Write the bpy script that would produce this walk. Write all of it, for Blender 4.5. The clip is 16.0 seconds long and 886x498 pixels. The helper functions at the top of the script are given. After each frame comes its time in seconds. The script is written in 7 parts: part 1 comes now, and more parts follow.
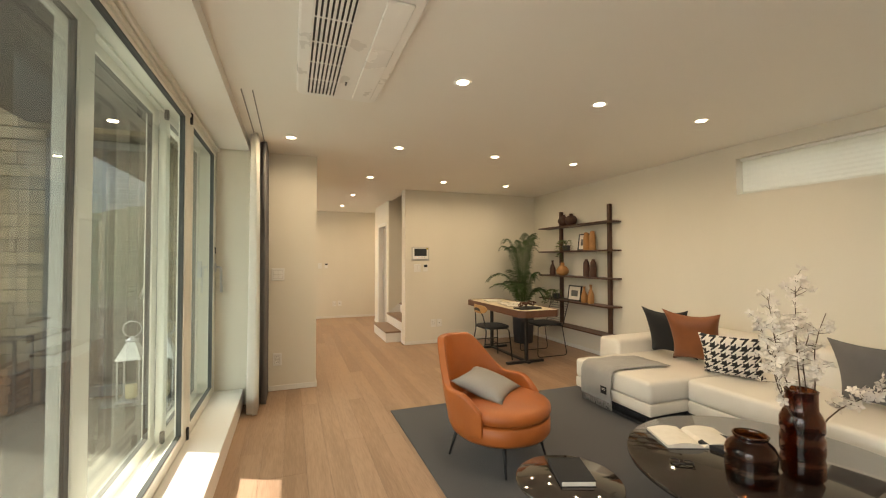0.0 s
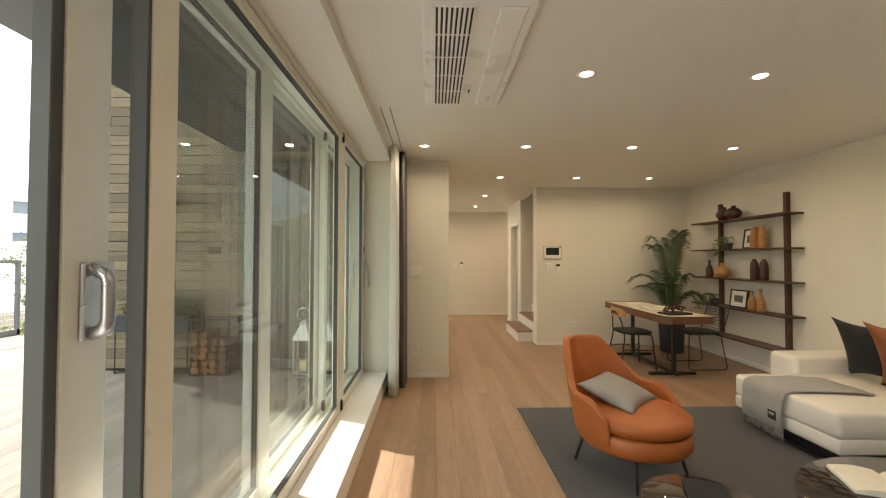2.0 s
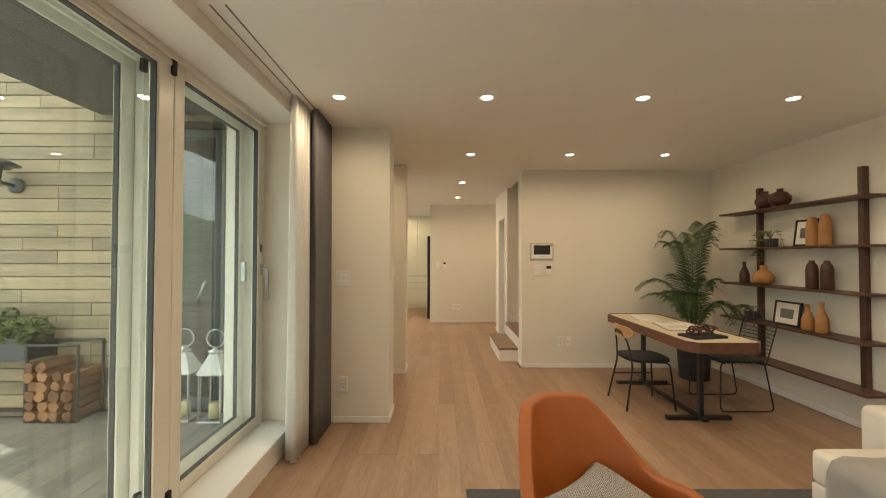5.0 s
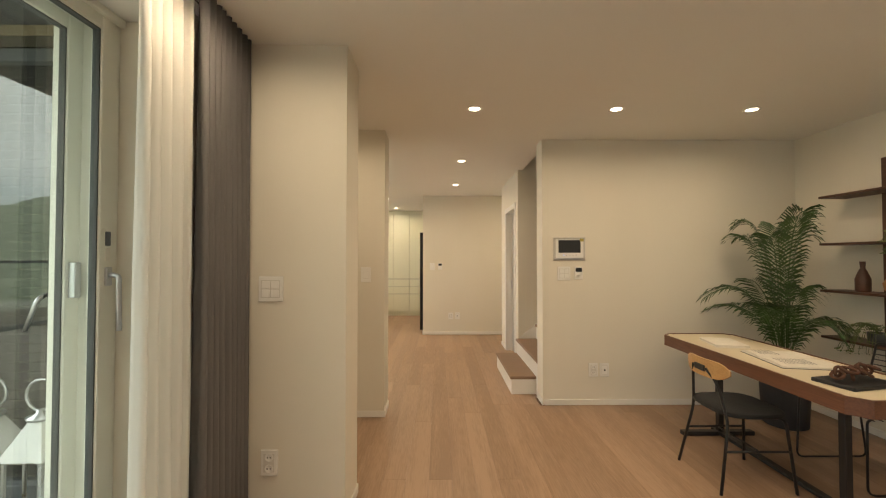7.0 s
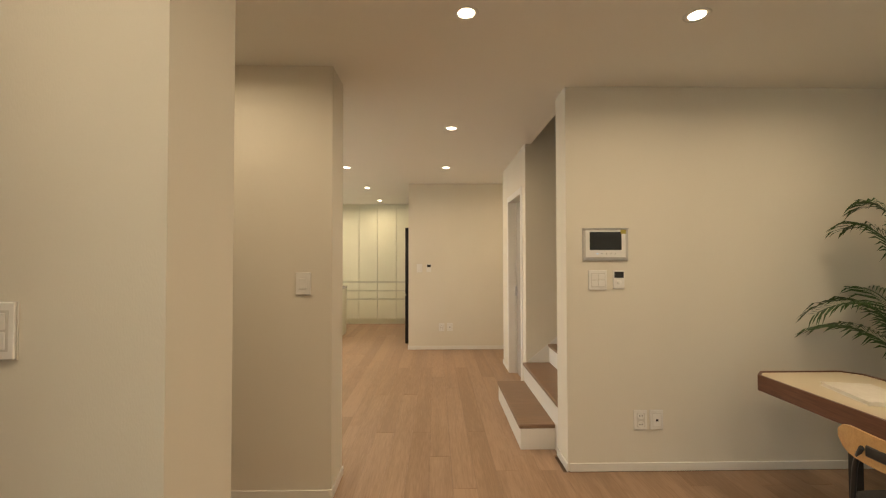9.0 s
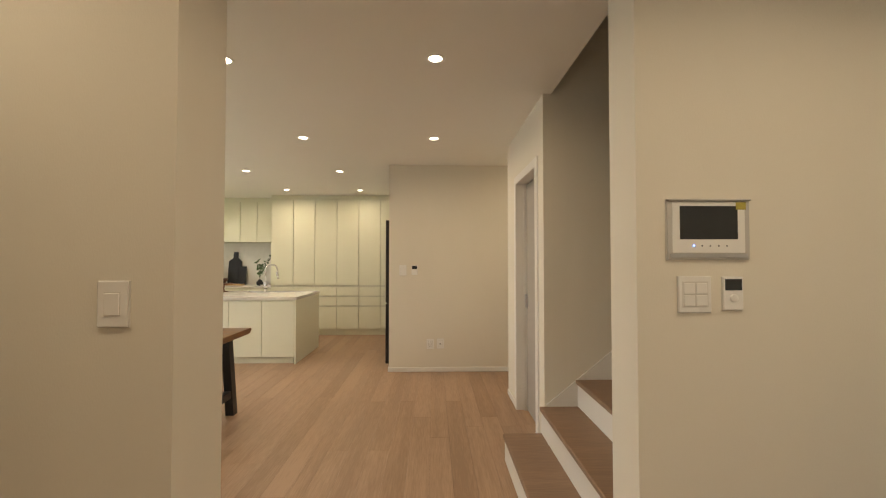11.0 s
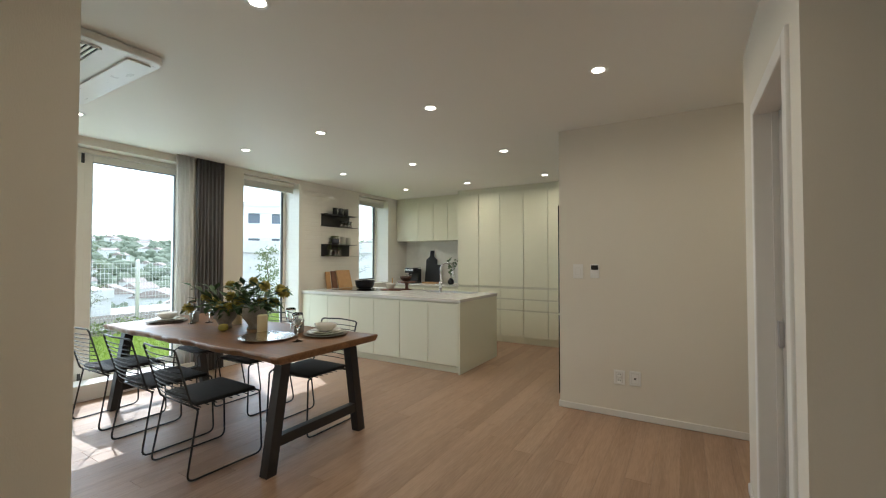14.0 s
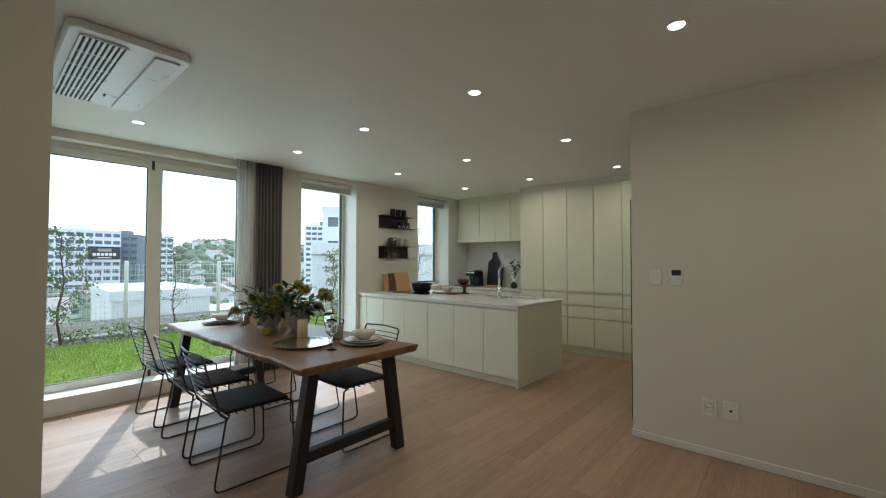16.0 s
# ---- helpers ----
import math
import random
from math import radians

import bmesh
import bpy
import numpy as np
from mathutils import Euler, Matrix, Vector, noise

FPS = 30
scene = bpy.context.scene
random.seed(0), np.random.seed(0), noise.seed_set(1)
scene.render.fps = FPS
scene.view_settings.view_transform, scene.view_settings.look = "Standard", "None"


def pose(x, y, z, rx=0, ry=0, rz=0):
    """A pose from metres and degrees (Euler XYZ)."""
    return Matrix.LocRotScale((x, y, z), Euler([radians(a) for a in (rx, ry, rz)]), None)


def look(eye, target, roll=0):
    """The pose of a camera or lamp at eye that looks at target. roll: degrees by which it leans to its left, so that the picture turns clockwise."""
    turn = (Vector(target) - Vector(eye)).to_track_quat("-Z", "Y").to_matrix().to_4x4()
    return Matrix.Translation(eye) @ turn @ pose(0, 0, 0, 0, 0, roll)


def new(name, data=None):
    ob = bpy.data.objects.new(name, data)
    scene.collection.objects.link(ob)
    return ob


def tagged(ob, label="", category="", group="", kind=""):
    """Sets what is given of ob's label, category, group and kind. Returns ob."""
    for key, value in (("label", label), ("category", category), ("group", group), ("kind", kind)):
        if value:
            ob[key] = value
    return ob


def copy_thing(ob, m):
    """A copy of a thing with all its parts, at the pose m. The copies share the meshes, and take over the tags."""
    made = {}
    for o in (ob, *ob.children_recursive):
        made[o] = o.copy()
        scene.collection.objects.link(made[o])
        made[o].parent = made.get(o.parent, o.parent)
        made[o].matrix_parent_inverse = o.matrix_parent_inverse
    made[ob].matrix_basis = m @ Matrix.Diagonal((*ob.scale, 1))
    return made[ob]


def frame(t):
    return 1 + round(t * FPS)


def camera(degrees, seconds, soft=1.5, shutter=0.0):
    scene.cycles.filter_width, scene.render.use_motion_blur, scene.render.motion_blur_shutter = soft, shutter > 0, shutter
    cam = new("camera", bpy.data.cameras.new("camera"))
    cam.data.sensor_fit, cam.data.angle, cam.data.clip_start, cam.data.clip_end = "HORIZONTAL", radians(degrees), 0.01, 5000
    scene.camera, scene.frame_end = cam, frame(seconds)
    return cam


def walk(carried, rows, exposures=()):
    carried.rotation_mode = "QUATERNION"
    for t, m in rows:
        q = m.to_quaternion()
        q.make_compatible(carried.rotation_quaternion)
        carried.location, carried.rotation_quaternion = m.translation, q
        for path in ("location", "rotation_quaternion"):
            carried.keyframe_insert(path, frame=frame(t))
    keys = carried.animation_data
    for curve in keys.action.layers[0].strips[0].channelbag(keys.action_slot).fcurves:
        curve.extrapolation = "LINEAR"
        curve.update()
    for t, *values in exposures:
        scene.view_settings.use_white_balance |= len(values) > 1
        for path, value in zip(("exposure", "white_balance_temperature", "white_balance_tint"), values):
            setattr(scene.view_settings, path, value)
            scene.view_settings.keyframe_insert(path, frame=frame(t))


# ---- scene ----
cam = camera(94.7, 16.0, soft=1.15)
PATH = [
    (0, (0.218, 0.27, 1.387), (0.913, 2.144, 1.436), -0.1),
    (0.5, (0.218, 0.23, 1.368), (0.711, 2.167, 1.419), 0.0),
    (1, (0.233, 0.201, 1.372), (0.557, 2.174, 1.427), -0.0),
    (1.5, (0.257, 0.172, 1.379), (0.391, 2.167, 1.43), 0.1),
    (2, (0.3, 0.185, 1.381), (0.345, 2.184, 1.427), 0.1),
    (2.5, (0.398, 0.223, 1.392), (0.413, 2.222, 1.431), 0.1),
    (3, (0.516, 0.345, 1.382), (0.528, 2.345, 1.423), 0.1),
    (3.5, (0.655, 0.576, 1.407), (0.665, 2.576, 1.449), 0.1),
    (4, (0.805, 0.847, 1.417), (0.81, 2.847, 1.454), 0.1),
    (6.5, (0.955, 2.484, 1.391), (0.968, 4.483, 1.431), -0.0),
    (7, (0.962, 2.811, 1.389), (0.981, 4.811, 1.432), -0.0),
    (7.5, (0.978, 3.116, 1.385), (1.0, 5.115, 1.434), -0.0),
    (8, (0.976, 3.428, 1.412), (1.003, 5.428, 1.45), -0.2),
    (8.5, (1.016, 3.72, 1.398), (1.049, 5.72, 1.438), -0.2),
    (9, (1.089, 4.018, 1.388), (1.123, 6.017, 1.431), -0.1),
    (11.5, (1.294, 5.489, 1.35), (1.339, 7.488, 1.4), -0.0),
    (12, (1.399, 5.719, 1.335), (1.326, 7.717, 1.382), -0.4),
    (12.5, (1.449, 5.971, 1.342), (1.149, 7.948, 1.39), -0.2),
    (13, (1.52, 6.155, 1.341), (1.003, 8.087, 1.392), -0.1),
    (13.5, (1.64, 6.32, 1.342), (0.849, 8.156, 1.391), -0.2),
    (14, (1.675, 6.453, 1.342), (0.651, 8.17, 1.39), -0.0),
    (14.5, (1.655, 6.602, 1.359), (0.513, 8.243, 1.41), 0.0),
    (15, (1.641, 6.748, 1.367), (0.433, 8.341, 1.416), -0.0),
    (15.5, (1.648, 6.835, 1.365), (0.38, 8.38, 1.415), -0.0),
    (16, (1.648, 6.85, 1.353), (0.338, 8.361, 1.408), 0.1),
]
EXPOSURES = [(0, 1.05, 7200, 10), (0.6, 0.9, 7100, 10), (2, 0.78, 6900, 10), (3, 0.68, 6950, 10), (4, 0.74, 7000, 10), (7, 0.90, 6900, 10), (9, 0.80, 7000, 10), (11.5, 0.60, 6600, 10), (12.5, 0.62, 6150, 10), (14, 0.14, 5500, 5), (16, -0.36, 5300, 1)]
walk(cam, [(t, look(eye, target, roll)) for t, eye, target, roll in PATH], EXPOSURES)

# ---- light ----
SUN_AZ, SUN_EL = radians(294.6), radians(47.6)
world = bpy.data.worlds.new("world")
scene.world = world
world.use_nodes = True
_n = world.node_tree.nodes
_sky = _n.new("ShaderNodeTexSky")
_sky.sky_type, _sky.sun_disc, _sky.sun_elevation, _sky.sun_rotation = "NISHITA", False, SUN_EL, SUN_AZ
_n["Background"].inputs["Strength"].default_value = 0.25
_tc, _ns, _rp, _mx = (_n.new("ShaderNode" + k) for k in ("TexCoord", "TexNoise", "ValToRGB", "Mix"))
_ns.inputs["Scale"].default_value, _ns.inputs["Detail"].default_value = 2.6, 6
_rp.color_ramp.elements[0].position, _rp.color_ramp.elements[1].position = 0.30, 0.52
_mx.data_type = "RGBA"
_mx.inputs[7].default_value = (10.5, 10.7, 11.0, 1)
_l = world.node_tree.links
_l.new(_tc.outputs["Generated"], _ns.inputs["Vector"])
_l.new(_ns.outputs[0], _rp.inputs[0])
_l.new(_rp.outputs[0], _mx.inputs[0])
_l.new(_sky.outputs[0], _mx.inputs[6])
_l.new(_mx.outputs[2], _n["Background"].inputs["Color"])
_sun = bpy.data.lights.new("sun", "SUN")
_sun.energy, _sun.angle, _sun.color = 5.0, radians(0.6), (1.0, 0.95, 0.88)
sun = new("sun", _sun)
_d = Vector((0.909 * math.cos(SUN_EL), -0.416 * math.cos(SUN_EL), -math.sin(SUN_EL)))
sun.matrix_world = look(-_d * 30, (0, 0, 0))

LAMP_WATTS = 2.75
LAMP_COLOR = (1.0, 0.80, 0.56)


def window_light(name, x, y0, y1, z0, z1, watts, toward=1):
    """Sky light in a window opening."""
    d = bpy.data.lights.new(name, "AREA")
    d.shape, d.size, d.size_y, d.energy, d.color = "RECTANGLE", y1 - y0, z1 - z0, watts, (0.86, 0.94, 1.0)
    ob = new(name, d)
    c = Vector((x, (y0 + y1) / 2, (z0 + z1) / 2))
    ob.matrix_world = look(c, c + Vector((toward, 0, 0)))
    return ob


window_light("window_light", -0.80, -0.9, 4.7, 0.2, 2.4, 12)
window_light("window_light", -3.76, 7.2, 9.0, 0.2, 2.35, 17)
window_light("window_light", -3.76, 9.72, 10.5, 0.2, 2.35, 8.5)

# ---- materials ----
MATS = {}


def pmat(name, c1, c2=None, scale=6.0, rough=0.5, rvar=0.12, metal=0.0, bump=0.05, bscale=90.0, stretch=(1, 1, 1), rand=0.0,
         coat=0.0, sheen=0.0, fine=0.25, transmission=0.0, spec=0.5):
    """Principled material: two scales of noise in colour and roughness, fine bump, a random tone for each object."""
    m = bpy.data.materials.new(name)
    m.use_nodes = True
    nt = m.node_tree
    N, L = nt.nodes, nt.links
    b = N["Principled BSDF"]
    c2 = c2 or tuple(min(1, c * 0.88) for c in c1)
    tc, mp = N.new("ShaderNodeTexCoord"), N.new("ShaderNodeMapping")
    mp.inputs["Scale"].default_value = stretch
    info = N.new("ShaderNodeObjectInfo")
    mul, add = N.new("ShaderNodeMath"), N.new("ShaderNodeVectorMath")
    mul.operation, mul.inputs[1].default_value = "MULTIPLY", 37.0
    L.new(info.outputs["Random"], mul.inputs[0])
    L.new(tc.outputs["Object"], add.inputs[0])
    L.new(mul.outputs[0], add.inputs[1])
    L.new(add.outputs[0], mp.inputs["Vector"])
    n1, n2 = N.new("ShaderNodeTexNoise"), N.new("ShaderNodeTexNoise")
    n1.inputs["Scale"].default_value, n1.inputs["Detail"].default_value = scale, 5
    n2.inputs["Scale"].default_value, n2.inputs["Detail"].default_value = bscale, 3
    for n in (n1, n2):
        L.new(mp.outputs[0], n.inputs["Vector"])
    mix = N.new("ShaderNodeMath")
    mix.operation = "MULTIPLY_ADD"
    mix.inputs[1].default_value = fine
    L.new(n2.outputs[0], mix.inputs[0])
    sub = N.new("ShaderNodeMath")
    sub.operation, sub.inputs[1].default_value = "SUBTRACT", fine * 0.5
    L.new(n1.outputs[0], sub.inputs[0])
    L.new(sub.outputs[0], mix.inputs[2])
    fac = mix.outputs[0]
    if rand:
        r = N.new("ShaderNodeMath")
        r.operation, r.inputs[1].default_value = "MULTIPLY_ADD", rand
        L.new(info.outputs["Random"], r.inputs[0])
        r2 = N.new("ShaderNodeMath")
        r2.operation, r2.inputs[1].default_value = "SUBTRACT", rand * 0.5
        L.new(fac, r2.inputs[0])
        L.new(r2.outputs[0], r.inputs[2])
        fac = r.outputs[0]
    ramp = N.new("ShaderNodeValToRGB")
    ramp.color_ramp.elements[0].position, ramp.color_ramp.elements[1].position = 0.25, 0.75
    ramp.color_ramp.elements[0].color, ramp.color_ramp.elements[1].color = (*c2, 1), (*c1, 1)
    L.new(fac, ramp.inputs[0])
    L.new(ramp.outputs[0], b.inputs["Base Color"])
    rr = N.new("ShaderNodeMapRange")
    rr.inputs["To Min"].default_value, rr.inputs["To Max"].default_value = max(0.02, rough - rvar), min(1, rough + rvar)
    L.new(n1.outputs[0], rr.inputs["Value"])
    L.new(rr.outputs[0], b.inputs["Roughness"])
    if bump:
        bp = N.new("ShaderNodeBump")
        bp.inputs["Strength"].default_value, bp.inputs["Distance"].default_value = bump, 0.004
        L.new(n2.outputs[0], bp.inputs["Height"])
        L.new(bp.outputs[0], b.inputs["Normal"])
    b.inputs["Metallic"].default_value, b.inputs["Coat Weight"].default_value = metal, coat
    b.inputs["Sheen Weight"].default_value = sheen
    b.inputs["Transmission Weight"].default_value = transmission
    b.inputs["Specular IOR Level"].default_value = spec
    MATS[name] = m
    return m


def glow(name, color, strength):
    m = bpy.data.materials.new(name)
    m.use_nodes = True
    b = m.node_tree.nodes["Principled BSDF"]
    b.inputs["Base Color"].default_value = (*color, 1)
    b.inputs["Emission Color"].default_value, b.inputs["Emission Strength"].default_value = (*color, 1), strength
    return m


def glassmat(name, color=(0.93, 0.97, 0.95), rough=0.0, ior=1.45, thin=False):
    m = bpy.data.materials.new(name)
    m.use_nodes = True
    nt = m.node_tree
    N, L = nt.nodes, nt.links
    if not thin:
        b = N["Principled BSDF"]
        b.inputs["Base Color"].default_value = (*color, 1)
        b.inputs["Transmission Weight"].default_value, b.inputs["Roughness"].default_value, b.inputs["IOR"].default_value = 1, rough, ior
        return m
    t, g, fr, mx = N.new("ShaderNodeBsdfTransparent"), N.new("ShaderNodeBsdfGlossy"), N.new("ShaderNodeFresnel"), N.new("ShaderNodeMixShader")
    t.inputs["Color"].default_value = (*color, 1)
    g.inputs["Roughness"].default_value, fr.inputs["IOR"].default_value = 0.0, ior
    L.new(fr.outputs[0], mx.inputs[0])
    L.new(t.outputs[0], mx.inputs[1])
    L.new(g.outputs[0], mx.inputs[2])
    L.new(mx.outputs[0], N["Material Output"].inputs["Surface"])
    return m


def woodmat(name, c1, c2, rough=0.5, ring=9.0, stretch=(9, 0.6, 9), rand=0.35, bump=0.12):
    """Long grain along the local y axis."""
    m = pmat(name, c1, c2, scale=1.6, rough=rough, bump=0, stretch=stretch, rand=rand, bscale=14.0, fine=0.9)
    nt = m.node_tree
    N, L = nt.nodes, nt.links
    mp = next(n for n in N if n.type == "MAPPING")
    w = N.new("ShaderNodeTexNoise")
    w.inputs["Scale"].default_value, w.inputs["Detail"].default_value = ring * 3, 4
    L.new(mp.outputs[0], w.inputs["Vector"])
    bp = N.new("ShaderNodeBump")
    bp.inputs["Strength"].default_value, bp.inputs["Distance"].default_value = bump, 0.003
    L.new(w.outputs[0], bp.inputs["Height"])
    L.new(bp.outputs[0], N["Principled BSDF"].inputs["Normal"])
    return m


M_WALL = pmat("wall_paper", (0.77, 0.73, 0.64), (0.735, 0.695, 0.605), scale=2.0, rough=0.75, bump=0.12, bscale=260, stretch=(1, 1, 0.35))
M_CEIL = pmat("ceiling_paint", (0.83, 0.81, 0.76), (0.81, 0.79, 0.74), scale=1.5, rough=0.6, bump=0.04, bscale=200)
M_TRIM = pmat("trim_white", (0.80, 0.78, 0.74), (0.77, 0.75, 0.71), scale=3, rough=0.4, bump=0.02)
M_PVC = pmat("window_pvc", (0.78, 0.76, 0.68), (0.74, 0.72, 0.64), scale=4, rough=0.32, bump=0.01)
M_FLOOR = woodmat("oak_floor", (0.40, 0.265, 0.178), (0.28, 0.175, 0.112), rough=0.42, rand=0.36)
M_SUB = pmat("subfloor", (0.17, 0.11, 0.075), rough=0.9)
M_DECK = woodmat("deck_board", (0.36, 0.33, 0.28), (0.25, 0.23, 0.20), rough=0.7, rand=0.4)
M_PLANK = woodmat("plank_cladding", (0.45, 0.36, 0.23), (0.26, 0.21, 0.14), rough=0.65, rand=0.5, stretch=(0.6, 9, 9))
M_DARKMETAL = pmat("black_metal", (0.018, 0.018, 0.02), (0.012, 0.012, 0.013), rough=0.42, bump=0.03, bscale=200)
M_GREYMETAL = pmat("grey_metal", (0.10, 0.11, 0.12), (0.075, 0.08, 0.09), rough=0.5)
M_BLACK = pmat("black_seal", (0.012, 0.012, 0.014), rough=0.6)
M_SEAL = pmat("grey_seal", (0.075, 0.078, 0.075), (0.055, 0.058, 0.056), rough=0.6)
M_CHROME = pmat("chrome", (0.8, 0.8, 0.82), (0.72, 0.72, 0.74), rough=0.14, rvar=0.05, metal=1.0, bump=0)
M_STEEL = pmat("steel", (0.62, 0.62, 0.64), rough=0.3, metal=1.0, bump=0.02)
M_GLASS = glassmat("window_glass", (0.96, 0.985, 0.975), thin=True, ior=1.55)
M_SCREENED = glassmat("screened_window_glass", (0.34, 0.36, 0.36), thin=True, ior=1.75)
M_TINT = glassmat("tinted_window_glass", (0.78, 0.83, 0.79), thin=True, ior=1.7)
M_DARKGLASS = glassmat("dark_door_glass", (0.22, 0.24, 0.25), thin=True, ior=2.4)
# carcass toned below the front ivory, which paints the shade in door gaps
M_GAPSHADE = pmat("carcass_gap_shade", (0.66, 0.655, 0.54), (0.62, 0.615, 0.505), rough=0.6)
M_CLEAR = glassmat("clear_glass", (0.96, 0.98, 0.97))
M_AMBER = glassmat("amber_glass", (0.24, 0.075, 0.02), ior=1.45)
M_LEATHER = pmat("tan_leather", (0.43, 0.125, 0.028), (0.33, 0.09, 0.02), scale=5, rough=0.38, bump=0.22, bscale=320)
M_COGNAC = pmat("cognac_leather", (0.24, 0.075, 0.022), (0.17, 0.05, 0.015), scale=7, rough=0.42, bump=0.25, bscale=260)
M_SOFA = pmat("white_leather", (0.78, 0.74, 0.67), (0.72, 0.68, 0.61), scale=4, rough=0.5, bump=0.15, bscale=320)
M_RUG = pmat("rug_weave", (0.075, 0.075, 0.08), (0.04, 0.04, 0.044), scale=90, rough=0.95, bump=0.9, bscale=330, fine=0.7, sheen=0.2)
M_BLACKCLOTH = pmat("black_cloth", (0.012, 0.012, 0.013), (0.008, 0.008, 0.009), rough=0.9, bump=0.3, bscale=400, sheen=0.05)
M_GREYCLOTH = pmat("grey_cloth", (0.17, 0.165, 0.165), (0.13, 0.125, 0.125), rough=0.9, bump=0.3, bscale=300, stretch=(1, 1, 0.3))
M_THROW = pmat("grey_wool", (0.36, 0.345, 0.325), (0.29, 0.28, 0.265), rough=0.95, bump=0.5, bscale=300, sheen=0.3)
M_WALNUT = woodmat("walnut", (0.105, 0.046, 0.026), (0.055, 0.023, 0.013), rough=0.45)
M_DESKWOOD = woodmat("desk_walnut", (0.16, 0.066, 0.035), (0.09, 0.036, 0.02), rough=0.42)
M_TABLE = woodmat("table_oak", (0.29, 0.15, 0.068), (0.15, 0.072, 0.03), rough=0.4, stretch=(0.6, 7, 7))
M_LIGHTWOOD = woodmat("light_wood", (0.55, 0.33, 0.14), (0.44, 0.25, 0.10), rough=0.45)
M_CREAM = pmat("cream_surface", (0.66, 0.58, 0.43), (0.62, 0.54, 0.40), rough=0.5)
M_CAB = pmat("cabinet_ivory", (0.79, 0.79, 0.64), (0.77, 0.77, 0.62), scale=2, rough=0.35, bump=0.015)
M_STONE = pmat("white_stone", (0.76, 0.745, 0.70), (0.70, 0.685, 0.64), scale=14, rough=0.2, bump=0)
M_DARKTOP = pmat("dark_marble", (0.035, 0.027, 0.022), (0.016, 0.013, 0.011), scale=7, rough=0.08, rvar=0.04, bump=0, coat=0.5)
M_PAPER = pmat("paper", (0.78, 0.74, 0.66), (0.70, 0.66, 0.58), scale=30, rough=0.8)
M_INK = pmat("ink_grey", (0.16, 0.155, 0.15), (0.09, 0.09, 0.09), scale=25, rough=0.8)
M_LEAF = pmat("palm_leaf", (0.065, 0.125, 0.03), (0.03, 0.07, 0.016), scale=12, rough=0.45, rand=0.5, bump=0.05)
M_LEAF2 = pmat("shrub_leaf", (0.19, 0.24, 0.07), (0.10, 0.14, 0.04), scale=12, rough=0.55, rand=0.5)
M_LEAF3 = pmat("dark_leaf", (0.08, 0.14, 0.05), (0.04, 0.08, 0.028), scale=12, rough=0.5)
M_YELLOW = pmat("yellow_petal", (0.50, 0.40, 0.08), (0.34, 0.30, 0.06), scale=40, rough=0.7)
M_PETAL = pmat("white_petal", (0.80, 0.76, 0.70), (0.74, 0.68, 0.60), scale=40, rough=0.7)
M_BARK = pmat("bark", (0.12, 0.08, 0.05), (0.06, 0.04, 0.025), scale=30, rough=0.85, bump=0.4)
M_CERAM = pmat("white_ceramic", (0.72, 0.69, 0.62), (0.66, 0.63, 0.56), scale=10, rough=0.28)
M_STONEWARE = pmat("stoneware", (0.42, 0.40, 0.36), (0.26, 0.24, 0.21), scale=18, rough=0.8, bump=0.4, bscale=60)
M_TAN = pmat("tan_ceramic", (0.44, 0.22, 0.075), (0.33, 0.155, 0.05), scale=14, rough=0.55)
M_BROWN = pmat("brown_ceramic", (0.085, 0.032, 0.018), (0.045, 0.018, 0.011), scale=14, rough=0.5)
M_POT = pmat("dark_pot", (0.055, 0.058, 0.065), (0.035, 0.037, 0.042), scale=9, rough=0.7, bump=0.2)
M_PLASTIC = pmat("white_plastic", (0.84, 0.83, 0.80), (0.81, 0.80, 0.77), scale=5, rough=0.3, bump=0)
# grey for the painted shading lines round plates and rockers
M_PLATESHADE = pmat("plate_shade_grey", (0.70, 0.68, 0.64), (0.66, 0.64, 0.60), rough=0.6, bump=0)
M_SATIN = pmat("satin_silver_plastic", (0.56, 0.54, 0.51), (0.52, 0.50, 0.47), rough=0.35, bump=0)
M_SCREEN = pmat("dark_screen", (0.03, 0.033, 0.036), rough=0.12, bump=0)
M_CANDLE = pmat("candle_wax", (0.72, 0.62, 0.38), rough=0.5)
M_SILVER = pmat("silver_plate", (0.72, 0.66, 0.58), rough=0.2, metal=1.0, bump=0.03)
M_GRASS = pmat("grass_blades", (0.36, 0.44, 0.085), (0.22, 0.31, 0.05), scale=3, rough=0.7)
M_SOIL = pmat("soil", (0.10, 0.085, 0.06), (0.06, 0.05, 0.035), scale=4, rough=0.95, bump=0.6, bscale=30)
M_FENCE = pmat("fence_paint", (0.78, 0.78, 0.76), rough=0.45)
M_LAND = pmat("far_land", (0.27, 0.27, 0.23), (0.17, 0.18, 0.14), scale=0.05, rough=0.95, bump=0, bscale=0.4)
# plaster whitened, and windows and roofs below paled, to mimic distance haze
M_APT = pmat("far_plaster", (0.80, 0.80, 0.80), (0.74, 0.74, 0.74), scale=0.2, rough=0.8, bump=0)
M_APTGREY = pmat("far_grey", (0.24, 0.26, 0.29), (0.19, 0.21, 0.24), scale=0.2, rough=0.8, bump=0)
M_APTWIN = pmat("hazed_far_windows", (0.15, 0.18, 0.22), rough=0.2, bump=0)
M_ROOF = pmat("hazed_far_roof", (0.40, 0.33, 0.30), (0.28, 0.24, 0.22), scale=0.3, rough=0.9, bump=0)
M_LAMP = glow("lamp_disc", (1.0, 0.86, 0.66), 14.0)
M_BLIND = pmat("blind_fabric", (0.80, 0.80, 0.74), (0.74, 0.74, 0.68), scale=3, rough=0.8, bump=0.1, transmission=0.0)


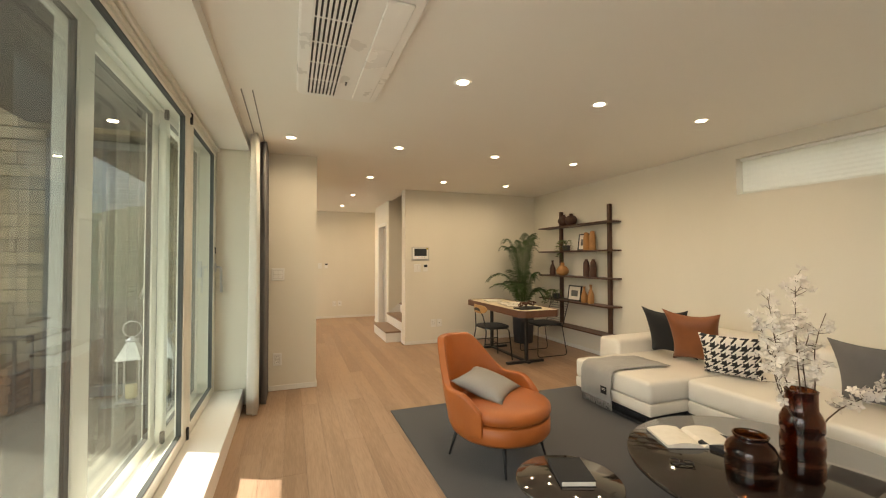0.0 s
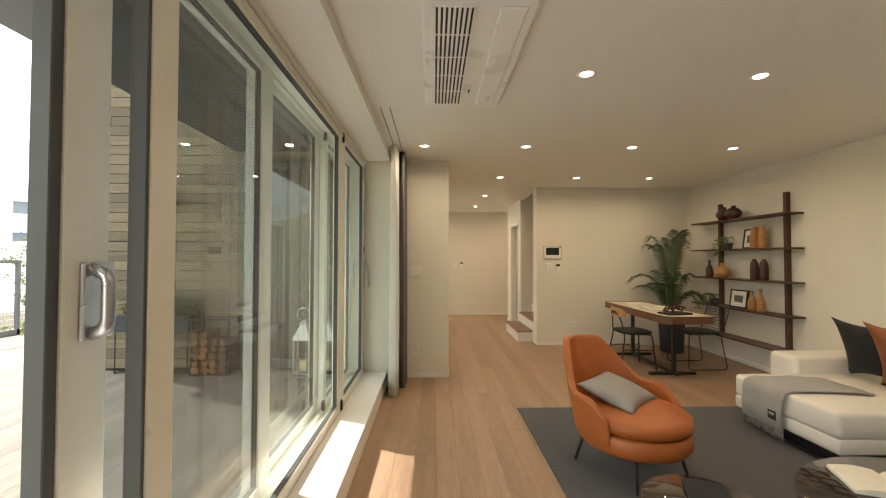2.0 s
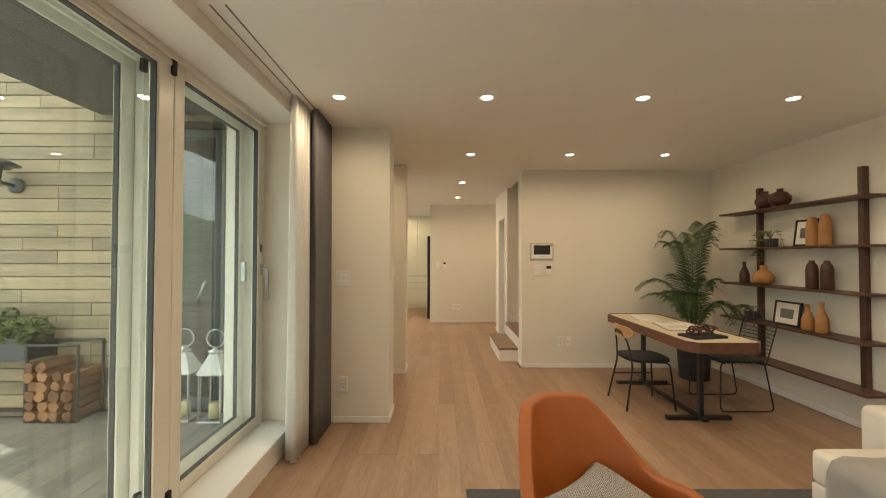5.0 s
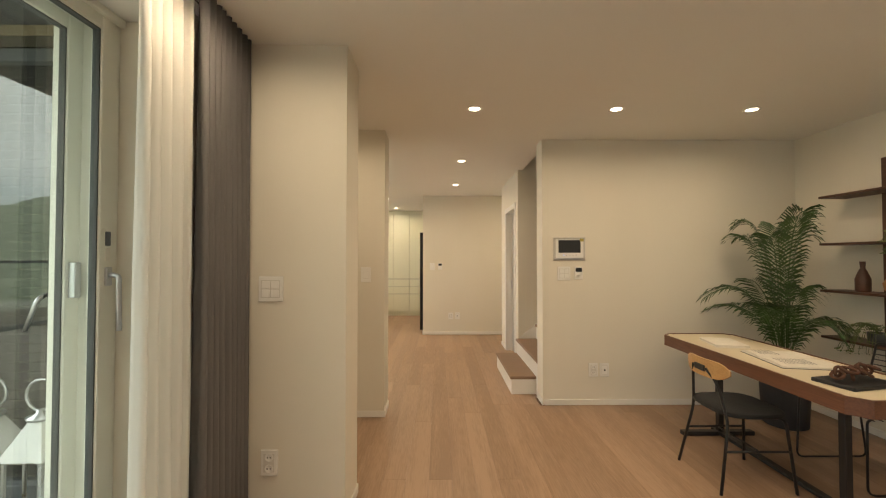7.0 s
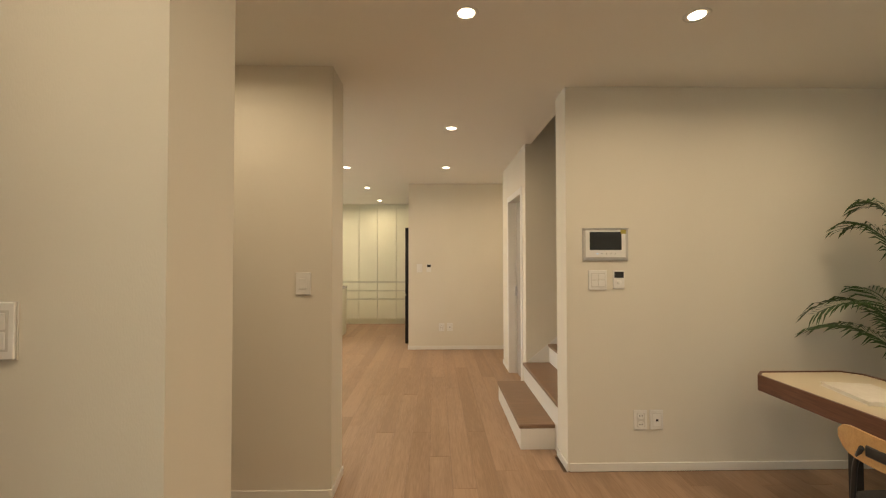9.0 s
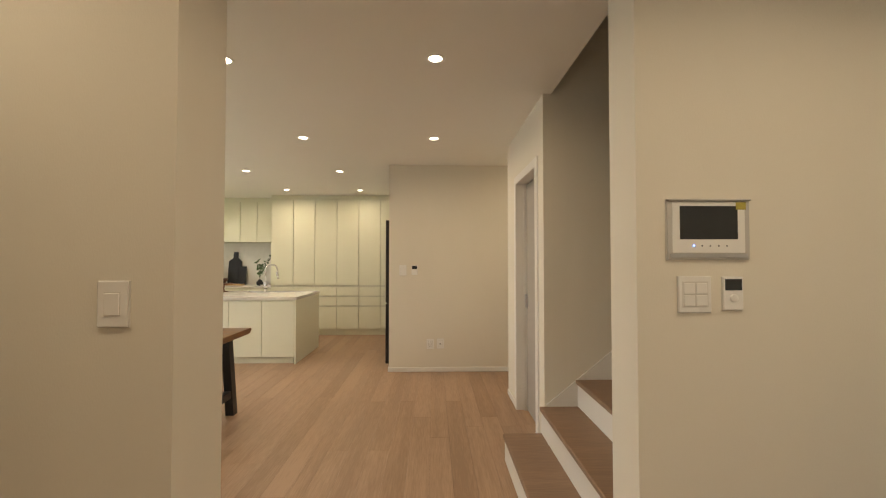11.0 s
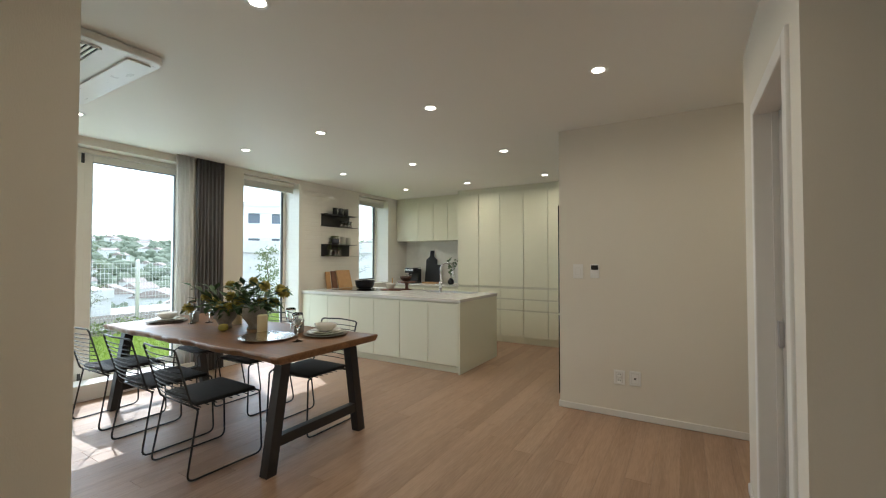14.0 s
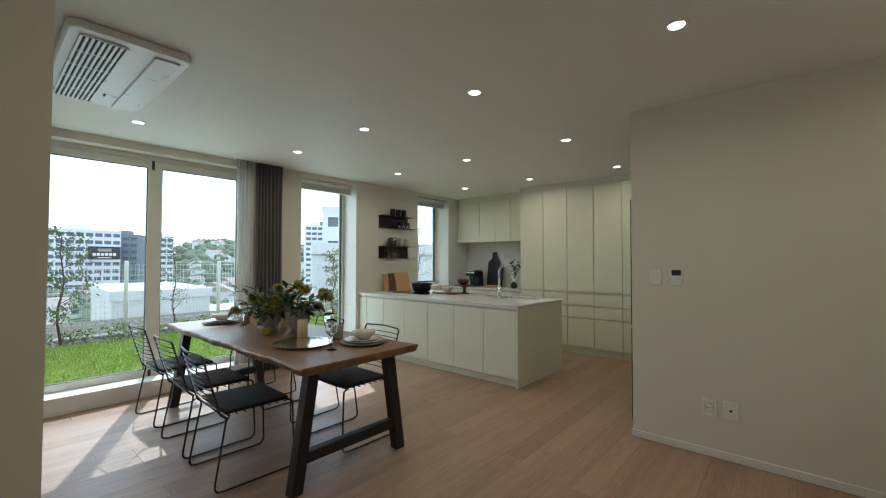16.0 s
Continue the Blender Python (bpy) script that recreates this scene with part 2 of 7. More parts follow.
def translucent(m, amount, color):
    nt = m.node_tree
    N, L = nt.nodes, nt.links
    t, mx = N.new("ShaderNodeBsdfTranslucent"), N.new("ShaderNodeMixShader")
    t.inputs["Color"].default_value, mx.inputs[0].default_value = (*color, 1), amount
    L.new(N["Principled BSDF"].outputs[0], mx.inputs[1])
    L.new(t.outputs[0], mx.inputs[2])
    L.new(mx.outputs[0], N["Material Output"].inputs["Surface"])


translucent(M_BLIND, 0.16, (0.85, 0.87, 0.80))
M_SHEER = pmat("sheer_cloth", (0.86, 0.84, 0.80), (0.82, 0.80, 0.76), scale=3, rough=0.85, bump=0.1)
translucent(M_SHEER, 0.45, (0.9, 0.89, 0.86))


def brick_bump(m, w, h, strength=0.5):
    """Fine joints of glazed wall tiles, w by h metres, on the wall plane (y, z)."""
    nt = m.node_tree
    N, L = nt.nodes, nt.links
    tc, sp, cb, br, bp = (N.new("ShaderNode" + k) for k in ("TexCoord", "SeparateXYZ", "CombineXYZ", "TexBrick", "Bump"))
    L.new(tc.outputs["Object"], sp.inputs[0])
    L.new(sp.outputs[1], cb.inputs[0])
    L.new(sp.outputs[2], cb.inputs[1])
    L.new(cb.outputs[0], br.inputs["Vector"])
    br.inputs["Scale"].default_value, br.inputs["Brick Width"].default_value, br.inputs["Row Height"].default_value = 1.0, w, h
    br.inputs["Mortar Size"].default_value, br.inputs["Mortar Smooth"].default_value = 0.004, 0.3
    bp.inputs["Strength"].default_value, bp.inputs["Distance"].default_value, bp.invert = strength, 0.004, True
    L.new(br.outputs["Fac"], bp.inputs["Height"])
    L.new(bp.outputs[0], N["Principled BSDF"].inputs["Normal"])


M_TILE = pmat("glazed_tile", (0.78, 0.755, 0.69), (0.75, 0.725, 0.66), scale=6, rough=0.12, rvar=0.05, bump=0)
brick_bump(M_TILE, 0.20, 0.068)


# ---- building blocks ----
class Build:
    """Collects shapes in one bmesh."""

    def __init__(self):
        self.bm = bmesh.new()

    def add(self, verts, faces, m=None):
        vs = [self.bm.verts.new(m @ Vector(v) if m else v) for v in verts]
        for f in faces:
            self.bm.faces.new([vs[i] for i in f])
        return self

    def box(self, x0, y0, z0, x1, y1, z1, bevel=0.0, seg=2, m=None, bottom=True):
        t = bmesh.new()
        bmesh.ops.create_cube(t, size=1)
        for v in t.verts:
            v.co = Vector((x0 + (v.co.x + 0.5) * (x1 - x0), y0 + (v.co.y + 0.5) * (y1 - y0), z0 + (v.co.z + 0.5) * (z1 - z0)))
        if bevel:
            bmesh.ops.bevel(t, geom=t.edges[:], offset=bevel, segments=seg, profile=0.5, affect="EDGES")
        return self.take(t, m)

    def take(self, t, m=None):
        t.verts.ensure_lookup_table()
        t.verts.index_update()
        vs = [self.bm.verts.new(m @ v.co if m else v.co) for v in t.verts]
        for f in t.faces:
            g = self.bm.faces.new([vs[v.index] for v in f.verts])
            g.smooth = f.smooth
        t.free()
        return self

    def lathe(self, profile, seg=24, at=(0, 0, 0), m=None, closed=True):
        """profile: (radius, z) from bottom to top."""
        n, vs = len(profile), []
        M = (m or Matrix.Identity(4)) @ Matrix.Translation(at)
        for r, z in profile:
            vs.append([self.bm.verts.new(M @ Vector((max(r, 0.0004) * math.cos(2 * math.pi * k / seg), max(r, 0.0004) * math.sin(2 * math.pi * k / seg), z))) for k in range(seg)])
        for a in range(n - 1):
            for k in range(seg):
                f = self.bm.faces.new((vs[a][k], vs[a][(k + 1) % seg], vs[a + 1][(k + 1) % seg], vs[a + 1][k]))
                f.smooth = True
        if closed:
            self.bm.faces.new(vs[0][::-1])
            self.bm.faces.new(vs[-1])
        return self

    def tube(self, pts, r, seg=6, closed=False, m=None, taper=None):
        pts = [Vector(p) for p in pts]
        if m:
            pts = [m @ p for p in pts]
        n, rings = len(pts), []
        up = None
        for i, p in enumerate(pts):
            a = pts[i - 1] if (i or closed) else p
            b = pts[(i + 1) % n] if (i < n - 1 or closed) else p
            d = (b - a).normalized()
            if up is None:
                up = d.orthogonal().normalized()
            up = (up - d * up.dot(d)).normalized() if (up - d * up.dot(d)).length > 1e-4 else d.orthogonal().normalized()
            s = d.cross(up)
            rr = r if taper is None else r + (taper - r) * i / max(1, n - 1)
            rings.append([self.bm.verts.new(p + (up * math.cos(2 * math.pi * k / seg) + s * math.sin(2 * math.pi * k / seg)) * rr) for k in range(seg)])
        for i in range(n if closed else n - 1):
            A, B = rings[i], rings[(i + 1) % n]
            for k in range(seg):
                f = self.bm.faces.new((A[k], A[(k + 1) % seg], B[(k + 1) % seg], B[k]))
                f.smooth = True
        if not closed:
            self.bm.faces.new(rings[0][::-1])
            self.bm.faces.new(rings[-1])
        return self

    def prism(self, poly, z0, z1, bevel=0.0, m=None, seg=2):
        t = bmesh.new()
        f = t.faces.new([t.verts.new((x, y, z0)) for x, y in poly])
        g = bmesh.ops.extrude_face_region(t, geom=[f])
        for v in g["geom"]:
            if isinstance(v, bmesh.types.BMVert):
                v.co.z = z1
        bmesh.ops.recalc_face_normals(t, faces=t.faces[:])
        if bevel:
            bmesh.ops.bevel(t, geom=t.edges[:], offset=bevel, segments=seg, profile=0.5, affect="EDGES")
        return self.take(t, m)

    def done(self, name, mat, parent=None, smooth=False, fix=True):
        me = bpy.data.meshes.new(name)
        if fix:
            bmesh.ops.recalc_face_normals(self.bm, faces=self.bm.faces[:])
        self.bm.to_mesh(me)
        self.bm.free()
        if smooth:
            me.shade_smooth()
        for k in mat if isinstance(mat, (list, tuple)) else [mat]:
            me.materials.append(k)
        ob = new(name, me)
        if parent:
            ob.parent = parent
        return ob


def thing(name, label, category, m=None, group="", kind=""):
    e = new(name)
    e.empty_display_size = 0.1
    if m is not None:
        e.matrix_world = m
    return tagged(e, label, category, group, kind)


def structure(ob, label="", category=""):
    return tagged(ob, label, category, kind="structure")


def rounded(pts, r, n=4):
    """A polyline with its inner corners rounded."""
    pts = [Vector(p) for p in pts]
    out = [pts[0]]
    for a, b, c in zip(pts, pts[1:], pts[2:]):
        u, v = (a - b), (c - b)
        k = min(r, u.length * 0.45, v.length * 0.45)
        p, q = b + u.normalized() * k, b + v.normalized() * k
        for i in range(n + 1):
            t = i / n
            out.append(p * (1 - t) ** 2 + b * 2 * t * (1 - t) + q * t * t)
    out.append(pts[-1])
    return out

# ---- structure ----
CH = 2.52
EX, WX, KX = 4.38, -0.45, -3.28   # living east wall, living window line, kitchen window wall


def wall(name, label, boxes, mat=M_WALL):
    b = Build()
    for q in boxes:
        b.box(*q)
    return structure(b.done(name, mat), label, "wall")


wall("wall_east", "plain cream papered living room wall with a high strip window", [
    (EX, -1.9, 0, EX + 0.25, 0.6, CH), (EX, 0.6, 0, EX + 0.25, 3.06, 2.02), (EX, 0.6, 2.385, EX + 0.25, 3.06, CH), (EX, 3.06, 0, EX + 0.25, 6.9, CH)])
wall("wall_south", "plain cream papered wall", [(-0.75, -2.1, 0, EX + 0.25, -1.9, CH)])
wall("wall_stair_front", "cream papered wall beside the stair with intercom and switches", [(1.944, 6.684, 0, EX, 6.9, CH), (2.035, 6.68401, CH, EX, 6.9, 4.9)])
wall("wall_living_west", "white reveal wall round the large sliding window", [
    (-0.75, -1.9, 0, WX, -1.0, CH), (-0.75, -1.0, 2.44, WX, 4.62, CH), (-0.75, -1.0, 0, WX, 4.62, 0.10),
    (-0.75, 4.62, 0, -0.17, 4.96, CH), (-0.75, 4.96, 0, 0.474, 5.266, CH)])
wall("wall_window_head", "white lowered strip over the living room window", [(WX, -1.9, 2.44, -0.17, 4.62, CH)], M_CEIL)
wall("wall_foyer", "cream papered wall end beside the foyer", [(-0.10, 6.41, 0, 0.482, 6.68, CH), (-1.6, 6.41, 0, -0.10, 7.003, CH), (-3.67, 6.41, 0, -1.6, 7.02, CH)])
wall("wall_foyer_end", "plain cream foyer wall", [(-1.8, 5.266, 0, -1.6, 6.41, CH)])
wall("wall_far", "cream papered wall with thermostat and sockets", [(0.67, 10.23, 0, 3.4, 10.40, CH)])
DX = 1.975
wall("wall_door_side", "cream wall with a door opening beside the stair", [
    (DX, 8.04, 0, DX + 0.16, 8.24, CH), (DX, 8.24, 2.06, DX + 0.16, 8.96, CH), (DX, 8.96, 0, DX + 0.16, 9.40, CH), (DX + 0.16, 9.28, 0, 3.4, 9.40, CH)])
wall("wall_behind_door", "plain wall of the room behind the door", [(3.4, 8.2, 0, 3.5, 10.4, CH)])
wall("wall_stair_back", "cream papered wall along the stair", [(DX, 8.04, CH, EX, 8.20, 4.9), (DX + 0.16, 8.04, 0, EX, 8.20, CH), (EX, 6.9, 0, EX + 0.2, 8.2, 4.9)])
wall("wall_kitchen_north", "plain white kitchen wall behind the cabinets", [(KX - 0.4, 13.3, 0, 1.5, 13.5, CH)])
wall("wall_kitchen_east", "plain white wall beside the fridge niche", [(1.40, 10.40, 0, 1.6, 13.3, CH)])
XK0 = KX - 0.40
wall("wall_kitchen_west", "cream wall between the dining room windows", [
    (XK0, 7.02, 2.44, KX, 9.05, CH), (XK0, 7.02, 0, KX, 9.05, 0.10), (XK0, 9.05, 0, KX, 9.68, CH),
    (XK0, 9.68, 2.46, KX, 10.57, CH), (XK0, 9.68, 0, KX, 10.57, 0.10)])
wall("wall_kitchen_tiled", "kitchen wall of small glossy white tiles", [
    (XK0, 10.57, 0, KX, 11.87, CH), (XK0, 11.87, 2.46, KX, 12.69, CH), (XK0, 11.87, 0, KX, 12.69, 0.90), (XK0, 12.69, 0, KX, 13.3, CH)], M_TILE)

# ceilings, with the stairwell left open
b = Build()
for q in ((-0.75, -2.1, CH, EX + 0.25, 6.68, CH + 0.2), (-3.68, 6.68, CH, 2.035, 13.5, CH + 0.2), (2.035, 8.2, CH, 3.6, 13.5, CH + 0.2), (-1.8, 5.266, CH, -0.75, 6.68, CH + 0.2)):
    b.box(*q)
structure(b.done("ceiling", M_CEIL), "plain off-white painted ceiling", "ceiling")
b = Build().box(1.8, 6.6, 4.9, EX + 0.25, 8.3, 5.0)
b.box(1.75, 6.684, CH + 0.2, 2.035, 8.2, 4.9)
structure(b.done("ceiling_stairwell", M_CEIL), "plain stairwell ceiling", "ceiling")

# curtain rails let into the ceiling
b = Build()
for x in (-0.105, -0.035):
    b.box(x - 0.004, 3.25, CH - 0.003, x + 0.004, 4.95, CH + 0.002)
structure(b.done("trim_curtain_rail", pmat("rail_grey", (0.22, 0.21, 0.2), rough=0.5)), "twin grey curtain rails let into the ceiling", "curtain rail")

# subfloor
b = Build().box(-0.75, -2.1, -0.2, EX + 0.3, 6.7, -0.012)
b.box(-3.7, 6.7, -0.2, 3.6, 13.5, -0.012).box(-1.8, 4.9, -0.2, -0.75, 6.7, -0.012)
b.box(-1.6, 5.266, -0.012, -0.26, 6.41, -0.002)
structure(b.done("floor_base", M_SUB), "dark subfloor under the boards", "floor")

# baseboards
b = Build()
H, T = 0.055, 0.010
for x0, y0, x1, y1 in ((EX - T, -1.9, EX, 6.674), (1.944 + T, 6.684 - T, EX, 6.684), (1.944 - T, 6.684 - T, 1.944, 6.9), (0.0, 4.96 - T, 0.474 + T, 4.96), (0.474, 4.96, 0.474 + T, 5.266),
                       (-0.9, 6.41 - T, 0.482 + T, 6.41), (0.482, 6.41, 0.482 + T, 6.68), (0.67 - T, 10.23 - T, 3.4, 10.23), (0.67 - T, 10.23, 0.67, 10.4), (DX - T, 8.96 + 0.06, DX, 9.40), (DX - T, 8.04, DX, 8.18),
                       (-3.28, 7.02, -0.1, 7.02 + T), (KX, 9.1, KX + T, 9.68)):
    b.box(x0, y0, 0, x1, y1, H, 0.003, 1)
structure(b.done("baseboard", M_TRIM), "low white baseboard", "baseboard")

# stair
treads = Build()
risers = Build()
for i in range(9):
    x0 = 1.70 + 0.25 * i
    z = 0.18 * (i + 1)
    treads.box(x0 - 0.012, 6.985 if i == 0 else 6.902, z - 0.03, x0 + 0.262, 8.038, z, 0.006, 1)
    risers.box(x0, 6.99 if i == 0 else 6.905, 0, x0 + 0.25, 8.036, z - 0.0305)
stair = thing("stair", "oak stair treads on white risers against the wall", "stair", kind="structure")
M_TREAD = woodmat("tread_oak", (0.30, 0.19, 0.125), (0.22, 0.135, 0.085), rough=0.45, stretch=(0.6, 9, 9))
treads.done("tread", M_TREAD, stair)
risers.done("riser", M_TRIM, stair)
sk = Build()
sk.add([(1.99, 8.039, 0.20), (1.99, 8.039, 0.375), (4.2, 8.039, 2.14), (4.2, 8.039, 1.8), (1.99, 8.028, 0.20), (1.99, 8.028, 0.375), (4.2, 8.028, 2.14), (4.2, 8.028, 1.8)],
       [(0, 1, 2, 3), (7, 6, 5, 4), (1, 5, 6, 2), (0, 4, 5, 1)])
sk.done("skirting", M_TRIM, stair)

# side door
door = thing("door_1", "flush door with a grey leaf standing open inside its white frame", "door", kind="structure")
b = Build()
for y0, y1, z0, z1 in ((8.18, 8.25, 0, 2.12), (8.95, 9.02, 0, 2.12), (8.25, 8.95, 2.05, 2.12)):
    b.box(DX - 0.012, y0, z0, DX + 0.175, y1, z1, 0.003, 1)
b.box(DX + 0.06, 8.938, 0, DX + 0.09, 8.95, 2.05)
b.done("frame", M_TRIM, door)
# leaf toned grey, well below the white of its frame
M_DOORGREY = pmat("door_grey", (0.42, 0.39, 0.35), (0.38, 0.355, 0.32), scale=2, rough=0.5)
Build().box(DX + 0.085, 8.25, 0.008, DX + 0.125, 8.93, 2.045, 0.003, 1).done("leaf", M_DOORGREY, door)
Build().box(DX + 0.066, 8.885, 0.93, DX + 0.085, 8.935, 1.05, 0.004, 2).done("latch", M_STEEL, door)

# ---- windows ----


def sash(b, g, x, y0, y1, z0, z1, w=0.075, d=0.05):
    """A glazed sash in the plane x, put into frame b, with its pane in g."""
    b.box(x - d / 2, y0, z0, x + d / 2, y0 + w, z1, 0.005, 1)
    b.box(x - d / 2, y1 - w, z0, x + d / 2, y1, z1, 0.005, 1)
    b.box(x - d / 2, y0 + w, z0, x + d / 2, y1 - w, z0 + w, 0.005, 1)
    b.box(x - d / 2, y0 + w, z1 - w, x + d / 2, y1 - w, z1, 0.005, 1)
    g.append((x, y0 + w - 0.01, y1 - w + 0.01, z0 + w - 0.01, z1 - w + 0.01))


def seal(b, x, y0, y1, z0, z1, w=0.075, t=0.006, d=0.03):
    for q in ((y0 + w, y0 + w + t, z0 + w, z1 - w), (y1 - w - t, y1 - w, z0 + w, z1 - w), (y0 + w, y1 - w, z0 + w, z0 + w + t), (y0 + w, y1 - w, z1 - w - t, z1 - w)):
        b.box(x - d / 2, q[0], q[2], x + d / 2, q[1], q[3])


def panes(g, parent, mat=M_GLASS):
    for x, y0, y1, z0, z1 in g:
        p = Build().add([(x, y0, z0), (x, y1, z0), (x, y1, z1), (x, y0, z1)], [(0, 1, 2, 3)]).done("pane", mat, parent, fix=False)
        p.visible_shadow = False


def outer_frame(b, x0, x1, y0, y1, z0, z1, w=0.05):
    b.box(x0, y0, z0, x1, y0 + w, z1, 0.004, 1)
    b.box(x0, y1 - w, z0, x1, y1, z1, 0.004, 1)
    b.box(x0, y0 + w, z0, x1, y1 - w, z0 + w, 0.004, 1)
    b.box(x0, y0 + w, z1 - w, x1, y1 - w, z1, 0.004, 1)


def grip(p, x, y, z, parent, mat=M_STEEL):
    """A turning window handle: rose, neck and long lever."""
    b = Build().box(x, y - 0.016, z - 0.04, x + 0.012, y + 0.016, z + 0.04, 0.005, 2)
    b.tube(rounded([(x + 0.01, y, z), (x + 0.05, y, z), (x + 0.055, y, z - 0.15)], 0.02), 0.010, 8)
    b.done("handle", mat, parent)


win = thing("window_1", "large ivory sliding window with grey-green glass, partly open to the deck", "window", kind="structure")
f, s, g = Build(), Build(), []
outer_frame(f, -0.72, WX - 0.002, -1.0, 4.618, 0.10, 2.44, 0.035)
f.box(WX - 0.002, -1.0, 2.405, WX + 0.022, 4.618, 2.439, 0.006, 2).box(WX - 0.002, -1.0, 2.372, WX + 0.008, 3.53, 2.398, 0.004, 1)
for x in (-0.465, -0.53, -0.60, -0.665):
    f.box(x - 0.006, -0.96, 0.135, x + 0.006, 4.57, 0.165)
    f.box(x - 0.005, -0.96, 2.385, x + 0.005, 4.57, 2.404)


def wide_sash(x, y0, y1, z0=0.150, z1=2.420, side=0.125, rail=0.068, d=0.05):
    """Sliding sash with broad stiles, narrow rails and a dark seal round the glass."""
    f.box(x - d / 2, y0, z0, x + d / 2, y0 + side, z1, 0.006, 2)
    f.box(x - d / 2, y1 - side, z0, x + d / 2, y1, z1, 0.006, 2)
    f.box(x - d / 2, y0 + side, z0, x + d / 2, y1 - side, z0 + rail, 0.006, 2)
    f.box(x - d / 2, y0 + side, z1 - rail, x + d / 2, y1 - side, z1, 0.006, 2)
    t = 0.005
    for q in ((y0 + side, y0 + side + t, z0 + rail, z1 - rail), (y1 - side - t, y1 - side, z0 + rail, z1 - rail), (y0 + side, y1 - side, z0 + rail, z0 + rail + t), (y0 + side, y1 - side, z1 - rail - t, z1 - rail)):
        s.box(x - d * 0.3, q[0], q[2], x + d * 0.3, q[1], q[3])
    g.append((x, y0 + side - 0.01, y1 - side + 0.01, z0 + rail - 0.01, z1 - rail + 0.01))


wide_sash(-0.475, 1.278, 3.545, side=0.113)
wide_sash(-0.475, 3.55, 4.605, side=0.085)
wide_sash(-0.61, 1.18, 2.44, side=0.14, d=0.045)
wide_sash(-0.665, 2.33, 3.56, side=0.11, d=0.045)
wide_sash(-0.61, 3.52, 4.60, side=0.085, d=0.045)
f.done("frame", M_PVC, win)
s.box(-0.640, 1.145, 0.155, -0.590, 1.178, 2.385, 0.003, 1).box(-0.498, 1.264, 0.155, -0.452, 1.277, 2.40, 0.002, 1)
s.done("gasket", M_SEAL, win)
b = Build()
for z0, z1 in ((2.33, 2.425), (0.145, 0.235)):
    b.box(-0.462, 3.515, z0, WX + 0.014, 3.552, z1, 0.008, 2)
    b.box(-0.60, 3.50, z0 + 0.01, -0.575, 3.535, z1, 0.006, 2)
b.done("end_stop", M_BLACK, win)
panes([q for i, q in enumerate(g) if i not in (2,)], win, M_TINT)
panes(g[2:3], win, M_SCREENED)
b = Build().box(WX, 4.545, 1.27, WX + 0.012, 4.577, 1.35, 0.005, 2)
b.tube(rounded([(WX + 0.01, 4.561, 1.315), (WX + 0.05, 4.561, 1.315), (WX + 0.055, 4.561, 1.08)], 0.02), 0.011, 8)
b.done("handle", M_STEEL, win)
b = Build().box(-0.588, 1.225, 1.17, -0.574, 1.325, 1.37, 0.006, 2)
b.tube(rounded([(-0.575, 1.25, 1.185), (-0.532, 1.25, 1.205), (-0.532, 1.25, 1.335), (-0.575, 1.25, 1.355)], 0.03), 0.016, 10)
b.done("pull_handle", M_STEEL, win)
Build().box(-0.588, 4.53, 1.22, -0.555, 4.56, 1.37, 0.005, 2).done("outer_pull", M_STEEL, win)
Build().box(WX - 0.01, 4.548, 1.44, WX + 0.006, 4.574, 1.50, 0.003, 1).done("latch_plate", M_GREYMETAL, win)
Build().box(WX - 0.01, 4.548, 1.375, WX + 0.004, 4.574, 1.43, 0.002, 1).done("sticker", M_PAPER, win)

sill = Build().box(WX, -1.9, 0.0, -0.20, 4.49, 0.155, 0.006, 2)
sill.box(WX, 4.49, 0.0, -0.205, 4.619, 0.154, 0.004, 1)
structure(sill.done("trim_sill", M_TRIM), "white raised window ledge above the floor", "window sill")

win = thing("window_2", "tall ivory sliding window onto the garden", "window", kind="structure")
f, s, g = Build(), Build(), []
outer_frame(f, -3.66, -3.43, 7.02, 9.045, 0.10, 2.44)
sash(f, g, -3.455, 7.08, 8.10, 0.15, 2.385, 0.07, 0.05)
sash(f, g, -3.455, 8.085, 9.0, 0.15, 2.385, 0.07, 0.051)
seal(s, -3.455, 7.08, 8.10, 0.15, 2.385, 0.07)
seal(s, -3.455, 8.085, 9.0, 0.15, 2.385, 0.07, 0.006)
f.done("frame", M_PVC, win)
s.box(-3.45, 8.06, 2.29, -3.42, 8.085, 2.385, 0.003, 1).box(-3.45, 8.06, 0.15, -3.42, 8.085, 0.22, 0.003, 1)
s.done("gasket", M_SEAL, win)
panes(g, win)
structure(Build().box(-3.43, 7.02, 0.0, -3.20, 9.05, 0.155, 0.006, 2).done("trim_sill_dining", M_TRIM), "white raised ledge under the garden window", "window sill")
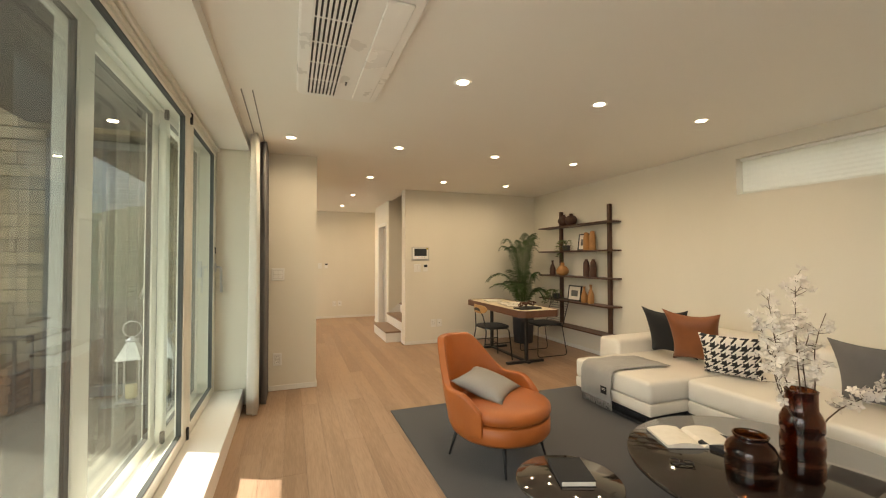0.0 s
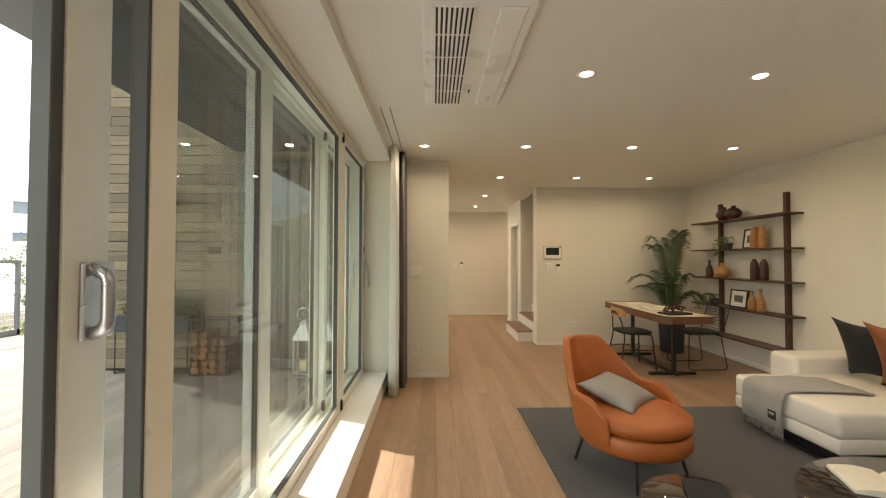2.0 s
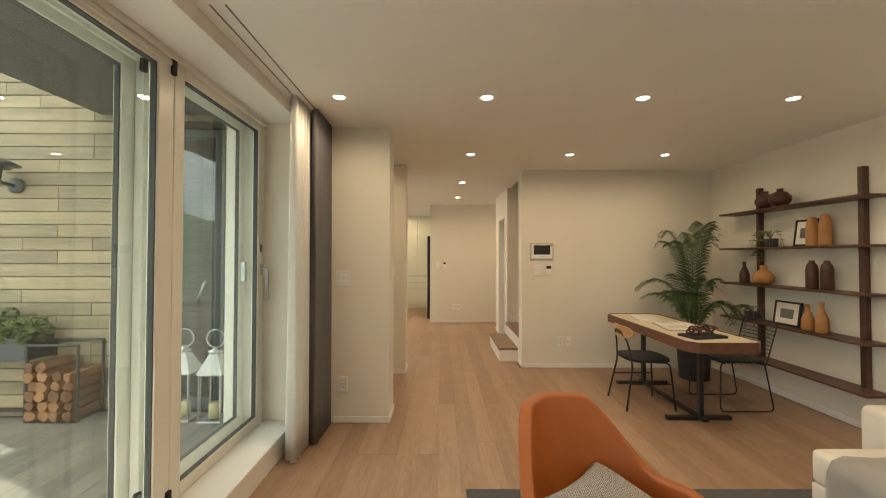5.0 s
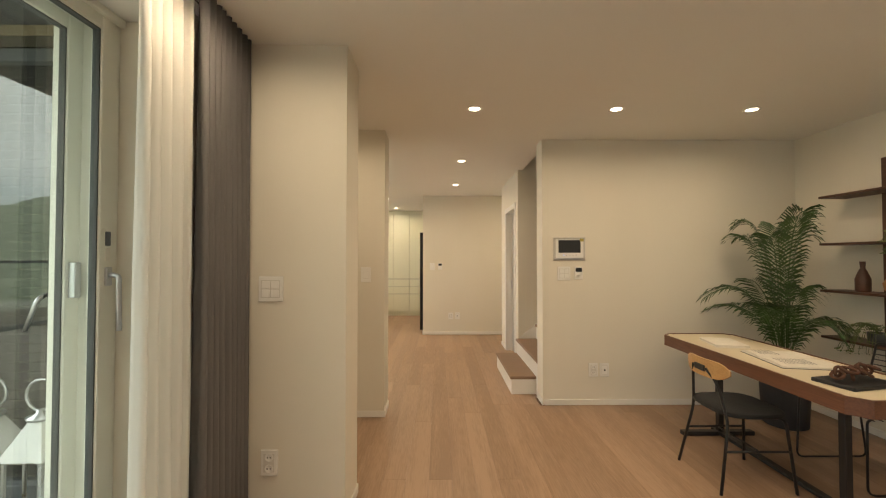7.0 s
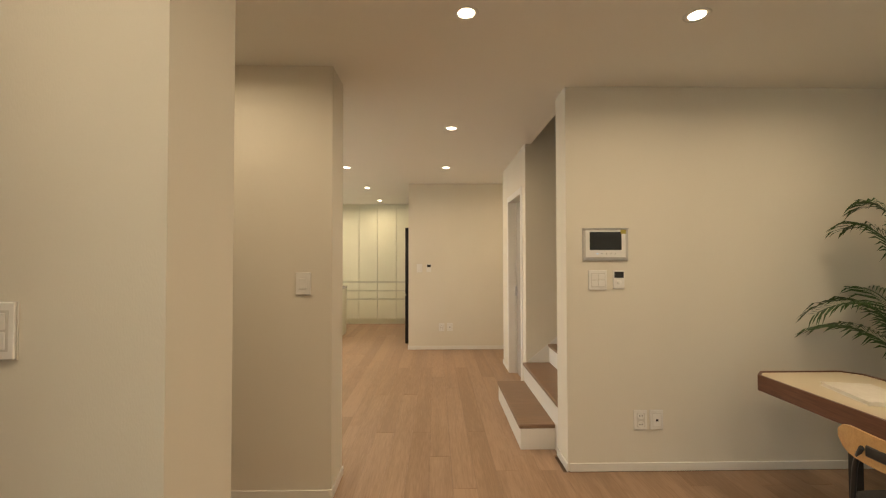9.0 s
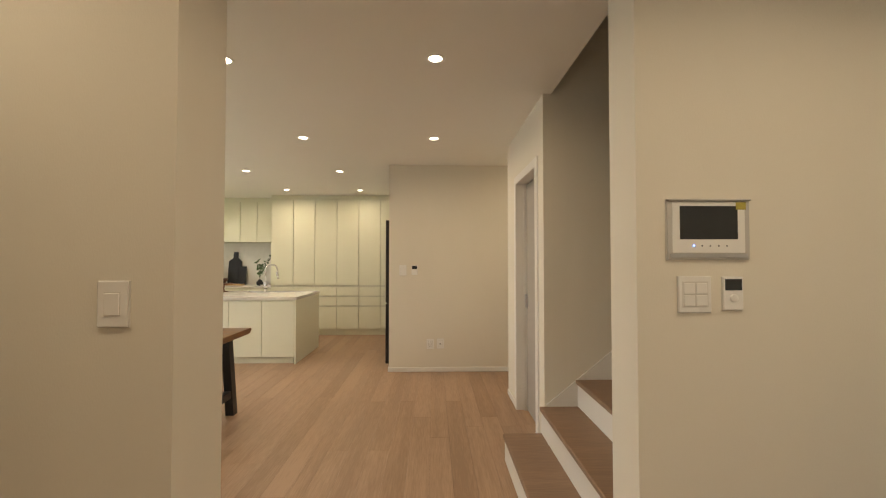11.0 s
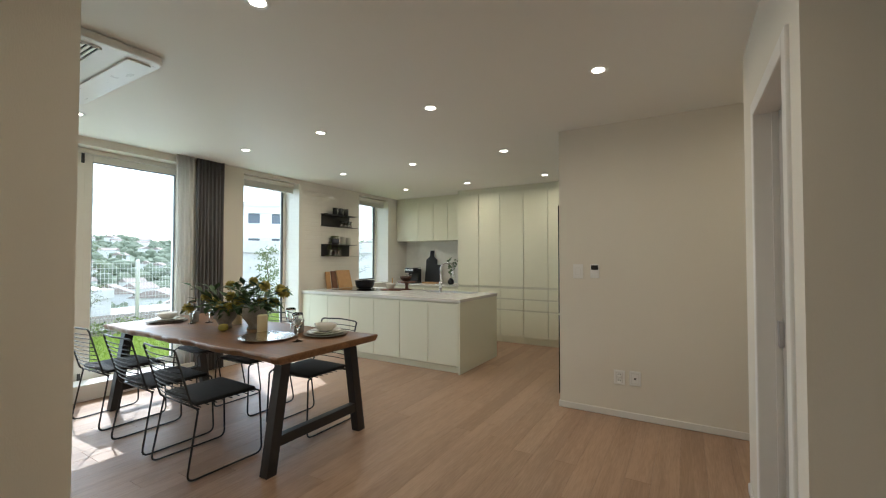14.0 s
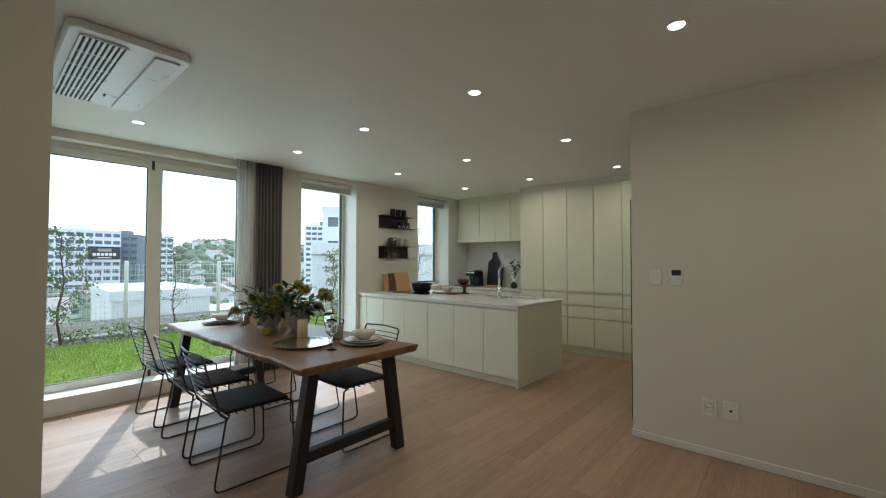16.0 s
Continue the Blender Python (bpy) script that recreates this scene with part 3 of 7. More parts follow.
for k, (y0, y1) in enumerate(((9.68, 10.57), (11.87, 12.69))):
    win = thing("window_%d" % (k + 3), "narrow tall window in a deep white reveal", "window", kind="structure")
    f, s, g = Build(), Build(), []
    zb = 0.10 if k == 0 else 0.90
    outer_frame(f, -3.66, -3.58, y0, y1, zb, 2.46, 0.045)
    seal(s, -3.60, y0, y1, zb, 2.46, 0.045, 0.022)
    g.append((-3.62, y0 + 0.04, y1 - 0.04, zb + 0.04, 2.40))
    f.done("frame", M_PVC, win)
    s.done("gasket", M_SEAL, win)
    panes(g, win)
    bl = thing("roller_blind", "white blind drawn fully up at the window head", "blind")
    b = Build().box(-3.42, y0 + 0.02, 2.395, -3.36, y1 - 0.02, 2.455, 0.008, 2)
    b.done("headrail", M_PLASTIC, bl)
    b = Build()
    for j in range(5):
        b.box(-3.415, y0 + 0.03, 2.32 + 0.015 * j, -3.365, y1 - 0.03, 2.331 + 0.015 * j, 0.003, 1)
    b.done("fabric", M_BLIND, bl)
win = thing("window_5", "high strip window with a pleated white blind", "window", kind="structure")
f, s, g = Build(), Build(), []
outer_frame(f, EX + 0.15, EX + 0.22, 0.6, 3.06, 2.02, 2.385, 0.04)
f.done("frame", M_PVC, win)
panes([(EX + 0.18, 0.63, 3.03, 2.05, 2.35)], win)
bl = thing("pleated_blind", "white pleated blind closed over a high window", "blind")
b = Build()
n = 17
vs, fs = [], []
for i in range(n + 1):
    z = 2.03 + (2.36 - 2.03) * i / n
    x = EX + 0.065 + (0.003 if i % 2 else 0)
    vs += [(x, 0.62, z), (x, 3.04, z)]
    if i:
        fs.append((2 * i - 2, 2 * i - 1, 2 * i + 1, 2 * i))
b.add(vs, fs)
b.done("fabric", M_BLIND, bl)
Build().box(EX + 0.05, 0.61, 2.358, EX + 0.085, 3.05, 2.384, 0.004, 1).done("headrail", M_PLASTIC, bl)


def curtain(name, label, x, y0, y1, z0, z1, folds, amp, mat, along="y"):
    vs, fs = [], []
    n, rows = folds * 8, 7
    rnd = random.Random(folds)
    ph = [rnd.uniform(-0.6, 0.6) for _ in range(folds + 2)]
    for j in range(rows + 1):
        u = j / rows
        z = z1 + (z0 - z1) * u
        for i in range(n + 1):
            t = i / n
            a = amp * (0.75 + 0.35 * u) * math.sin(2 * math.pi * folds * t + ph[int(t * folds)] * 0.5 + 0.4 * math.sin(3 * u + t * 5))
            vs.append((x + a, y0 + (y1 - y0) * t + 0.006 * math.sin(9 * t + 4 * u), z))
            if i and j:
                k = j * (n + 1) + i
                fs.append((k - n - 2, k - n - 1, k, k - 1))
    ob = Build().add(vs, fs).done(name, mat, None, True)
    so = ob.modifiers.new("thickness", "SOLIDIFY")
    so.thickness = 0.003
    return tagged(ob, label, "curtain")


curtain("sheer_curtain", "white sheer curtain gathered beside the sliding window", -0.105, 4.25, 4.56, 0.015, CH, 5, 0.042, M_SHEER)
curtain("curtain", "dark grey pleated curtain gathered against the wall", -0.045, 4.52, 4.945, 0.015, CH, 9, 0.04, M_GREYCLOTH)
curtain("sheer_curtain", "white sheer curtain beside the garden window", -3.24, 8.84, 9.04, 0.015, CH, 5, 0.03, M_SHEER)
curtain("curtain", "dark grey pleated curtain beside the garden window", -3.24, 9.06, 9.40, 0.015, CH, 8, 0.035, M_GREYCLOTH)
curtain("sheer_curtain", "white sheer curtain beside the garden window", -3.24, 7.06, 7.27, 0.015, CH, 5, 0.03, M_SHEER)

# ---- ceiling fixtures ----
lamp = thing("downlight", "small round recessed ceiling downlight, lit", "downlight", group="ceiling downlights")
Build().lathe([(0.037, -0.0005), (0.042, -0.004), (0.058, -0.003), (0.060, 0.0)], 28, closed=False).done("rim", M_PLASTIC, lamp)
Build().lathe([(0.0, -0.002), (0.037, -0.002)], 28, closed=False).done("lens", M_LAMP, lamp)
# The unseen pair at y 1.0 is added fill light near the sofa.
DOWN = [(0.205, 4.295), (1.235, 4.295), (2.327, 4.295), (3.38, 4.295), (1.24, 2.656), (2.33, 2.656), (3.37, 2.656), (1.23, 5.88), (2.31, 5.88), (3.35, 5.88),
        (1.225, 7.558), (1.216, 9.115), (0.0, 7.60), (-0.028, 9.117), (-1.248, 9.12), (-2.41, 9.13), (-2.56, 7.75),
        (-0.024, 10.60), (-1.238, 10.60), (-2.41, 10.595), (-0.021, 12.075), (-1.238, 12.074), (-2.414, 12.073), (1.24, 1.0), (2.33, 1.0), (-0.05, 5.84), (2.75, 9.82)]
for i, (x, y) in enumerate(DOWN):
    m = Matrix.Translation((x, y, CH))
    if i == 0:
        lamp.matrix_basis = m
    else:
        copy_thing(lamp, m)
    d = bpy.data.lights.new("downlight_beam", "AREA")
    d.shape, d.size, d.energy, d.color, d.spread = "DISK", 0.075, LAMP_WATTS * (1.0 if y < 6.5 else 1.25 if y > 10 or x > 0.5 else 1.0), LAMP_COLOR, radians(165)
    o = new("downlight_beam", d)
    o.matrix_world = Matrix.Translation((x, y, CH - 0.006))


def cassette(m, w, l, label, long_slats=False):
    """A ceiling air conditioner: white panel with a rounded border, a grille of slats and a flap."""
    ac = thing("air_conditioner", label, "air conditioner", m)
    x0, x1, y0, y1, z = -w / 2, w / 2, -l / 2, l / 2, 0
    poly = []
    r = 0.06
    for cx, cy, a0 in ((x1 - r, y1 - r, 0), (x0 + r, y1 - r, 90), (x0 + r, y0 + r, 180), (x1 - r, y0 + r, 270)):
        for k in range(6):
            a = radians(a0 + 18 * k)
            poly.append((cx + r * math.cos(a), cy + r * math.sin(a)))
    Build().prism(poly, z - 0.045, z, 0.012).done("panel", M_PLASTIC, ac)
    gx0, gx1 = x0 + 0.06, x0 + (x1 - x0) * 0.46
    # flat black sheet on the panel stands in for the dark hollow behind the slats
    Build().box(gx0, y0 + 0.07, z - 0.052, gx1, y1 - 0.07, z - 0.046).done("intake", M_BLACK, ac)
    b = Build()
    if long_slats:
        for i in range(9):
            x = gx0 + (gx1 - gx0) * i / 8
            b.box(x - 0.006, y0 + 0.07, z - 0.058, x + 0.006, y1 - 0.07, z - 0.047)
        for k in range(6):
            y = y0 + 0.07 + (y1 - y0 - 0.14) * k / 5
            b.box(gx0, y - 0.004, z - 0.054, gx1, y + 0.004, z - 0.047)
    else:
        n = int((y1 - y0 - 0.14) / 0.019)
        for i in range(n):
            y = y0 + 0.075 + (y1 - y0 - 0.15) * i / (n - 1)
            b.box(gx0, y - 0.0045, z - 0.058, gx1, y + 0.0045, z - 0.047)
        for k in range(3):
            x = gx0 + (gx1 - gx0) * k / 2
            b.box(x - 0.004, y0 + 0.07, z - 0.060, x + 0.004, y1 - 0.07, z - 0.047)
    b.done("grille", M_PLASTIC, ac)
    Build().box(x1 - 0.17, y0 + 0.07, z - 0.056, x1 - 0.05, y1 - 0.07, z - 0.046, 0.004, 1).done("flap", M_PLASTIC, ac)
    Build().box((x0 + x1) / 2 + 0.02, y1 - 0.30, z - 0.053, (x0 + x1) / 2 + 0.03, y1 - 0.26, z - 0.046).done("sensor", M_GREYMETAL, ac)
    return ac


cassette(pose(0.50, 2.475, CH), 0.52, 1.25, "white ceiling cassette air conditioner with slatted intake", True)
cassette(pose(-1.555, 7.39, CH, 0, 0, 90), 0.54, 1.23, "white ceiling cassette air conditioner in the dining area", True)

# ---- living room ----
rug = Build().box(1.07, -0.9, 0.001, 3.6, 3.95, 0.012, 0.003, 1).done("rug", M_RUG)
tagged(rug, "large dark grey flat-woven rug on the oak floor", "rug")


def pillow(name, label, w, h, d, mat, m, pinch=0.04):
    n = 14
    vs, fs = [], []
    for s in (1, -1):
        o = len(vs)
        for j in range(n + 1):
            for i in range(n + 1):
                u, v = i / n * 2 - 1, j / n * 2 - 1
                k = (1 - abs(u) ** 2.6) * (1 - abs(v) ** 2.6)
                px = u * (w / 2 - pinch * (1 - v * v) * abs(u))
                py = v * (h / 2 - pinch * (1 - u * u) * abs(v))
                vs.append((px, s * (d / 2) * max(0, k) ** 0.55, py + h / 2))
        for j in range(n):
            for i in range(n):
                q = o + j * (n + 1) + i
                f = (q, q + 1, q + n + 2, q + n + 1)
                fs.append(f if s > 0 else f[::-1])
    b = Build().add(vs, fs)
    bmesh.ops.remove_doubles(b.bm, verts=b.bm.verts[:], dist=0.0005)
    ob = b.done(name, mat, None, True)
    ob.matrix_world = m
    return tagged(ob, label, "cushion")


def sofa():
    s = thing("sofa", "low white leather corner sofa with chaise on a black plinth", "sofa")
    seats, band, plinth = Build(), Build(), Build()
    B = 0.035
    for x0, y0, x1, y1 in ((2.87, 2.74, 4.08, 3.645), (3.25, 1.02, 4.08, 2.732), (3.25, -0.85, 4.08, 1.012)):
        seats.box(x0, y0, 0.225, x1, y1, 0.405, B, 4)
        band.box(x0 + 0.004, y0 + 0.004, 0.13, x1, y1 - 0.004, 0.228, 0.012, 2)
    seats.done("seat_cushion", M_SOFA, s, True)
    band.done("base_band", M_SOFA, s, True)
    Build().box(4.05, -0.95, 0.13, 4.36, 3.86, 0.68, 0.05, 4).done("backrest", M_SOFA, s, True)
    Build().box(3.37, 3.60, 0.13, 4.08, 3.88, 0.55, 0.04, 4).done("armrest", M_SOFA, s, True)
    for x0, y0, x1, y1 in ((2.93, 2.80, 4.3, 3.62), (3.31, -0.80, 4.3, 2.79)):
        plinth.box(x0, y0, 0.095, x1, y1, 0.129)
        plinth.box(x0 + 0.05, y0, 0.012, x1, y0 + 0.03, 0.0945).box(x0 + 0.05, y1 - 0.03, 0.012, x1, y1, 0.0945)
        plinth.box(x0, y0, 0.012, x0 + 0.049, y1, 0.036).box(x0, y0, 0.037, x0 + 0.049, y0 + 0.03, 0.0945).box(x0, y1 - 0.03, 0.037, x0 + 0.049, y1, 0.0945)
    plinth.box(3.6, -0.7, 0.012, 4.28, 3.7, 0.0946)
    plinth.done("plinth", M_DARKMETAL, s)
    return s


sofa()
pillow("cushion", "plain black square cushion leaning on the sofa", 0.50, 0.52, 0.16, M_BLACKCLOTH, pose(3.88, 3.38, 0.398, -18, 0, 98), 0.055)
pillow("cushion", "brown leather square cushion leaning on the sofa", 0.52, 0.54, 0.17, M_COGNAC, pose(3.83, 3.05, 0.398, -20, 0, 102), 0.055)


def houndstooth():
    m = bpy.data.materials.new("houndstooth")
    m.use_nodes = True
    nt = m.node_tree
    N, L = nt.nodes, nt.links
    tc, sp = N.new("ShaderNodeTexCoord"), N.new("ShaderNodeSeparateXYZ")
    L.new(tc.outputs["Object"], sp.inputs[0])

    def math_node(op, a, b=None):
        n = N.new("ShaderNodeMath")
        n.operation = op
        for i, v in enumerate((a, b)):
            if v is None:
                continue
            if isinstance(v, (int, float)):
                n.inputs[i].default_value = v
            else:
                L.new(v, n.inputs[i])
        return n.outputs[0]

    K = 1 / 0.072
    fx, fz = (math_node("FRACT", math_node("MULTIPLY", math_node("ADD", sp.outputs[i], 2.0), K)) for i in (0, 2))
    a, b = math_node("LESS_THAN", fx, 0.5), math_node("LESS_THAN", fz, 0.5)
    tooth = math_node("LESS_THAN", math_node("FRACT", math_node("MULTIPLY", math_node("ADD", fx, fz), 2.0)), 0.5)
    same = math_node("MULTIPLY", a, b)
    diff = math_node("ABSOLUTE", math_node("SUBTRACT", a, b))
    fac = math_node("ADD", same, math_node("MULTIPLY", diff, tooth))
    mx = N.new("ShaderNodeMix")
    mx.data_type = "RGBA"
    L.new(fac, mx.inputs[0])
    mx.inputs[6].default_value, mx.inputs[7].default_value = (0.74, 0.70, 0.64, 1), (0.02, 0.02, 0.022, 1)
    L.new(mx.outputs[2], N["Principled BSDF"].inputs["Base Color"])
    N["Principled BSDF"].inputs["Roughness"].default_value = 0.9
    return m


pillow("cushion", "black and white houndstooth cushion on the sofa", 0.44, 0.40, 0.16, houndstooth(), pose(3.70, 2.65, 0.398, -24, 0, 112), 0.02)
pillow("cushion", "plain grey cushion leaning on the sofa", 0.48, 0.46, 0.16, M_GREYCLOTH, pose(3.86, 1.78, 0.40, -18, 0, 88), 0.03)


def throw_blanket():
    t = thing("throw_blanket", "grey wool throw with fringe draped over the chaise", "blanket", Matrix.Translation((0.10, 0.085, -0.015)))
    vs, fs = [], []
    path = [(2.738, 0.14), (2.740, 0.25), (2.742, 0.36), (2.755, 0.415), (2.80, 0.432), (2.95, 0.430), (3.10, 0.432), (3.22, 0.430), (3.33, 0.431)]
    n = 16
    for i in range(n + 1):
        u = i / n
        for j, (x, z) in enumerate(path):
            w = 0.004 * math.sin(u * 17 + j) + 0.003 * math.sin(u * 31 + 2 * j)
            skew = 0.22 * max(0, x - 2.75)
            y = 3.03 + 0.39 * u - skew * (0.6 - 0.2 * u) + 0.01 * math.sin(j * 1.3)
            vs.append((x - abs(w) if j < 4 else x, y, z + (abs(w) if j >= 4 else 0)))
            if i and j:
                k = i * len(path) + j
                fs.append((k - len(path) - 1, k - len(path), k, k - 1))
    ob = Build().add(vs, fs).done("cloth", M_THROW, t, True)
    so = ob.modifiers.new("thickness", "SOLIDIFY")
    so.thickness, so.offset = 0.006, 1
    b = Build()
    r = random.Random(4)
    for i in range(70):
        y = 3.035 + 0.38 * i / 69
        b.tube([(2.738, y, 0.15), (2.735 + r.uniform(-0.004, 0.004), y + r.uniform(-0.006, 0.006), 0.11), (2.737, y + r.uniform(-0.01, 0.01), 0.075)], 0.0022, 3)
    b.done("fringe", M_THROW, t)
    Build().box(2.728, 3.09, 0.20, 2.732, 3.16, 0.265).done("woven_label", M_BLACKCLOTH, t)
    b = Build()
    for k, (y0, y1) in enumerate(((3.10, 3.15), (3.105, 3.145))):
        b.box(2.7265, y0, 0.245 - 0.012 * k, 2.728, y1, 0.249 - 0.012 * k)
    b.done("label_mark", M_PAPER, t)


throw_blanket()


def armchair(m):
    """Tub chair: swept back shell, seat cushion, thin splayed legs; faces local +x."""
    c = thing("armchair", "tan leather lounge armchair with thin black metal legs", "armchair", m)
    n, rows = 48, 12
    outer, inner = [], []
    for j in range(rows + 1):
        v = j / rows
        ro, ri = [], []
        for i in range(n + 1):
            a = radians(-112 + 224 * i / n)
            ca, sa = -math.cos(a), math.sin(a)
            k = abs(a) / radians(112)
            tk = min(1, max(0, (k - 0.27) / 0.36))
            tk = tk * tk * (3 - 2 * tk)
            top = 0.785 + (0.50 - 0.785) * tk
            top -= 0.11 * min(1, max(0, (k - 0.8) / 0.2)) ** 1.5
            z = 0.20 + (top - 0.20) * v
            lean = 0.30 * max(0, (z - 0.32)) ** 1.0 * (1 - 0.6 * k)
            narrow = 1 - 0.26 * max(0, (z - 0.45) / 0.4) * (1 - k)
            rx, ry = (0.345 + 0.03 * v) , (0.345 + 0.025 * v) * narrow
            bot = 0.92 + 0.08 * min(1, v * 5)
            ro.append((ca * rx * bot - lean, sa * ry * bot, z))
            th = 0.05
            ri.append((ca * (rx - th) * bot - lean * 0.95 + 0.0, sa * (ry - th) * bot, z))
        outer.append(ro)
        inner.append(ri)
    b = Build()
    vo = [[b.bm.verts.new(p) for p in r] for r in outer]
    vi = [[b.bm.verts.new(p) for p in r] for r in inner]
    for j in range(rows):
        for i in range(n):
            b.bm.faces.new((vo[j][i], vo[j][i + 1], vo[j + 1][i + 1], vo[j + 1][i]))
            b.bm.faces.new((vi[j][i], vi[j + 1][i], vi[j + 1][i + 1], vi[j][i + 1]))
    for i in range(n):
        b.bm.faces.new((vo[rows][i], vo[rows][i + 1], vi[rows][i + 1], vi[rows][i]))
        b.bm.faces.new((vo[0][i], vi[0][i], vi[0][i + 1], vo[0][i + 1]))
    for j in range(rows):
        for i in (0, n):
            b.bm.faces.new((vo[j][i], vo[j + 1][i], vi[j + 1][i], vi[j][i]))
    sh = b.done("shell", M_LEATHER, c, True)
    bv = sh.modifiers.new("soft_edge", "BEVEL")
    bv.width, bv.segments, bv.limit_method, bv.angle_limit = 0.018, 3, "ANGLE", radians(50)
    Build().lathe([(0.26, 0.185), (0.318, 0.195), (0.335, 0.22), (0.335, 0.30), (0.318, 0.312), (0.0, 0.313)], 40, (0.035, 0, 0)).done("seat_base", M_LEATHER, c, True)
    Build().lathe([(0.0, 0.313), (0.29, 0.314), (0.318, 0.325), (0.328, 0.355), (0.322, 0.39), (0.29, 0.408), (0.20, 0.418), (0.0, 0.42)], 40, (0.05, 0, 0)).done("seat_cushion", M_LEATHER, c, True)
    for x, y in ((0.20, 0.19), (0.20, -0.19), (-0.20, 0.19), (-0.20, -0.19)):
        Build().tube([(x, y, 0.20), (x * 1.22, y * 1.22, 0.0)], 0.014, 8, taper=0.008).done("leg", M_DARKMETAL, c)
    return c


armchair(pose(1.585, 2.865, 0.012, 0, 0, -65))


def fine_check():
    m = pmat("fine_check", (0.42, 0.40, 0.38), (0.10, 0.10, 0.105), scale=10, rough=0.9, bump=0.3, bscale=300)
    nt = m.node_tree
    N, L = nt.nodes, nt.links
    tc, ck = N.new("ShaderNodeTexCoord"), N.new("ShaderNodeTexChecker")
    L.new(tc.outputs["Object"], ck.inputs["Vector"])
    ck.inputs["Scale"].default_value = 190
    ck.inputs["Color1"].default_value, ck.inputs["Color2"].default_value = (0.55, 0.53, 0.5, 1), (0.06, 0.06, 0.065, 1)
    L.new(ck.outputs["Color"], N["Principled BSDF"].inputs["Base Color"])
    return m


_ex = Vector((0.737, 0.675, 0.007)).normalized()
_ez = Vector((-0.361, 0.896, 0.258))
_ez = (_ez - _ex * _ez.dot(_ex)).normalized()
_lie = Matrix((_ex, _ez.cross(_ex), _ez)).transposed().to_4x4()
pillow("cushion", "small grey checked cushion lying in the armchair", 0.44, 0.40, 0.13, fine_check(), Matrix.Translation((1.548, 2.95, 0.485)) @ _lie @ Matrix.Translation((0, 0, -0.20)), 0.03)


def round_table(name, label, x, y, r, h, thick=0.03, mat=M_DARKTOP):
    t = thing(name, label, "table", Matrix.Translation((x, y, 0.012)))
    h -= 0.012
    Build().lathe([(r - 0.02, h - thick), (r, h - thick + 0.008), (r, h - 0.006), (r - 0.006, h), (0, h)], 72).done("top", mat, t)
    Build().lathe([(r * 0.62, 0), (r * 0.62, 0.02), (0.06, 0.03), (0.06, h - thick - 0.002), (r * 0.5, h - thick)], 40).done("pedestal", M_DARKMETAL, t, True)
    return t


round_table("coffee_table", "large round dark polished stone coffee table", 2.46, 1.62, 0.66, 0.36)
round_table("side_table", "small round dark glossy side table on the rug", 1.365, 1.78, 0.23, 0.42, 0.02)
MZ = 0.36


def glass_vase(profile, x, y, label):
    ob = Build().lathe(profile, 40, closed=False).done("glass_vase", M_AMBER, None, True)
    so = ob.modifiers.new("wall", "SOLIDIFY")
    so.thickness = 0.008
    ob.matrix_world = Matrix.Translation((x, y, MZ))
    return tagged(ob, label, "vase")


VASE = [(a_ * 0.80, b_ * 1.17) for a_, b_ in [(0.0, 0.009), (0.082, 0.009), (0.095, 0.02), (0.097, 0.075), (0.088, 0.092), (0.097, 0.11), (0.097, 0.165), (0.088, 0.182), (0.097, 0.20), (0.096, 0.235), (0.078, 0.262), (0.068, 0.275), (0.068, 0.345), (0.072, 0.352)]]
glass_vase(VASE, 2.47, 1.50, "tall ribbed amber glass vase holding blossom branches")
JAR = [(a_ * 0.80, b_ * 1.0) for a_, b_ in [(0.0, 0.009), (0.10, 0.009), (0.115, 0.02), (0.118, 0.07), (0.108, 0.085), (0.118, 0.10), (0.118, 0.145), (0.108, 0.165), (0.085, 0.185), (0.072, 0.195), (0.078, 0.215), (0.082, 0.222)]]
glass_vase(JAR, 2.205, 1.56, "squat ribbed amber glass jar on the coffee table")


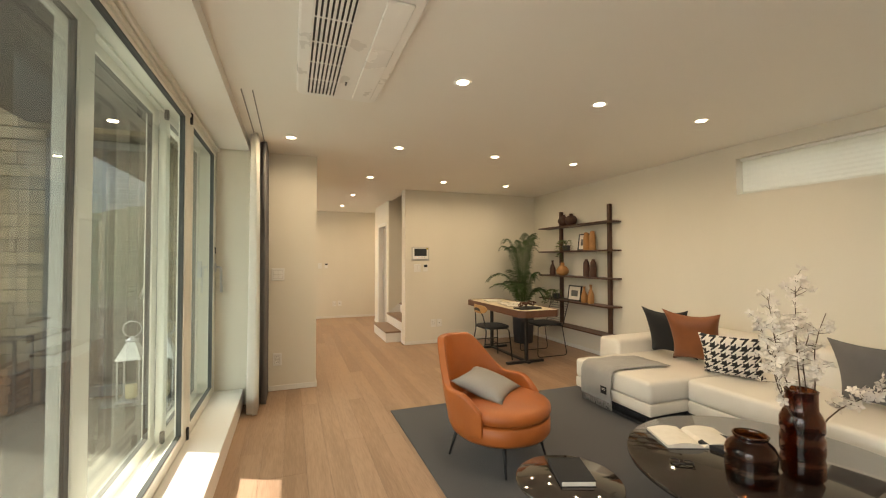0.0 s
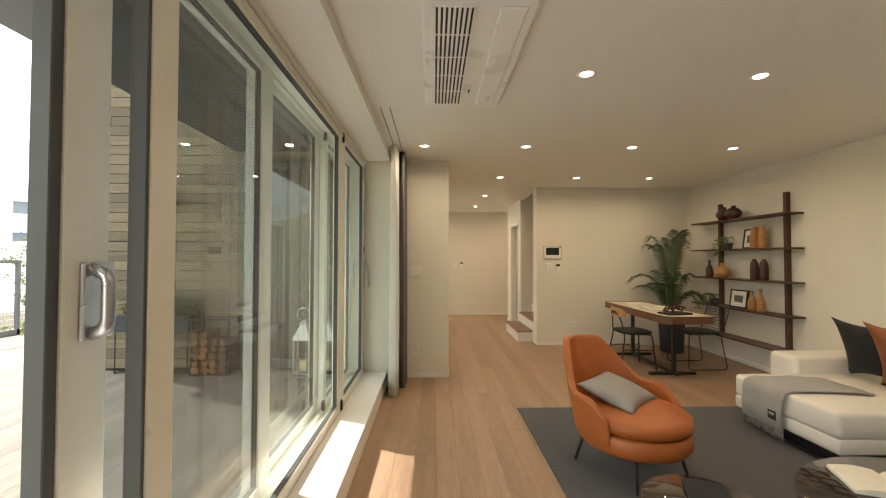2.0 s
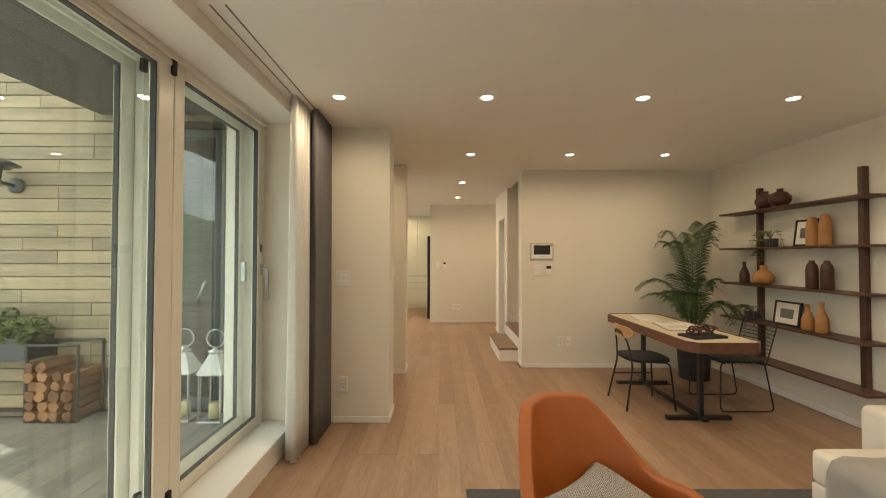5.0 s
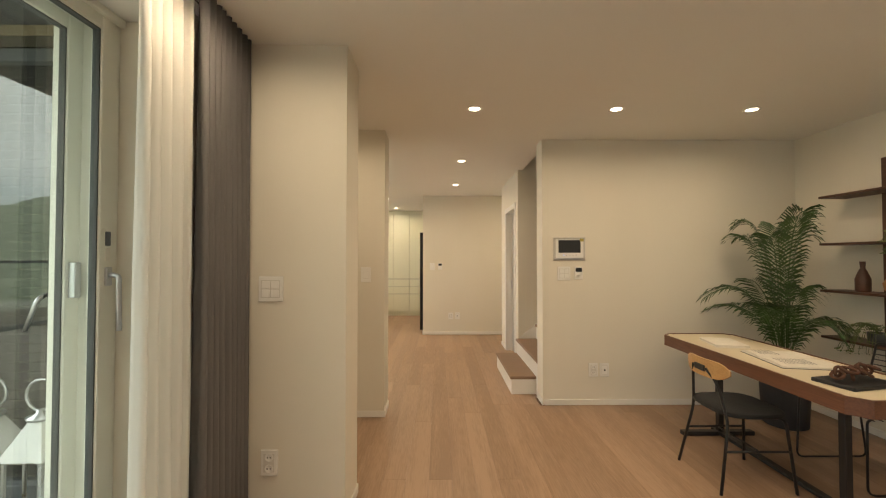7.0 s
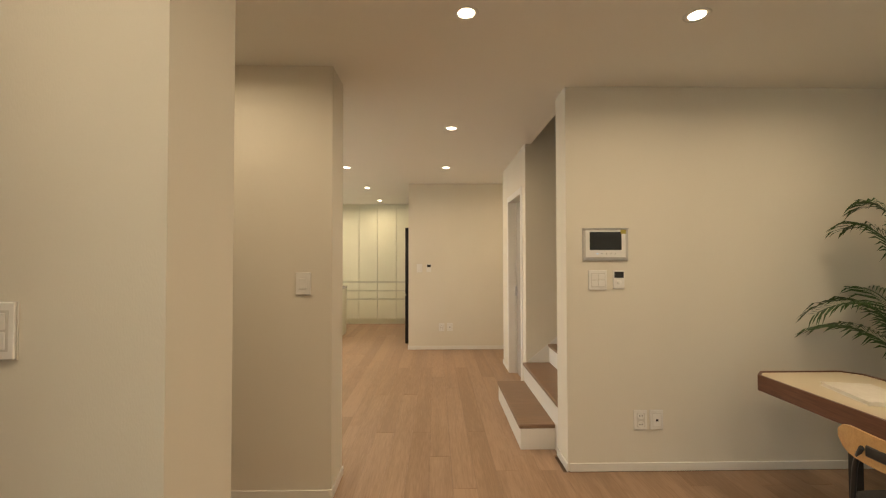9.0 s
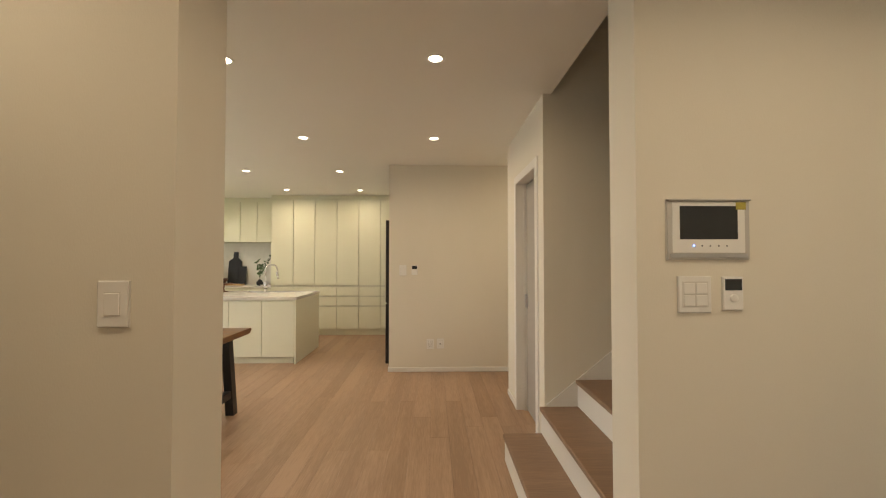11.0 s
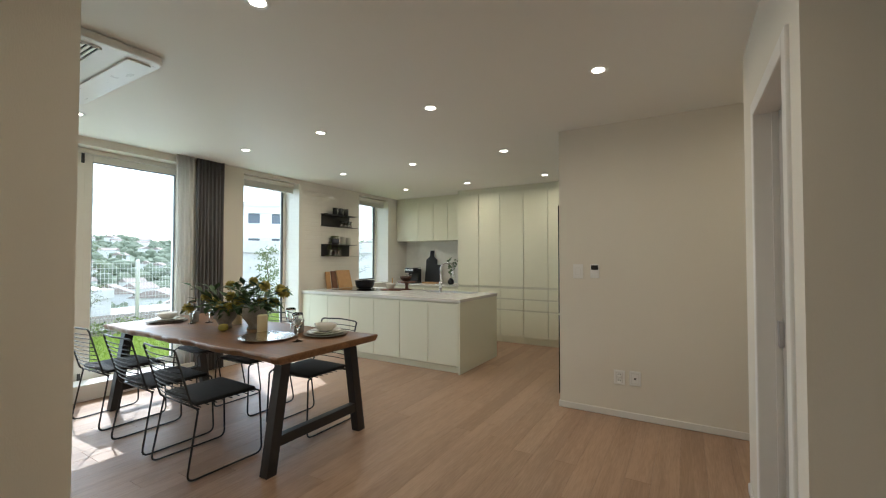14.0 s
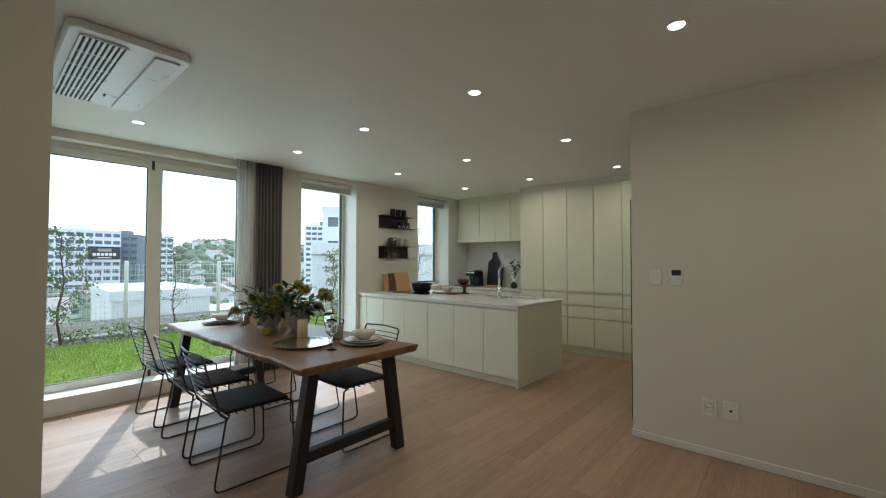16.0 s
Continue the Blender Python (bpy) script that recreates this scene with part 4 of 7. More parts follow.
def blossom(x, y, z):
    t = thing("blossom_branches", "bare branches with white blossom standing in a vase", "flowers", Matrix.Translation((x, y, z)))
    r = random.Random(11)
    wood, pet = Build(), Build()

    def flower(p, s):
        ax = Vector((r.uniform(-1, 1), r.uniform(-1, 1), r.uniform(-0.2, 1))).normalized()
        q = ax.to_track_quat("Z", "Y").to_matrix().to_4x4()
        M = Matrix.Translation(p) @ q
        for k in range(5):
            a = k * 1.2566 + r.uniform(-0.15, 0.15)
            c, d = math.cos(a), math.sin(a)
            pet.add([(0, 0, 0), (s * 0.7 * c - s * 0.38 * d, s * 0.7 * d + s * 0.38 * c, s * 0.35), (s * 1.15 * c, s * 1.15 * d, s * 0.42), (s * 0.7 * c + s * 0.38 * d, s * 0.7 * d - s * 0.38 * c, s * 0.35)], [(0, 1, 2, 3)], M)

    for dx, dy, hh, dens in ((0.06, 0.05, 0.84, 40), (-0.08, 0.10, 0.74, 30), (0.16, -0.02, 0.66, 26), (-0.20, 0.03, 0.52, 26), (0.40, -0.16, 0.52, 34), (-0.05, 0.16, 0.62, 22), (0.10, 0.02, 0.55, 18)):
        pts = []
        for i in range(9):
            u = i / 8
            sag = -0.18 * u * u if dx > 0.3 else 0
            pts.append(Vector((dx * u ** 1.2 + 0.012 * math.sin(u * 9 + dx * 30), dy * u ** 1.2 + 0.012 * math.cos(u * 8 + dy * 20), 0.08 + hh * u + sag)))
        wood.tube(pts, 0.0045, 5, taper=0.0016)
        for _ in range(dens):
            u = r.uniform(0.52, 1.0)
            i = min(7, int(u * 8))
            p = pts[i].lerp(pts[i + 1], u * 8 - i)
            o = Vector((r.gauss(0, 0.028), r.gauss(0, 0.028), r.gauss(0.012, 0.02)))
            wood.tube([p, p + o], 0.0012, 3)
            flower(p + o, r.uniform(0.018, 0.028))
            if r.random() < 0.5:
                flower(p + o + Vector((r.gauss(0, 0.014), r.gauss(0, 0.014), r.gauss(0, 0.012))), r.uniform(0.013, 0.02))
    wood.done("branch", M_BARK, t)
    tagged(pet.done("blossom", M_PETAL, t, fix=False), kind="stuff")


blossom(2.47, 1.50, MZ + 0.02)


def open_book(name, label, m, w=0.20, d=0.26, h=0.02, marks=True):
    t = thing(name, label, "book", m)
    n = 10
    vs, fs = [], []
    for j, y in enumerate((-d / 2, d / 2)):
        for i in range(2 * n + 1):
            u = i / n - 1
            z = h * (0.55 + 0.45 * math.sin(math.pi * min(1, abs(u) * 1.0)) ) * (1 if abs(u) > 0.02 else 0.35)
            vs.append((u * w, y, z))
    for j, y in enumerate((-d / 2, d / 2)):
        for i in range(2 * n + 1):
            vs.append(((i / n - 1) * w, y, 0.003))
    q = 2 * n + 1
    for i in range(2 * n):
        fs += [(i, i + 1, q + i + 1, q + i), (2 * q + i + 1, 2 * q + i, 3 * q + i, 3 * q + i + 1), (i + 1, i, 2 * q + i, 2 * q + i + 1), (q + i, q + i + 1, 3 * q + i + 1, 3 * q + i)]
    fs += [(0, q, 3 * q, 2 * q), (2 * n, 2 * q + 2 * n, 3 * q + 2 * n, q + 2 * n)]
    Build().add(vs, fs).done("pages", M_PAPER, t)
    Build().box(-w - 0.006, -d / 2 - 0.005, 0, w + 0.006, d / 2 + 0.005, 0.003).done("cover", M_INK, t)
    if marks:
        b = Build()
        for s in (-1, 1):
            for k in range(9 if s < 0 else 6):
                y = d / 2 - 0.04 - 0.02 * k
                b.box(s * w * 0.55 - w * 0.3, y - 0.002, h + 0.0003, s * w * 0.55 + w * 0.3, y + 0.002, h + 0.0010)
        tagged(b.done("print", M_INK, t), kind="stuff")
    return t


open_book("open_book", "open book with white pages on the coffee table", pose(2.36, 1.98, MZ, 0, 0, -22), 0.195, 0.24, 0.03, False)


def closed_book(name, label, m, w, d, h, cover):
    t = thing(name, label, "book", m)
    Build().box(-w / 2 + 0.004, -d / 2 + 0.004, 0.003, w / 2 - 0.003, d / 2 - 0.004, h - 0.003).done("pages", M_PAPER, t)
    Build().box(-w / 2, -d / 2, 0, w / 2, d / 2, 0.0028, 0.001, 1).box(-w / 2, -d / 2, h - 0.0028, w / 2, d / 2, h, 0.001, 1).box(-w / 2 - 0.001, -d / 2, 0.0029, -w / 2 + 0.003, d / 2, h - 0.0029).done("cover", cover, t)
    return t


closed_book("book", "closed dark book on the coffee table", pose(2.44, 1.86, MZ, 0, 0, 10), 0.20, 0.15, 0.022, M_BLACKCLOTH)
closed_book("book", "closed dark book lying on the side table", pose(1.40, 1.81, 0.42, 0, 0, -20), 0.15, 0.21, 0.025, M_BLACKCLOTH)
g = thing("spectacles", "folded black spectacles lying on the coffee table", "spectacles", pose(2.06, 1.80, MZ + 0.006, 0, 0, -40))
b = Build()
for s in (-1, 1):
    b.tube([(0.03 * s + 0.022 * math.cos(a * 0.5236), 0.018 * math.sin(a * 0.5236), 0.004) for a in range(12)], 0.003, 5, closed=True)
    b.tube([(0.052 * s, 0.005, 0.004), (0.05 * s, -0.03, 0.006), (-0.04 * s, -0.035 - 0.006 * s, 0.004)], 0.003, 5)
b.done("frame", M_BLACK, g)

# ---- desk group ----


def desk():
    d = thing("desk", "walnut desk with cream top and clipped corners on black frame", "desk")
    x0, x1, y0, y1, c, h = 2.87, 3.47, 4.66, 6.335, 0.07, 0.738
    poly = [(x0 + c, y0), (x1 - c, y0), (x1, y0 + c), (x1, y1 - c), (x1 - c, y1), (x0 + c, y1), (x0, y1 - c), (x0, y0 + c)]
    t = 0.014
    inn = [(x0 + c + 0.4 * t, y0 + t), (x1 - c - 0.4 * t, y0 + t), (x1 - t, y0 + c + 0.4 * t), (x1 - t, y1 - c - 0.4 * t), (x1 - c - 0.4 * t, y1 - t), (x0 + c + 0.4 * t, y1 - t), (x0 + t, y1 - c - 0.4 * t), (x0 + t, y0 + c + 0.4 * t)]
    b = Build()
    n = len(poly)
    vs = [(*p, h - 0.085) for p in poly] + [(*p, h) for p in poly] + [(*p, h) for p in inn] + [(*p, h - 0.012) for p in inn]
    fs = []
    for i in range(n):
        j = (i + 1) % n
        fs += [(i, j, n + j, n + i), (n + i, n + j, 2 * n + j, 2 * n + i), (2 * n + i, 2 * n + j, 3 * n + j, 3 * n + i)]
    fs.append(tuple(range(n))[::-1])
    b.add(vs, fs).done("apron", M_DESKWOOD, d)
    Build().prism(inn, h - 0.020, h - 0.006).done("top", M_CREAM, d)
    b = Build()
    for y in (5.03, 6.03):
        b.box(3.15, y - 0.021, 0.03, 3.19, y + 0.021, h - 0.086, 0.003, 1)
        b.box(2.87, y - 0.026, 0.0, 3.43, y + 0.026, 0.032, 0.003, 1)
    b.box(3.145, 4.95, 0.006, 3.195, 6.10, 0.03, 0.003, 1)
    b.done("frame", M_DARKMETAL, d)


desk()


def rod(b, pts, r=0.006, rr=0.04, n=4, seg=6):
    b.tube(rounded(pts, rr, n), r, seg)


def wire_chair():
    """Black wire chair with sled runners; local +y is its front, origin on the floor at its middle."""
    c = thing("wire_chair", "black metal wire chair with a thin black seat pad", "chair", group="wire chairs")
    w = 0.225
    fr, wires = Build(), Build()
    for s in (-1, 1):
        rod(fr, [(s * w, 0.20, 0.445), (s * w, 0.235, 0.43), (s * (w + 0.01), 0.25, 0.008), (s * (w + 0.01), -0.24, 0.008), (s * (w - 0.005), -0.17, 0.42), (s * (w - 0.02), -0.20, 0.44), (s * (w - 0.015), -0.30, 0.79)], 0.0065, 0.05)
    rod(fr, [(-w + 0.015, -0.30, 0.785), (-w + 0.03, -0.302, 0.80), (0, -0.33, 0.805), (w - 0.03, -0.302, 0.80), (w - 0.015, -0.30, 0.785)], 0.0065, 0.03)
    rod(fr, [(-w, 0.20, 0.44), (w, 0.20, 0.44)], 0.006)
    rod(fr, [(-w, -0.17, 0.42), (w, -0.17, 0.42)], 0.006)
    for k in range(9):
        u = (k + 0.5) / 9.5
        z, y = 0.47 + 0.32 * u, -0.205 - 0.095 * u
        wires.tube([(-w + 0.018, y, z), (-w * 0.5, y - 0.018, z), (0, y - 0.025, z), (w * 0.5, y - 0.018, z), (w - 0.018, y, z)], 0.0036, 5)
    for k in range(8):
        y = -0.16 + 0.35 * k / 7
        wires.tube([(-w, y, 0.432), (0, y, 0.425), (w, y, 0.432)], 0.0036, 5)
    fr.done("frame", M_DARKMETAL, c)
    wires.done("wires", M_DARKMETAL, c)
    Build().box(-0.215, -0.175, 0.437, 0.215, 0.215, 0.462, 0.011, 3).done("seat_pad", M_BLACKCLOTH, c, True)
    return c


WIRE = wire_chair()
WIRE.matrix_basis = pose(3.70, 5.42, 0, 0, 0, 90)
for x, y, a in ((-2.48, 8.05, 2), (-1.73, 8.04, 0), (-1.12, 8.03, -2), (-0.99, 8.81, 180), (-1.76, 8.83, 182), (-2.50, 8.83, 178)):
    copy_thing(WIRE, pose(x, y, 0, 0, 0, a))


def wood_back_chair(m):
    c = thing("desk_chair", "black metal chair with a light wood backrest at the desk", "chair", m)
    b = Build()
    for s in (-1, 1):
        rod(b, [(s * 0.21, 0.20, 0.0), (s * 0.17, 0.17, 0.43), (s * 0.15, -0.12, 0.435)], 0.009, 0.05)
        rod(b, [(s * 0.21, -0.25, 0.0), (s * 0.165, -0.17, 0.40), (s * 0.12, -0.20, 0.62), (s * 0.06, -0.235, 0.70)], 0.009, 0.06)
        rod(b, [(s * 0.19, 0.185, 0.24), (s * 0.185, -0.205, 0.24)], 0.007)
    rod(b, [(-0.17, 0.0, 0.24), (0.17, 0.0, 0.24)], 0.006)
    b.box(-0.05, -0.238, 0.675, 0.05, -0.226, 0.715, 0.004, 1)
    b.done("frame", M_DARKMETAL, c)
    poly = []
    for k in range(28):
        a = 2 * math.pi * k / 28
        ca, sa = math.cos(a), math.sin(a)
        poly.append((0.215 * math.copysign(abs(ca) ** 0.6, ca), 0.205 * math.copysign(abs(sa) ** 0.6, sa)))
    Build().prism(poly, 0.437, 0.465, 0.010).done("seat", M_BLACKCLOTH, c, True)
    n, vs, fs = 12, [], []
    for i in range(n + 1):
        u = i / n * 2 - 1
        x, y = 0.20 * u, -0.222 + 0.05 * u * u
        hh = 0.055 * (1 - abs(u) ** 6 * 0.75)
        for dy, z in ((0, 0.70 - hh), (0, 0.70 + hh), (-0.012, 0.70 + hh), (-0.012, 0.70 - hh)):
            vs.append((x, y + dy, z))
        if i:
            k = 4 * i
            for e in range(4):
                fs.append((k - 4 + e, k - 4 + (e + 1) % 4, k + (e + 1) % 4, k + e))
    fs += [(0, 1, 2, 3), (4 * n + 3, 4 * n + 2, 4 * n + 1, 4 * n)]
    Build().add(vs, fs).done("backrest", M_LIGHTWOOD, c)
    return c


wood_back_chair(pose(2.86, 5.42, 0, 0, 0, -90))
open_book("open_book", "large open picture book on the desk", pose(3.20, 5.42, 0.732, 0, 0, 80), 0.22, 0.32, 0.022)
closed_book("magazine", "closed magazine with a printed cover on the desk", pose(3.13, 5.92, 0.732, 0, 0, 78), 0.30, 0.22, 0.02, M_PAPER)
t = thing("decor_tray", "dark tray with rusty iron chain links on the desk", "tray", pose(3.13, 4.93, 0.732, 0, 0, 12))
Build().box(-0.16, -0.10, 0, 0.16, 0.10, 0.02, 0.004, 1).done("tray", M_BLACK, t)
b = Build()
r = random.Random(3)
for k in range(9):
    M = pose(-0.12 + 0.03 * k, 0.02 * math.sin(k * 2), 0.055 + 0.012 * (k % 3), 60 * (k % 2) + 20, r.uniform(-40, 40), r.uniform(-60, 60))
    b.tube([(0.034 * math.cos(a * 0.5236), 0.022 * math.sin(a * 0.5236), 0) for a in range(12)], 0.008, 6, closed=True, m=M)
b.done("chain", pmat("rusty_iron", (0.11, 0.045, 0.025), (0.05, 0.02, 0.012), scale=40, rough=0.8, bump=0.5), t)


def palm(x, y):
    p = thing("potted_palm", "tall green palm in a dark round floor pot", "plant", Matrix.Translation((x, y, 0)))
    Build().lathe([(0.14, 0), (0.155, 0.01), (0.175, 0.40), (0.18, 0.42), (0.165, 0.42), (0.16, 0.38), (0, 0.375)], 36).done("pot", M_POT, p, True)
    stems, leaves = Build(), Build()
    r = random.Random(5)
    for k in range(15):
        inner = k < 7
        a = k * 2.39996 + r.uniform(-0.25, 0.25)
        reach = r.uniform(0.16, 0.34) if inner else r.uniform(0.50, 0.74)
        top = r.uniform(1.22, 1.50) if inner else r.uniform(0.60, 1.0)
        if math.cos(a) > 0.2:
            reach *= 0.55
        d = Vector((math.cos(a), math.sin(a), 0))
        n = 22
        pts = []
        for i in range(n + 1):
            u = i / n
            droop = (0.10 if inner else 0.20) * u ** 4
            pts.append(d * (0.025 + reach * u ** 2.0) + Vector((0, 0, 0.36 + top * math.sin(u * 1.5) - droop)))
        stems.tube(pts, 0.0065, 5, taper=0.002)
        side = d.cross(Vector((0, 0, 1)))
        first = 7 if inner else 6
        for i in range(first, n + 1):
            for half in (0.0, 0.5):
                if i == n and half:
                    continue
                q = pts[i].lerp(pts[min(n, i + 1)], half)
                tdir = (pts[min(n, i + 1)] - pts[i - 1]).normalized()
                u = (i + half - first) / (n - first)
                ln = 0.06 + 0.20 * math.sin(math.pi * (0.18 + 0.72 * u))
                for sd in (-1, 1):
                    e = (side * sd * 0.80 + tdir * (0.55 + 0.5 * u) + Vector((0, 0, 0.12))).normalized()
                    L = ln * r.uniform(0.85, 1.1)
                    m1, m2 = q + e * L * 0.35, q + e * L * 0.72 + Vector((0, 0, -0.14 * L))
                    tip = q + e * L * 0.98 + Vector((0, 0, -0.42 * L * r.uniform(0.7, 1.2)))
                    wv = tdir * 0.0075
                    leaves.add([q, m1 + wv, m2 + wv * 0.8, tip, m2 - wv * 0.8, m1 - wv], [(0, 1, 5), (1, 2, 4, 5), (2, 3, 4)])
    stems.done("stem", M_LEAF, p)
    tagged(leaves.done("fronds", M_LEAF, p, fix=False), kind="stuff")


palm(3.85, 6.22)


def shelf_unit():
    s = thing("wall_shelf", "open dark walnut wall shelf with five boards", "shelf")
    zs = (0.355, 0.745, 1.125, 1.51, 1.90)
    for z in zs:
        Build().box(EX - 0.235, 4.575, z - 0.019, EX - 0.004, 6.20, z, 0.003, 1).done("board", M_WALNUT, s)
    for y in (4.77, 5.85):
        Build().box(EX - 0.055, y - 0.023, 0.335, EX - 0.002, y + 0.023, 2.15, 0.003, 1).done("post", M_WALNUT, s)
    return s


shelf_unit()
SX = EX - 0.13


def pot_thing(name, label, cat, prof, x, y, z, mat, seg=24):
    ob = Build().lathe(prof, seg).done(name, mat, None, True)
    ob.matrix_world = Matrix.Translation((x, y, z))
    return tagged(ob, label, cat)


BALL = [(0.03, 0), (0.06, 0.01), (0.092, 0.06), (0.092, 0.095), (0.06, 0.14), (0.028, 0.152), (0.026, 0.175), (0.03, 0.178), (0.02, 0.176), (0.0, 0.14)]
pot_thing("vase", "round dark brown lidded pot on the shelf", "vase", BALL, SX - 0.02, 5.62, 1.90, M_BROWN)
pot_thing("vase", "round dark brown lidded pot on the shelf", "vase", BALL, SX - 0.02, 5.44, 1.90, M_BROWN)
TALL = [(0.042, 0), (0.046, 0.01), (0.046, 0.16), (0.04, 0.21), (0.022, 0.238), (0.020, 0.255), (0.0, 0.252)]
pot_thing("vase", "tall dark brown bottle vase on the shelf", "vase", TALL, SX, 5.13, 1.125, M_BROWN)
pot_thing("vase", "tall dark brown bottle vase on the shelf", "vase", TALL, SX, 4.985, 1.125, M_BROWN)
TAP = [(0.046, 0), (0.049, 0.01), (0.044, 0.18), (0.032, 0.252), (0.018, 0.262), (0.0, 0.258)]
pot_thing("vase", "tall tan tapered vase on the shelf", "vase", TAP, SX - 0.01, 5.11, 1.51, M_TAN)
pot_thing("vase", "tall tan tapered vase on the shelf", "vase", [(r_, z_ * 1.05) for r_, z_ in TAP], SX - 0.01, 4.985, 1.51, M_TAN)
BOT = [(0.042, 0), (0.047, 0.01), (0.047, 0.10), (0.03, 0.15), (0.015, 0.185), (0.019, 0.235), (0.013, 0.235), (0.0, 0.19)]
pot_thing("vase", "tan ceramic bottle vase on the shelf", "vase", BOT, SX, 5.18, 0.745, M_TAN)
pot_thing("vase", "tan ceramic bottle vase on the shelf", "vase", [(r_, z_ * 1.15) for r_, z_ in BOT], SX, 5.04, 0.745, M_TAN)
pot_thing("vase", "round tan vase holding a trailing sprig", "vase", [(0.04, 0), (0.09, 0.03), (0.10, 0.08), (0.07, 0.13), (0.03, 0.155), (0.03, 0.20), (0.022, 0.20), (0.0, 0.15)], SX - 0.02, 5.66, 1.125, M_TAN)
pot_thing("vase", "slim dark brown bottle vase on the shelf", "vase", BOT, SX, 5.95, 1.125, M_BROWN)


def picture_frame(y, z, w, h, label):
    t = thing("picture_frame", label, "picture", pose(SX + 0.02, y, z, 0, 8, 0))
    b = Build()
    for y0, y1, z0, z1 in ((-w / 2, -w / 2 + 0.018, 0, h), (w / 2 - 0.018, w / 2, 0, h), (-w / 2 + 0.018, w / 2 - 0.018, 0, 0.018), (-w / 2 + 0.018, w / 2 - 0.018, h - 0.018, h)):
        b.box(-0.012, y0, z0, 0.012, y1, z1, 0.002, 1)
    b.done("frame", M_BLACK, t)
    Build().box(-0.004, -w / 2 + 0.018, 0.018, 0.008, w / 2 - 0.018, h - 0.018).done("mat_board", M_PAPER, t)
    Build().box(-0.006, -w * 0.25, h * 0.3, -0.0045, w * 0.25, h * 0.68).done("print", M_INK, t)
    Build().box(-0.0075, -w * 0.25, h * 0.5, -0.0062, w * 0.25, h * 0.68).done("print_sky", M_GREYCLOTH, t)


picture_frame(5.44, 0.745, 0.30, 0.235, "black framed monochrome print standing on the shelf")
picture_frame(5.22, 1.51, 0.24, 0.25, "black framed small print standing on the shelf")


def fern(x, y, z, n, reach, label, seed, drop=0.12, pot=True):
    t = thing("fern", label, "plant", Matrix.Translation((x, y, z)))
    if pot:
        Build().lathe([(0.045, 0), (0.055, 0.005), (0.062, 0.085), (0.05, 0.085), (0.0, 0.075)], 20).done("pot", M_POT, t, True)
    r = random.Random(seed)
    b, st = Build(), Build()
    for k in range(n):
        a = r.uniform(0, 6.283)
        if math.cos(a) > 0.4:
            a += math.pi
        R = reach * r.uniform(0.6, 1.1)
        d, side = Vector((math.cos(a), math.sin(a), 0)), Vector((-math.sin(a), math.cos(a), 0))
        pts = [d * R * (i / 7) + Vector((0, 0, 0.075 + 0.14 * math.sin(2.4 * i / 7) - drop * (i / 7) ** 2 * 1.4)) for i in range(8)]
        st.tube(pts, 0.0018, 3)
        for i in range(1, 8):
            for s in (-1, 1):
                q, ln = pts[i], 0.045 * (1 - 0.08 * i)
                e = q + side * s * ln + d * 0.02 + Vector((0, 0, -0.012))
                mid = q.lerp(e, 0.5)
                b.add([q, mid + d * 0.009, e, mid - d * 0.009], [(0, 1, 2, 3)])
    st.done("stem", M_LEAF2, t)
    tagged(b.done("fronds", M_LEAF2, t, fix=False), kind="stuff")


fern(SX - 0.02, 5.56, 1.51, 16, 0.20, "small green fern in a dark pot on the shelf", 1)
fern(SX - 0.02, 5.83, 0.745, 20, 0.21, "small green fern in a dark pot on the shelf", 2, 0.16)
fern(SX - 0.02, 5.66, 1.26, 7, 0.10, "green sprig in a tan vase", 3, 0.0, False)

# ---- dining area ----


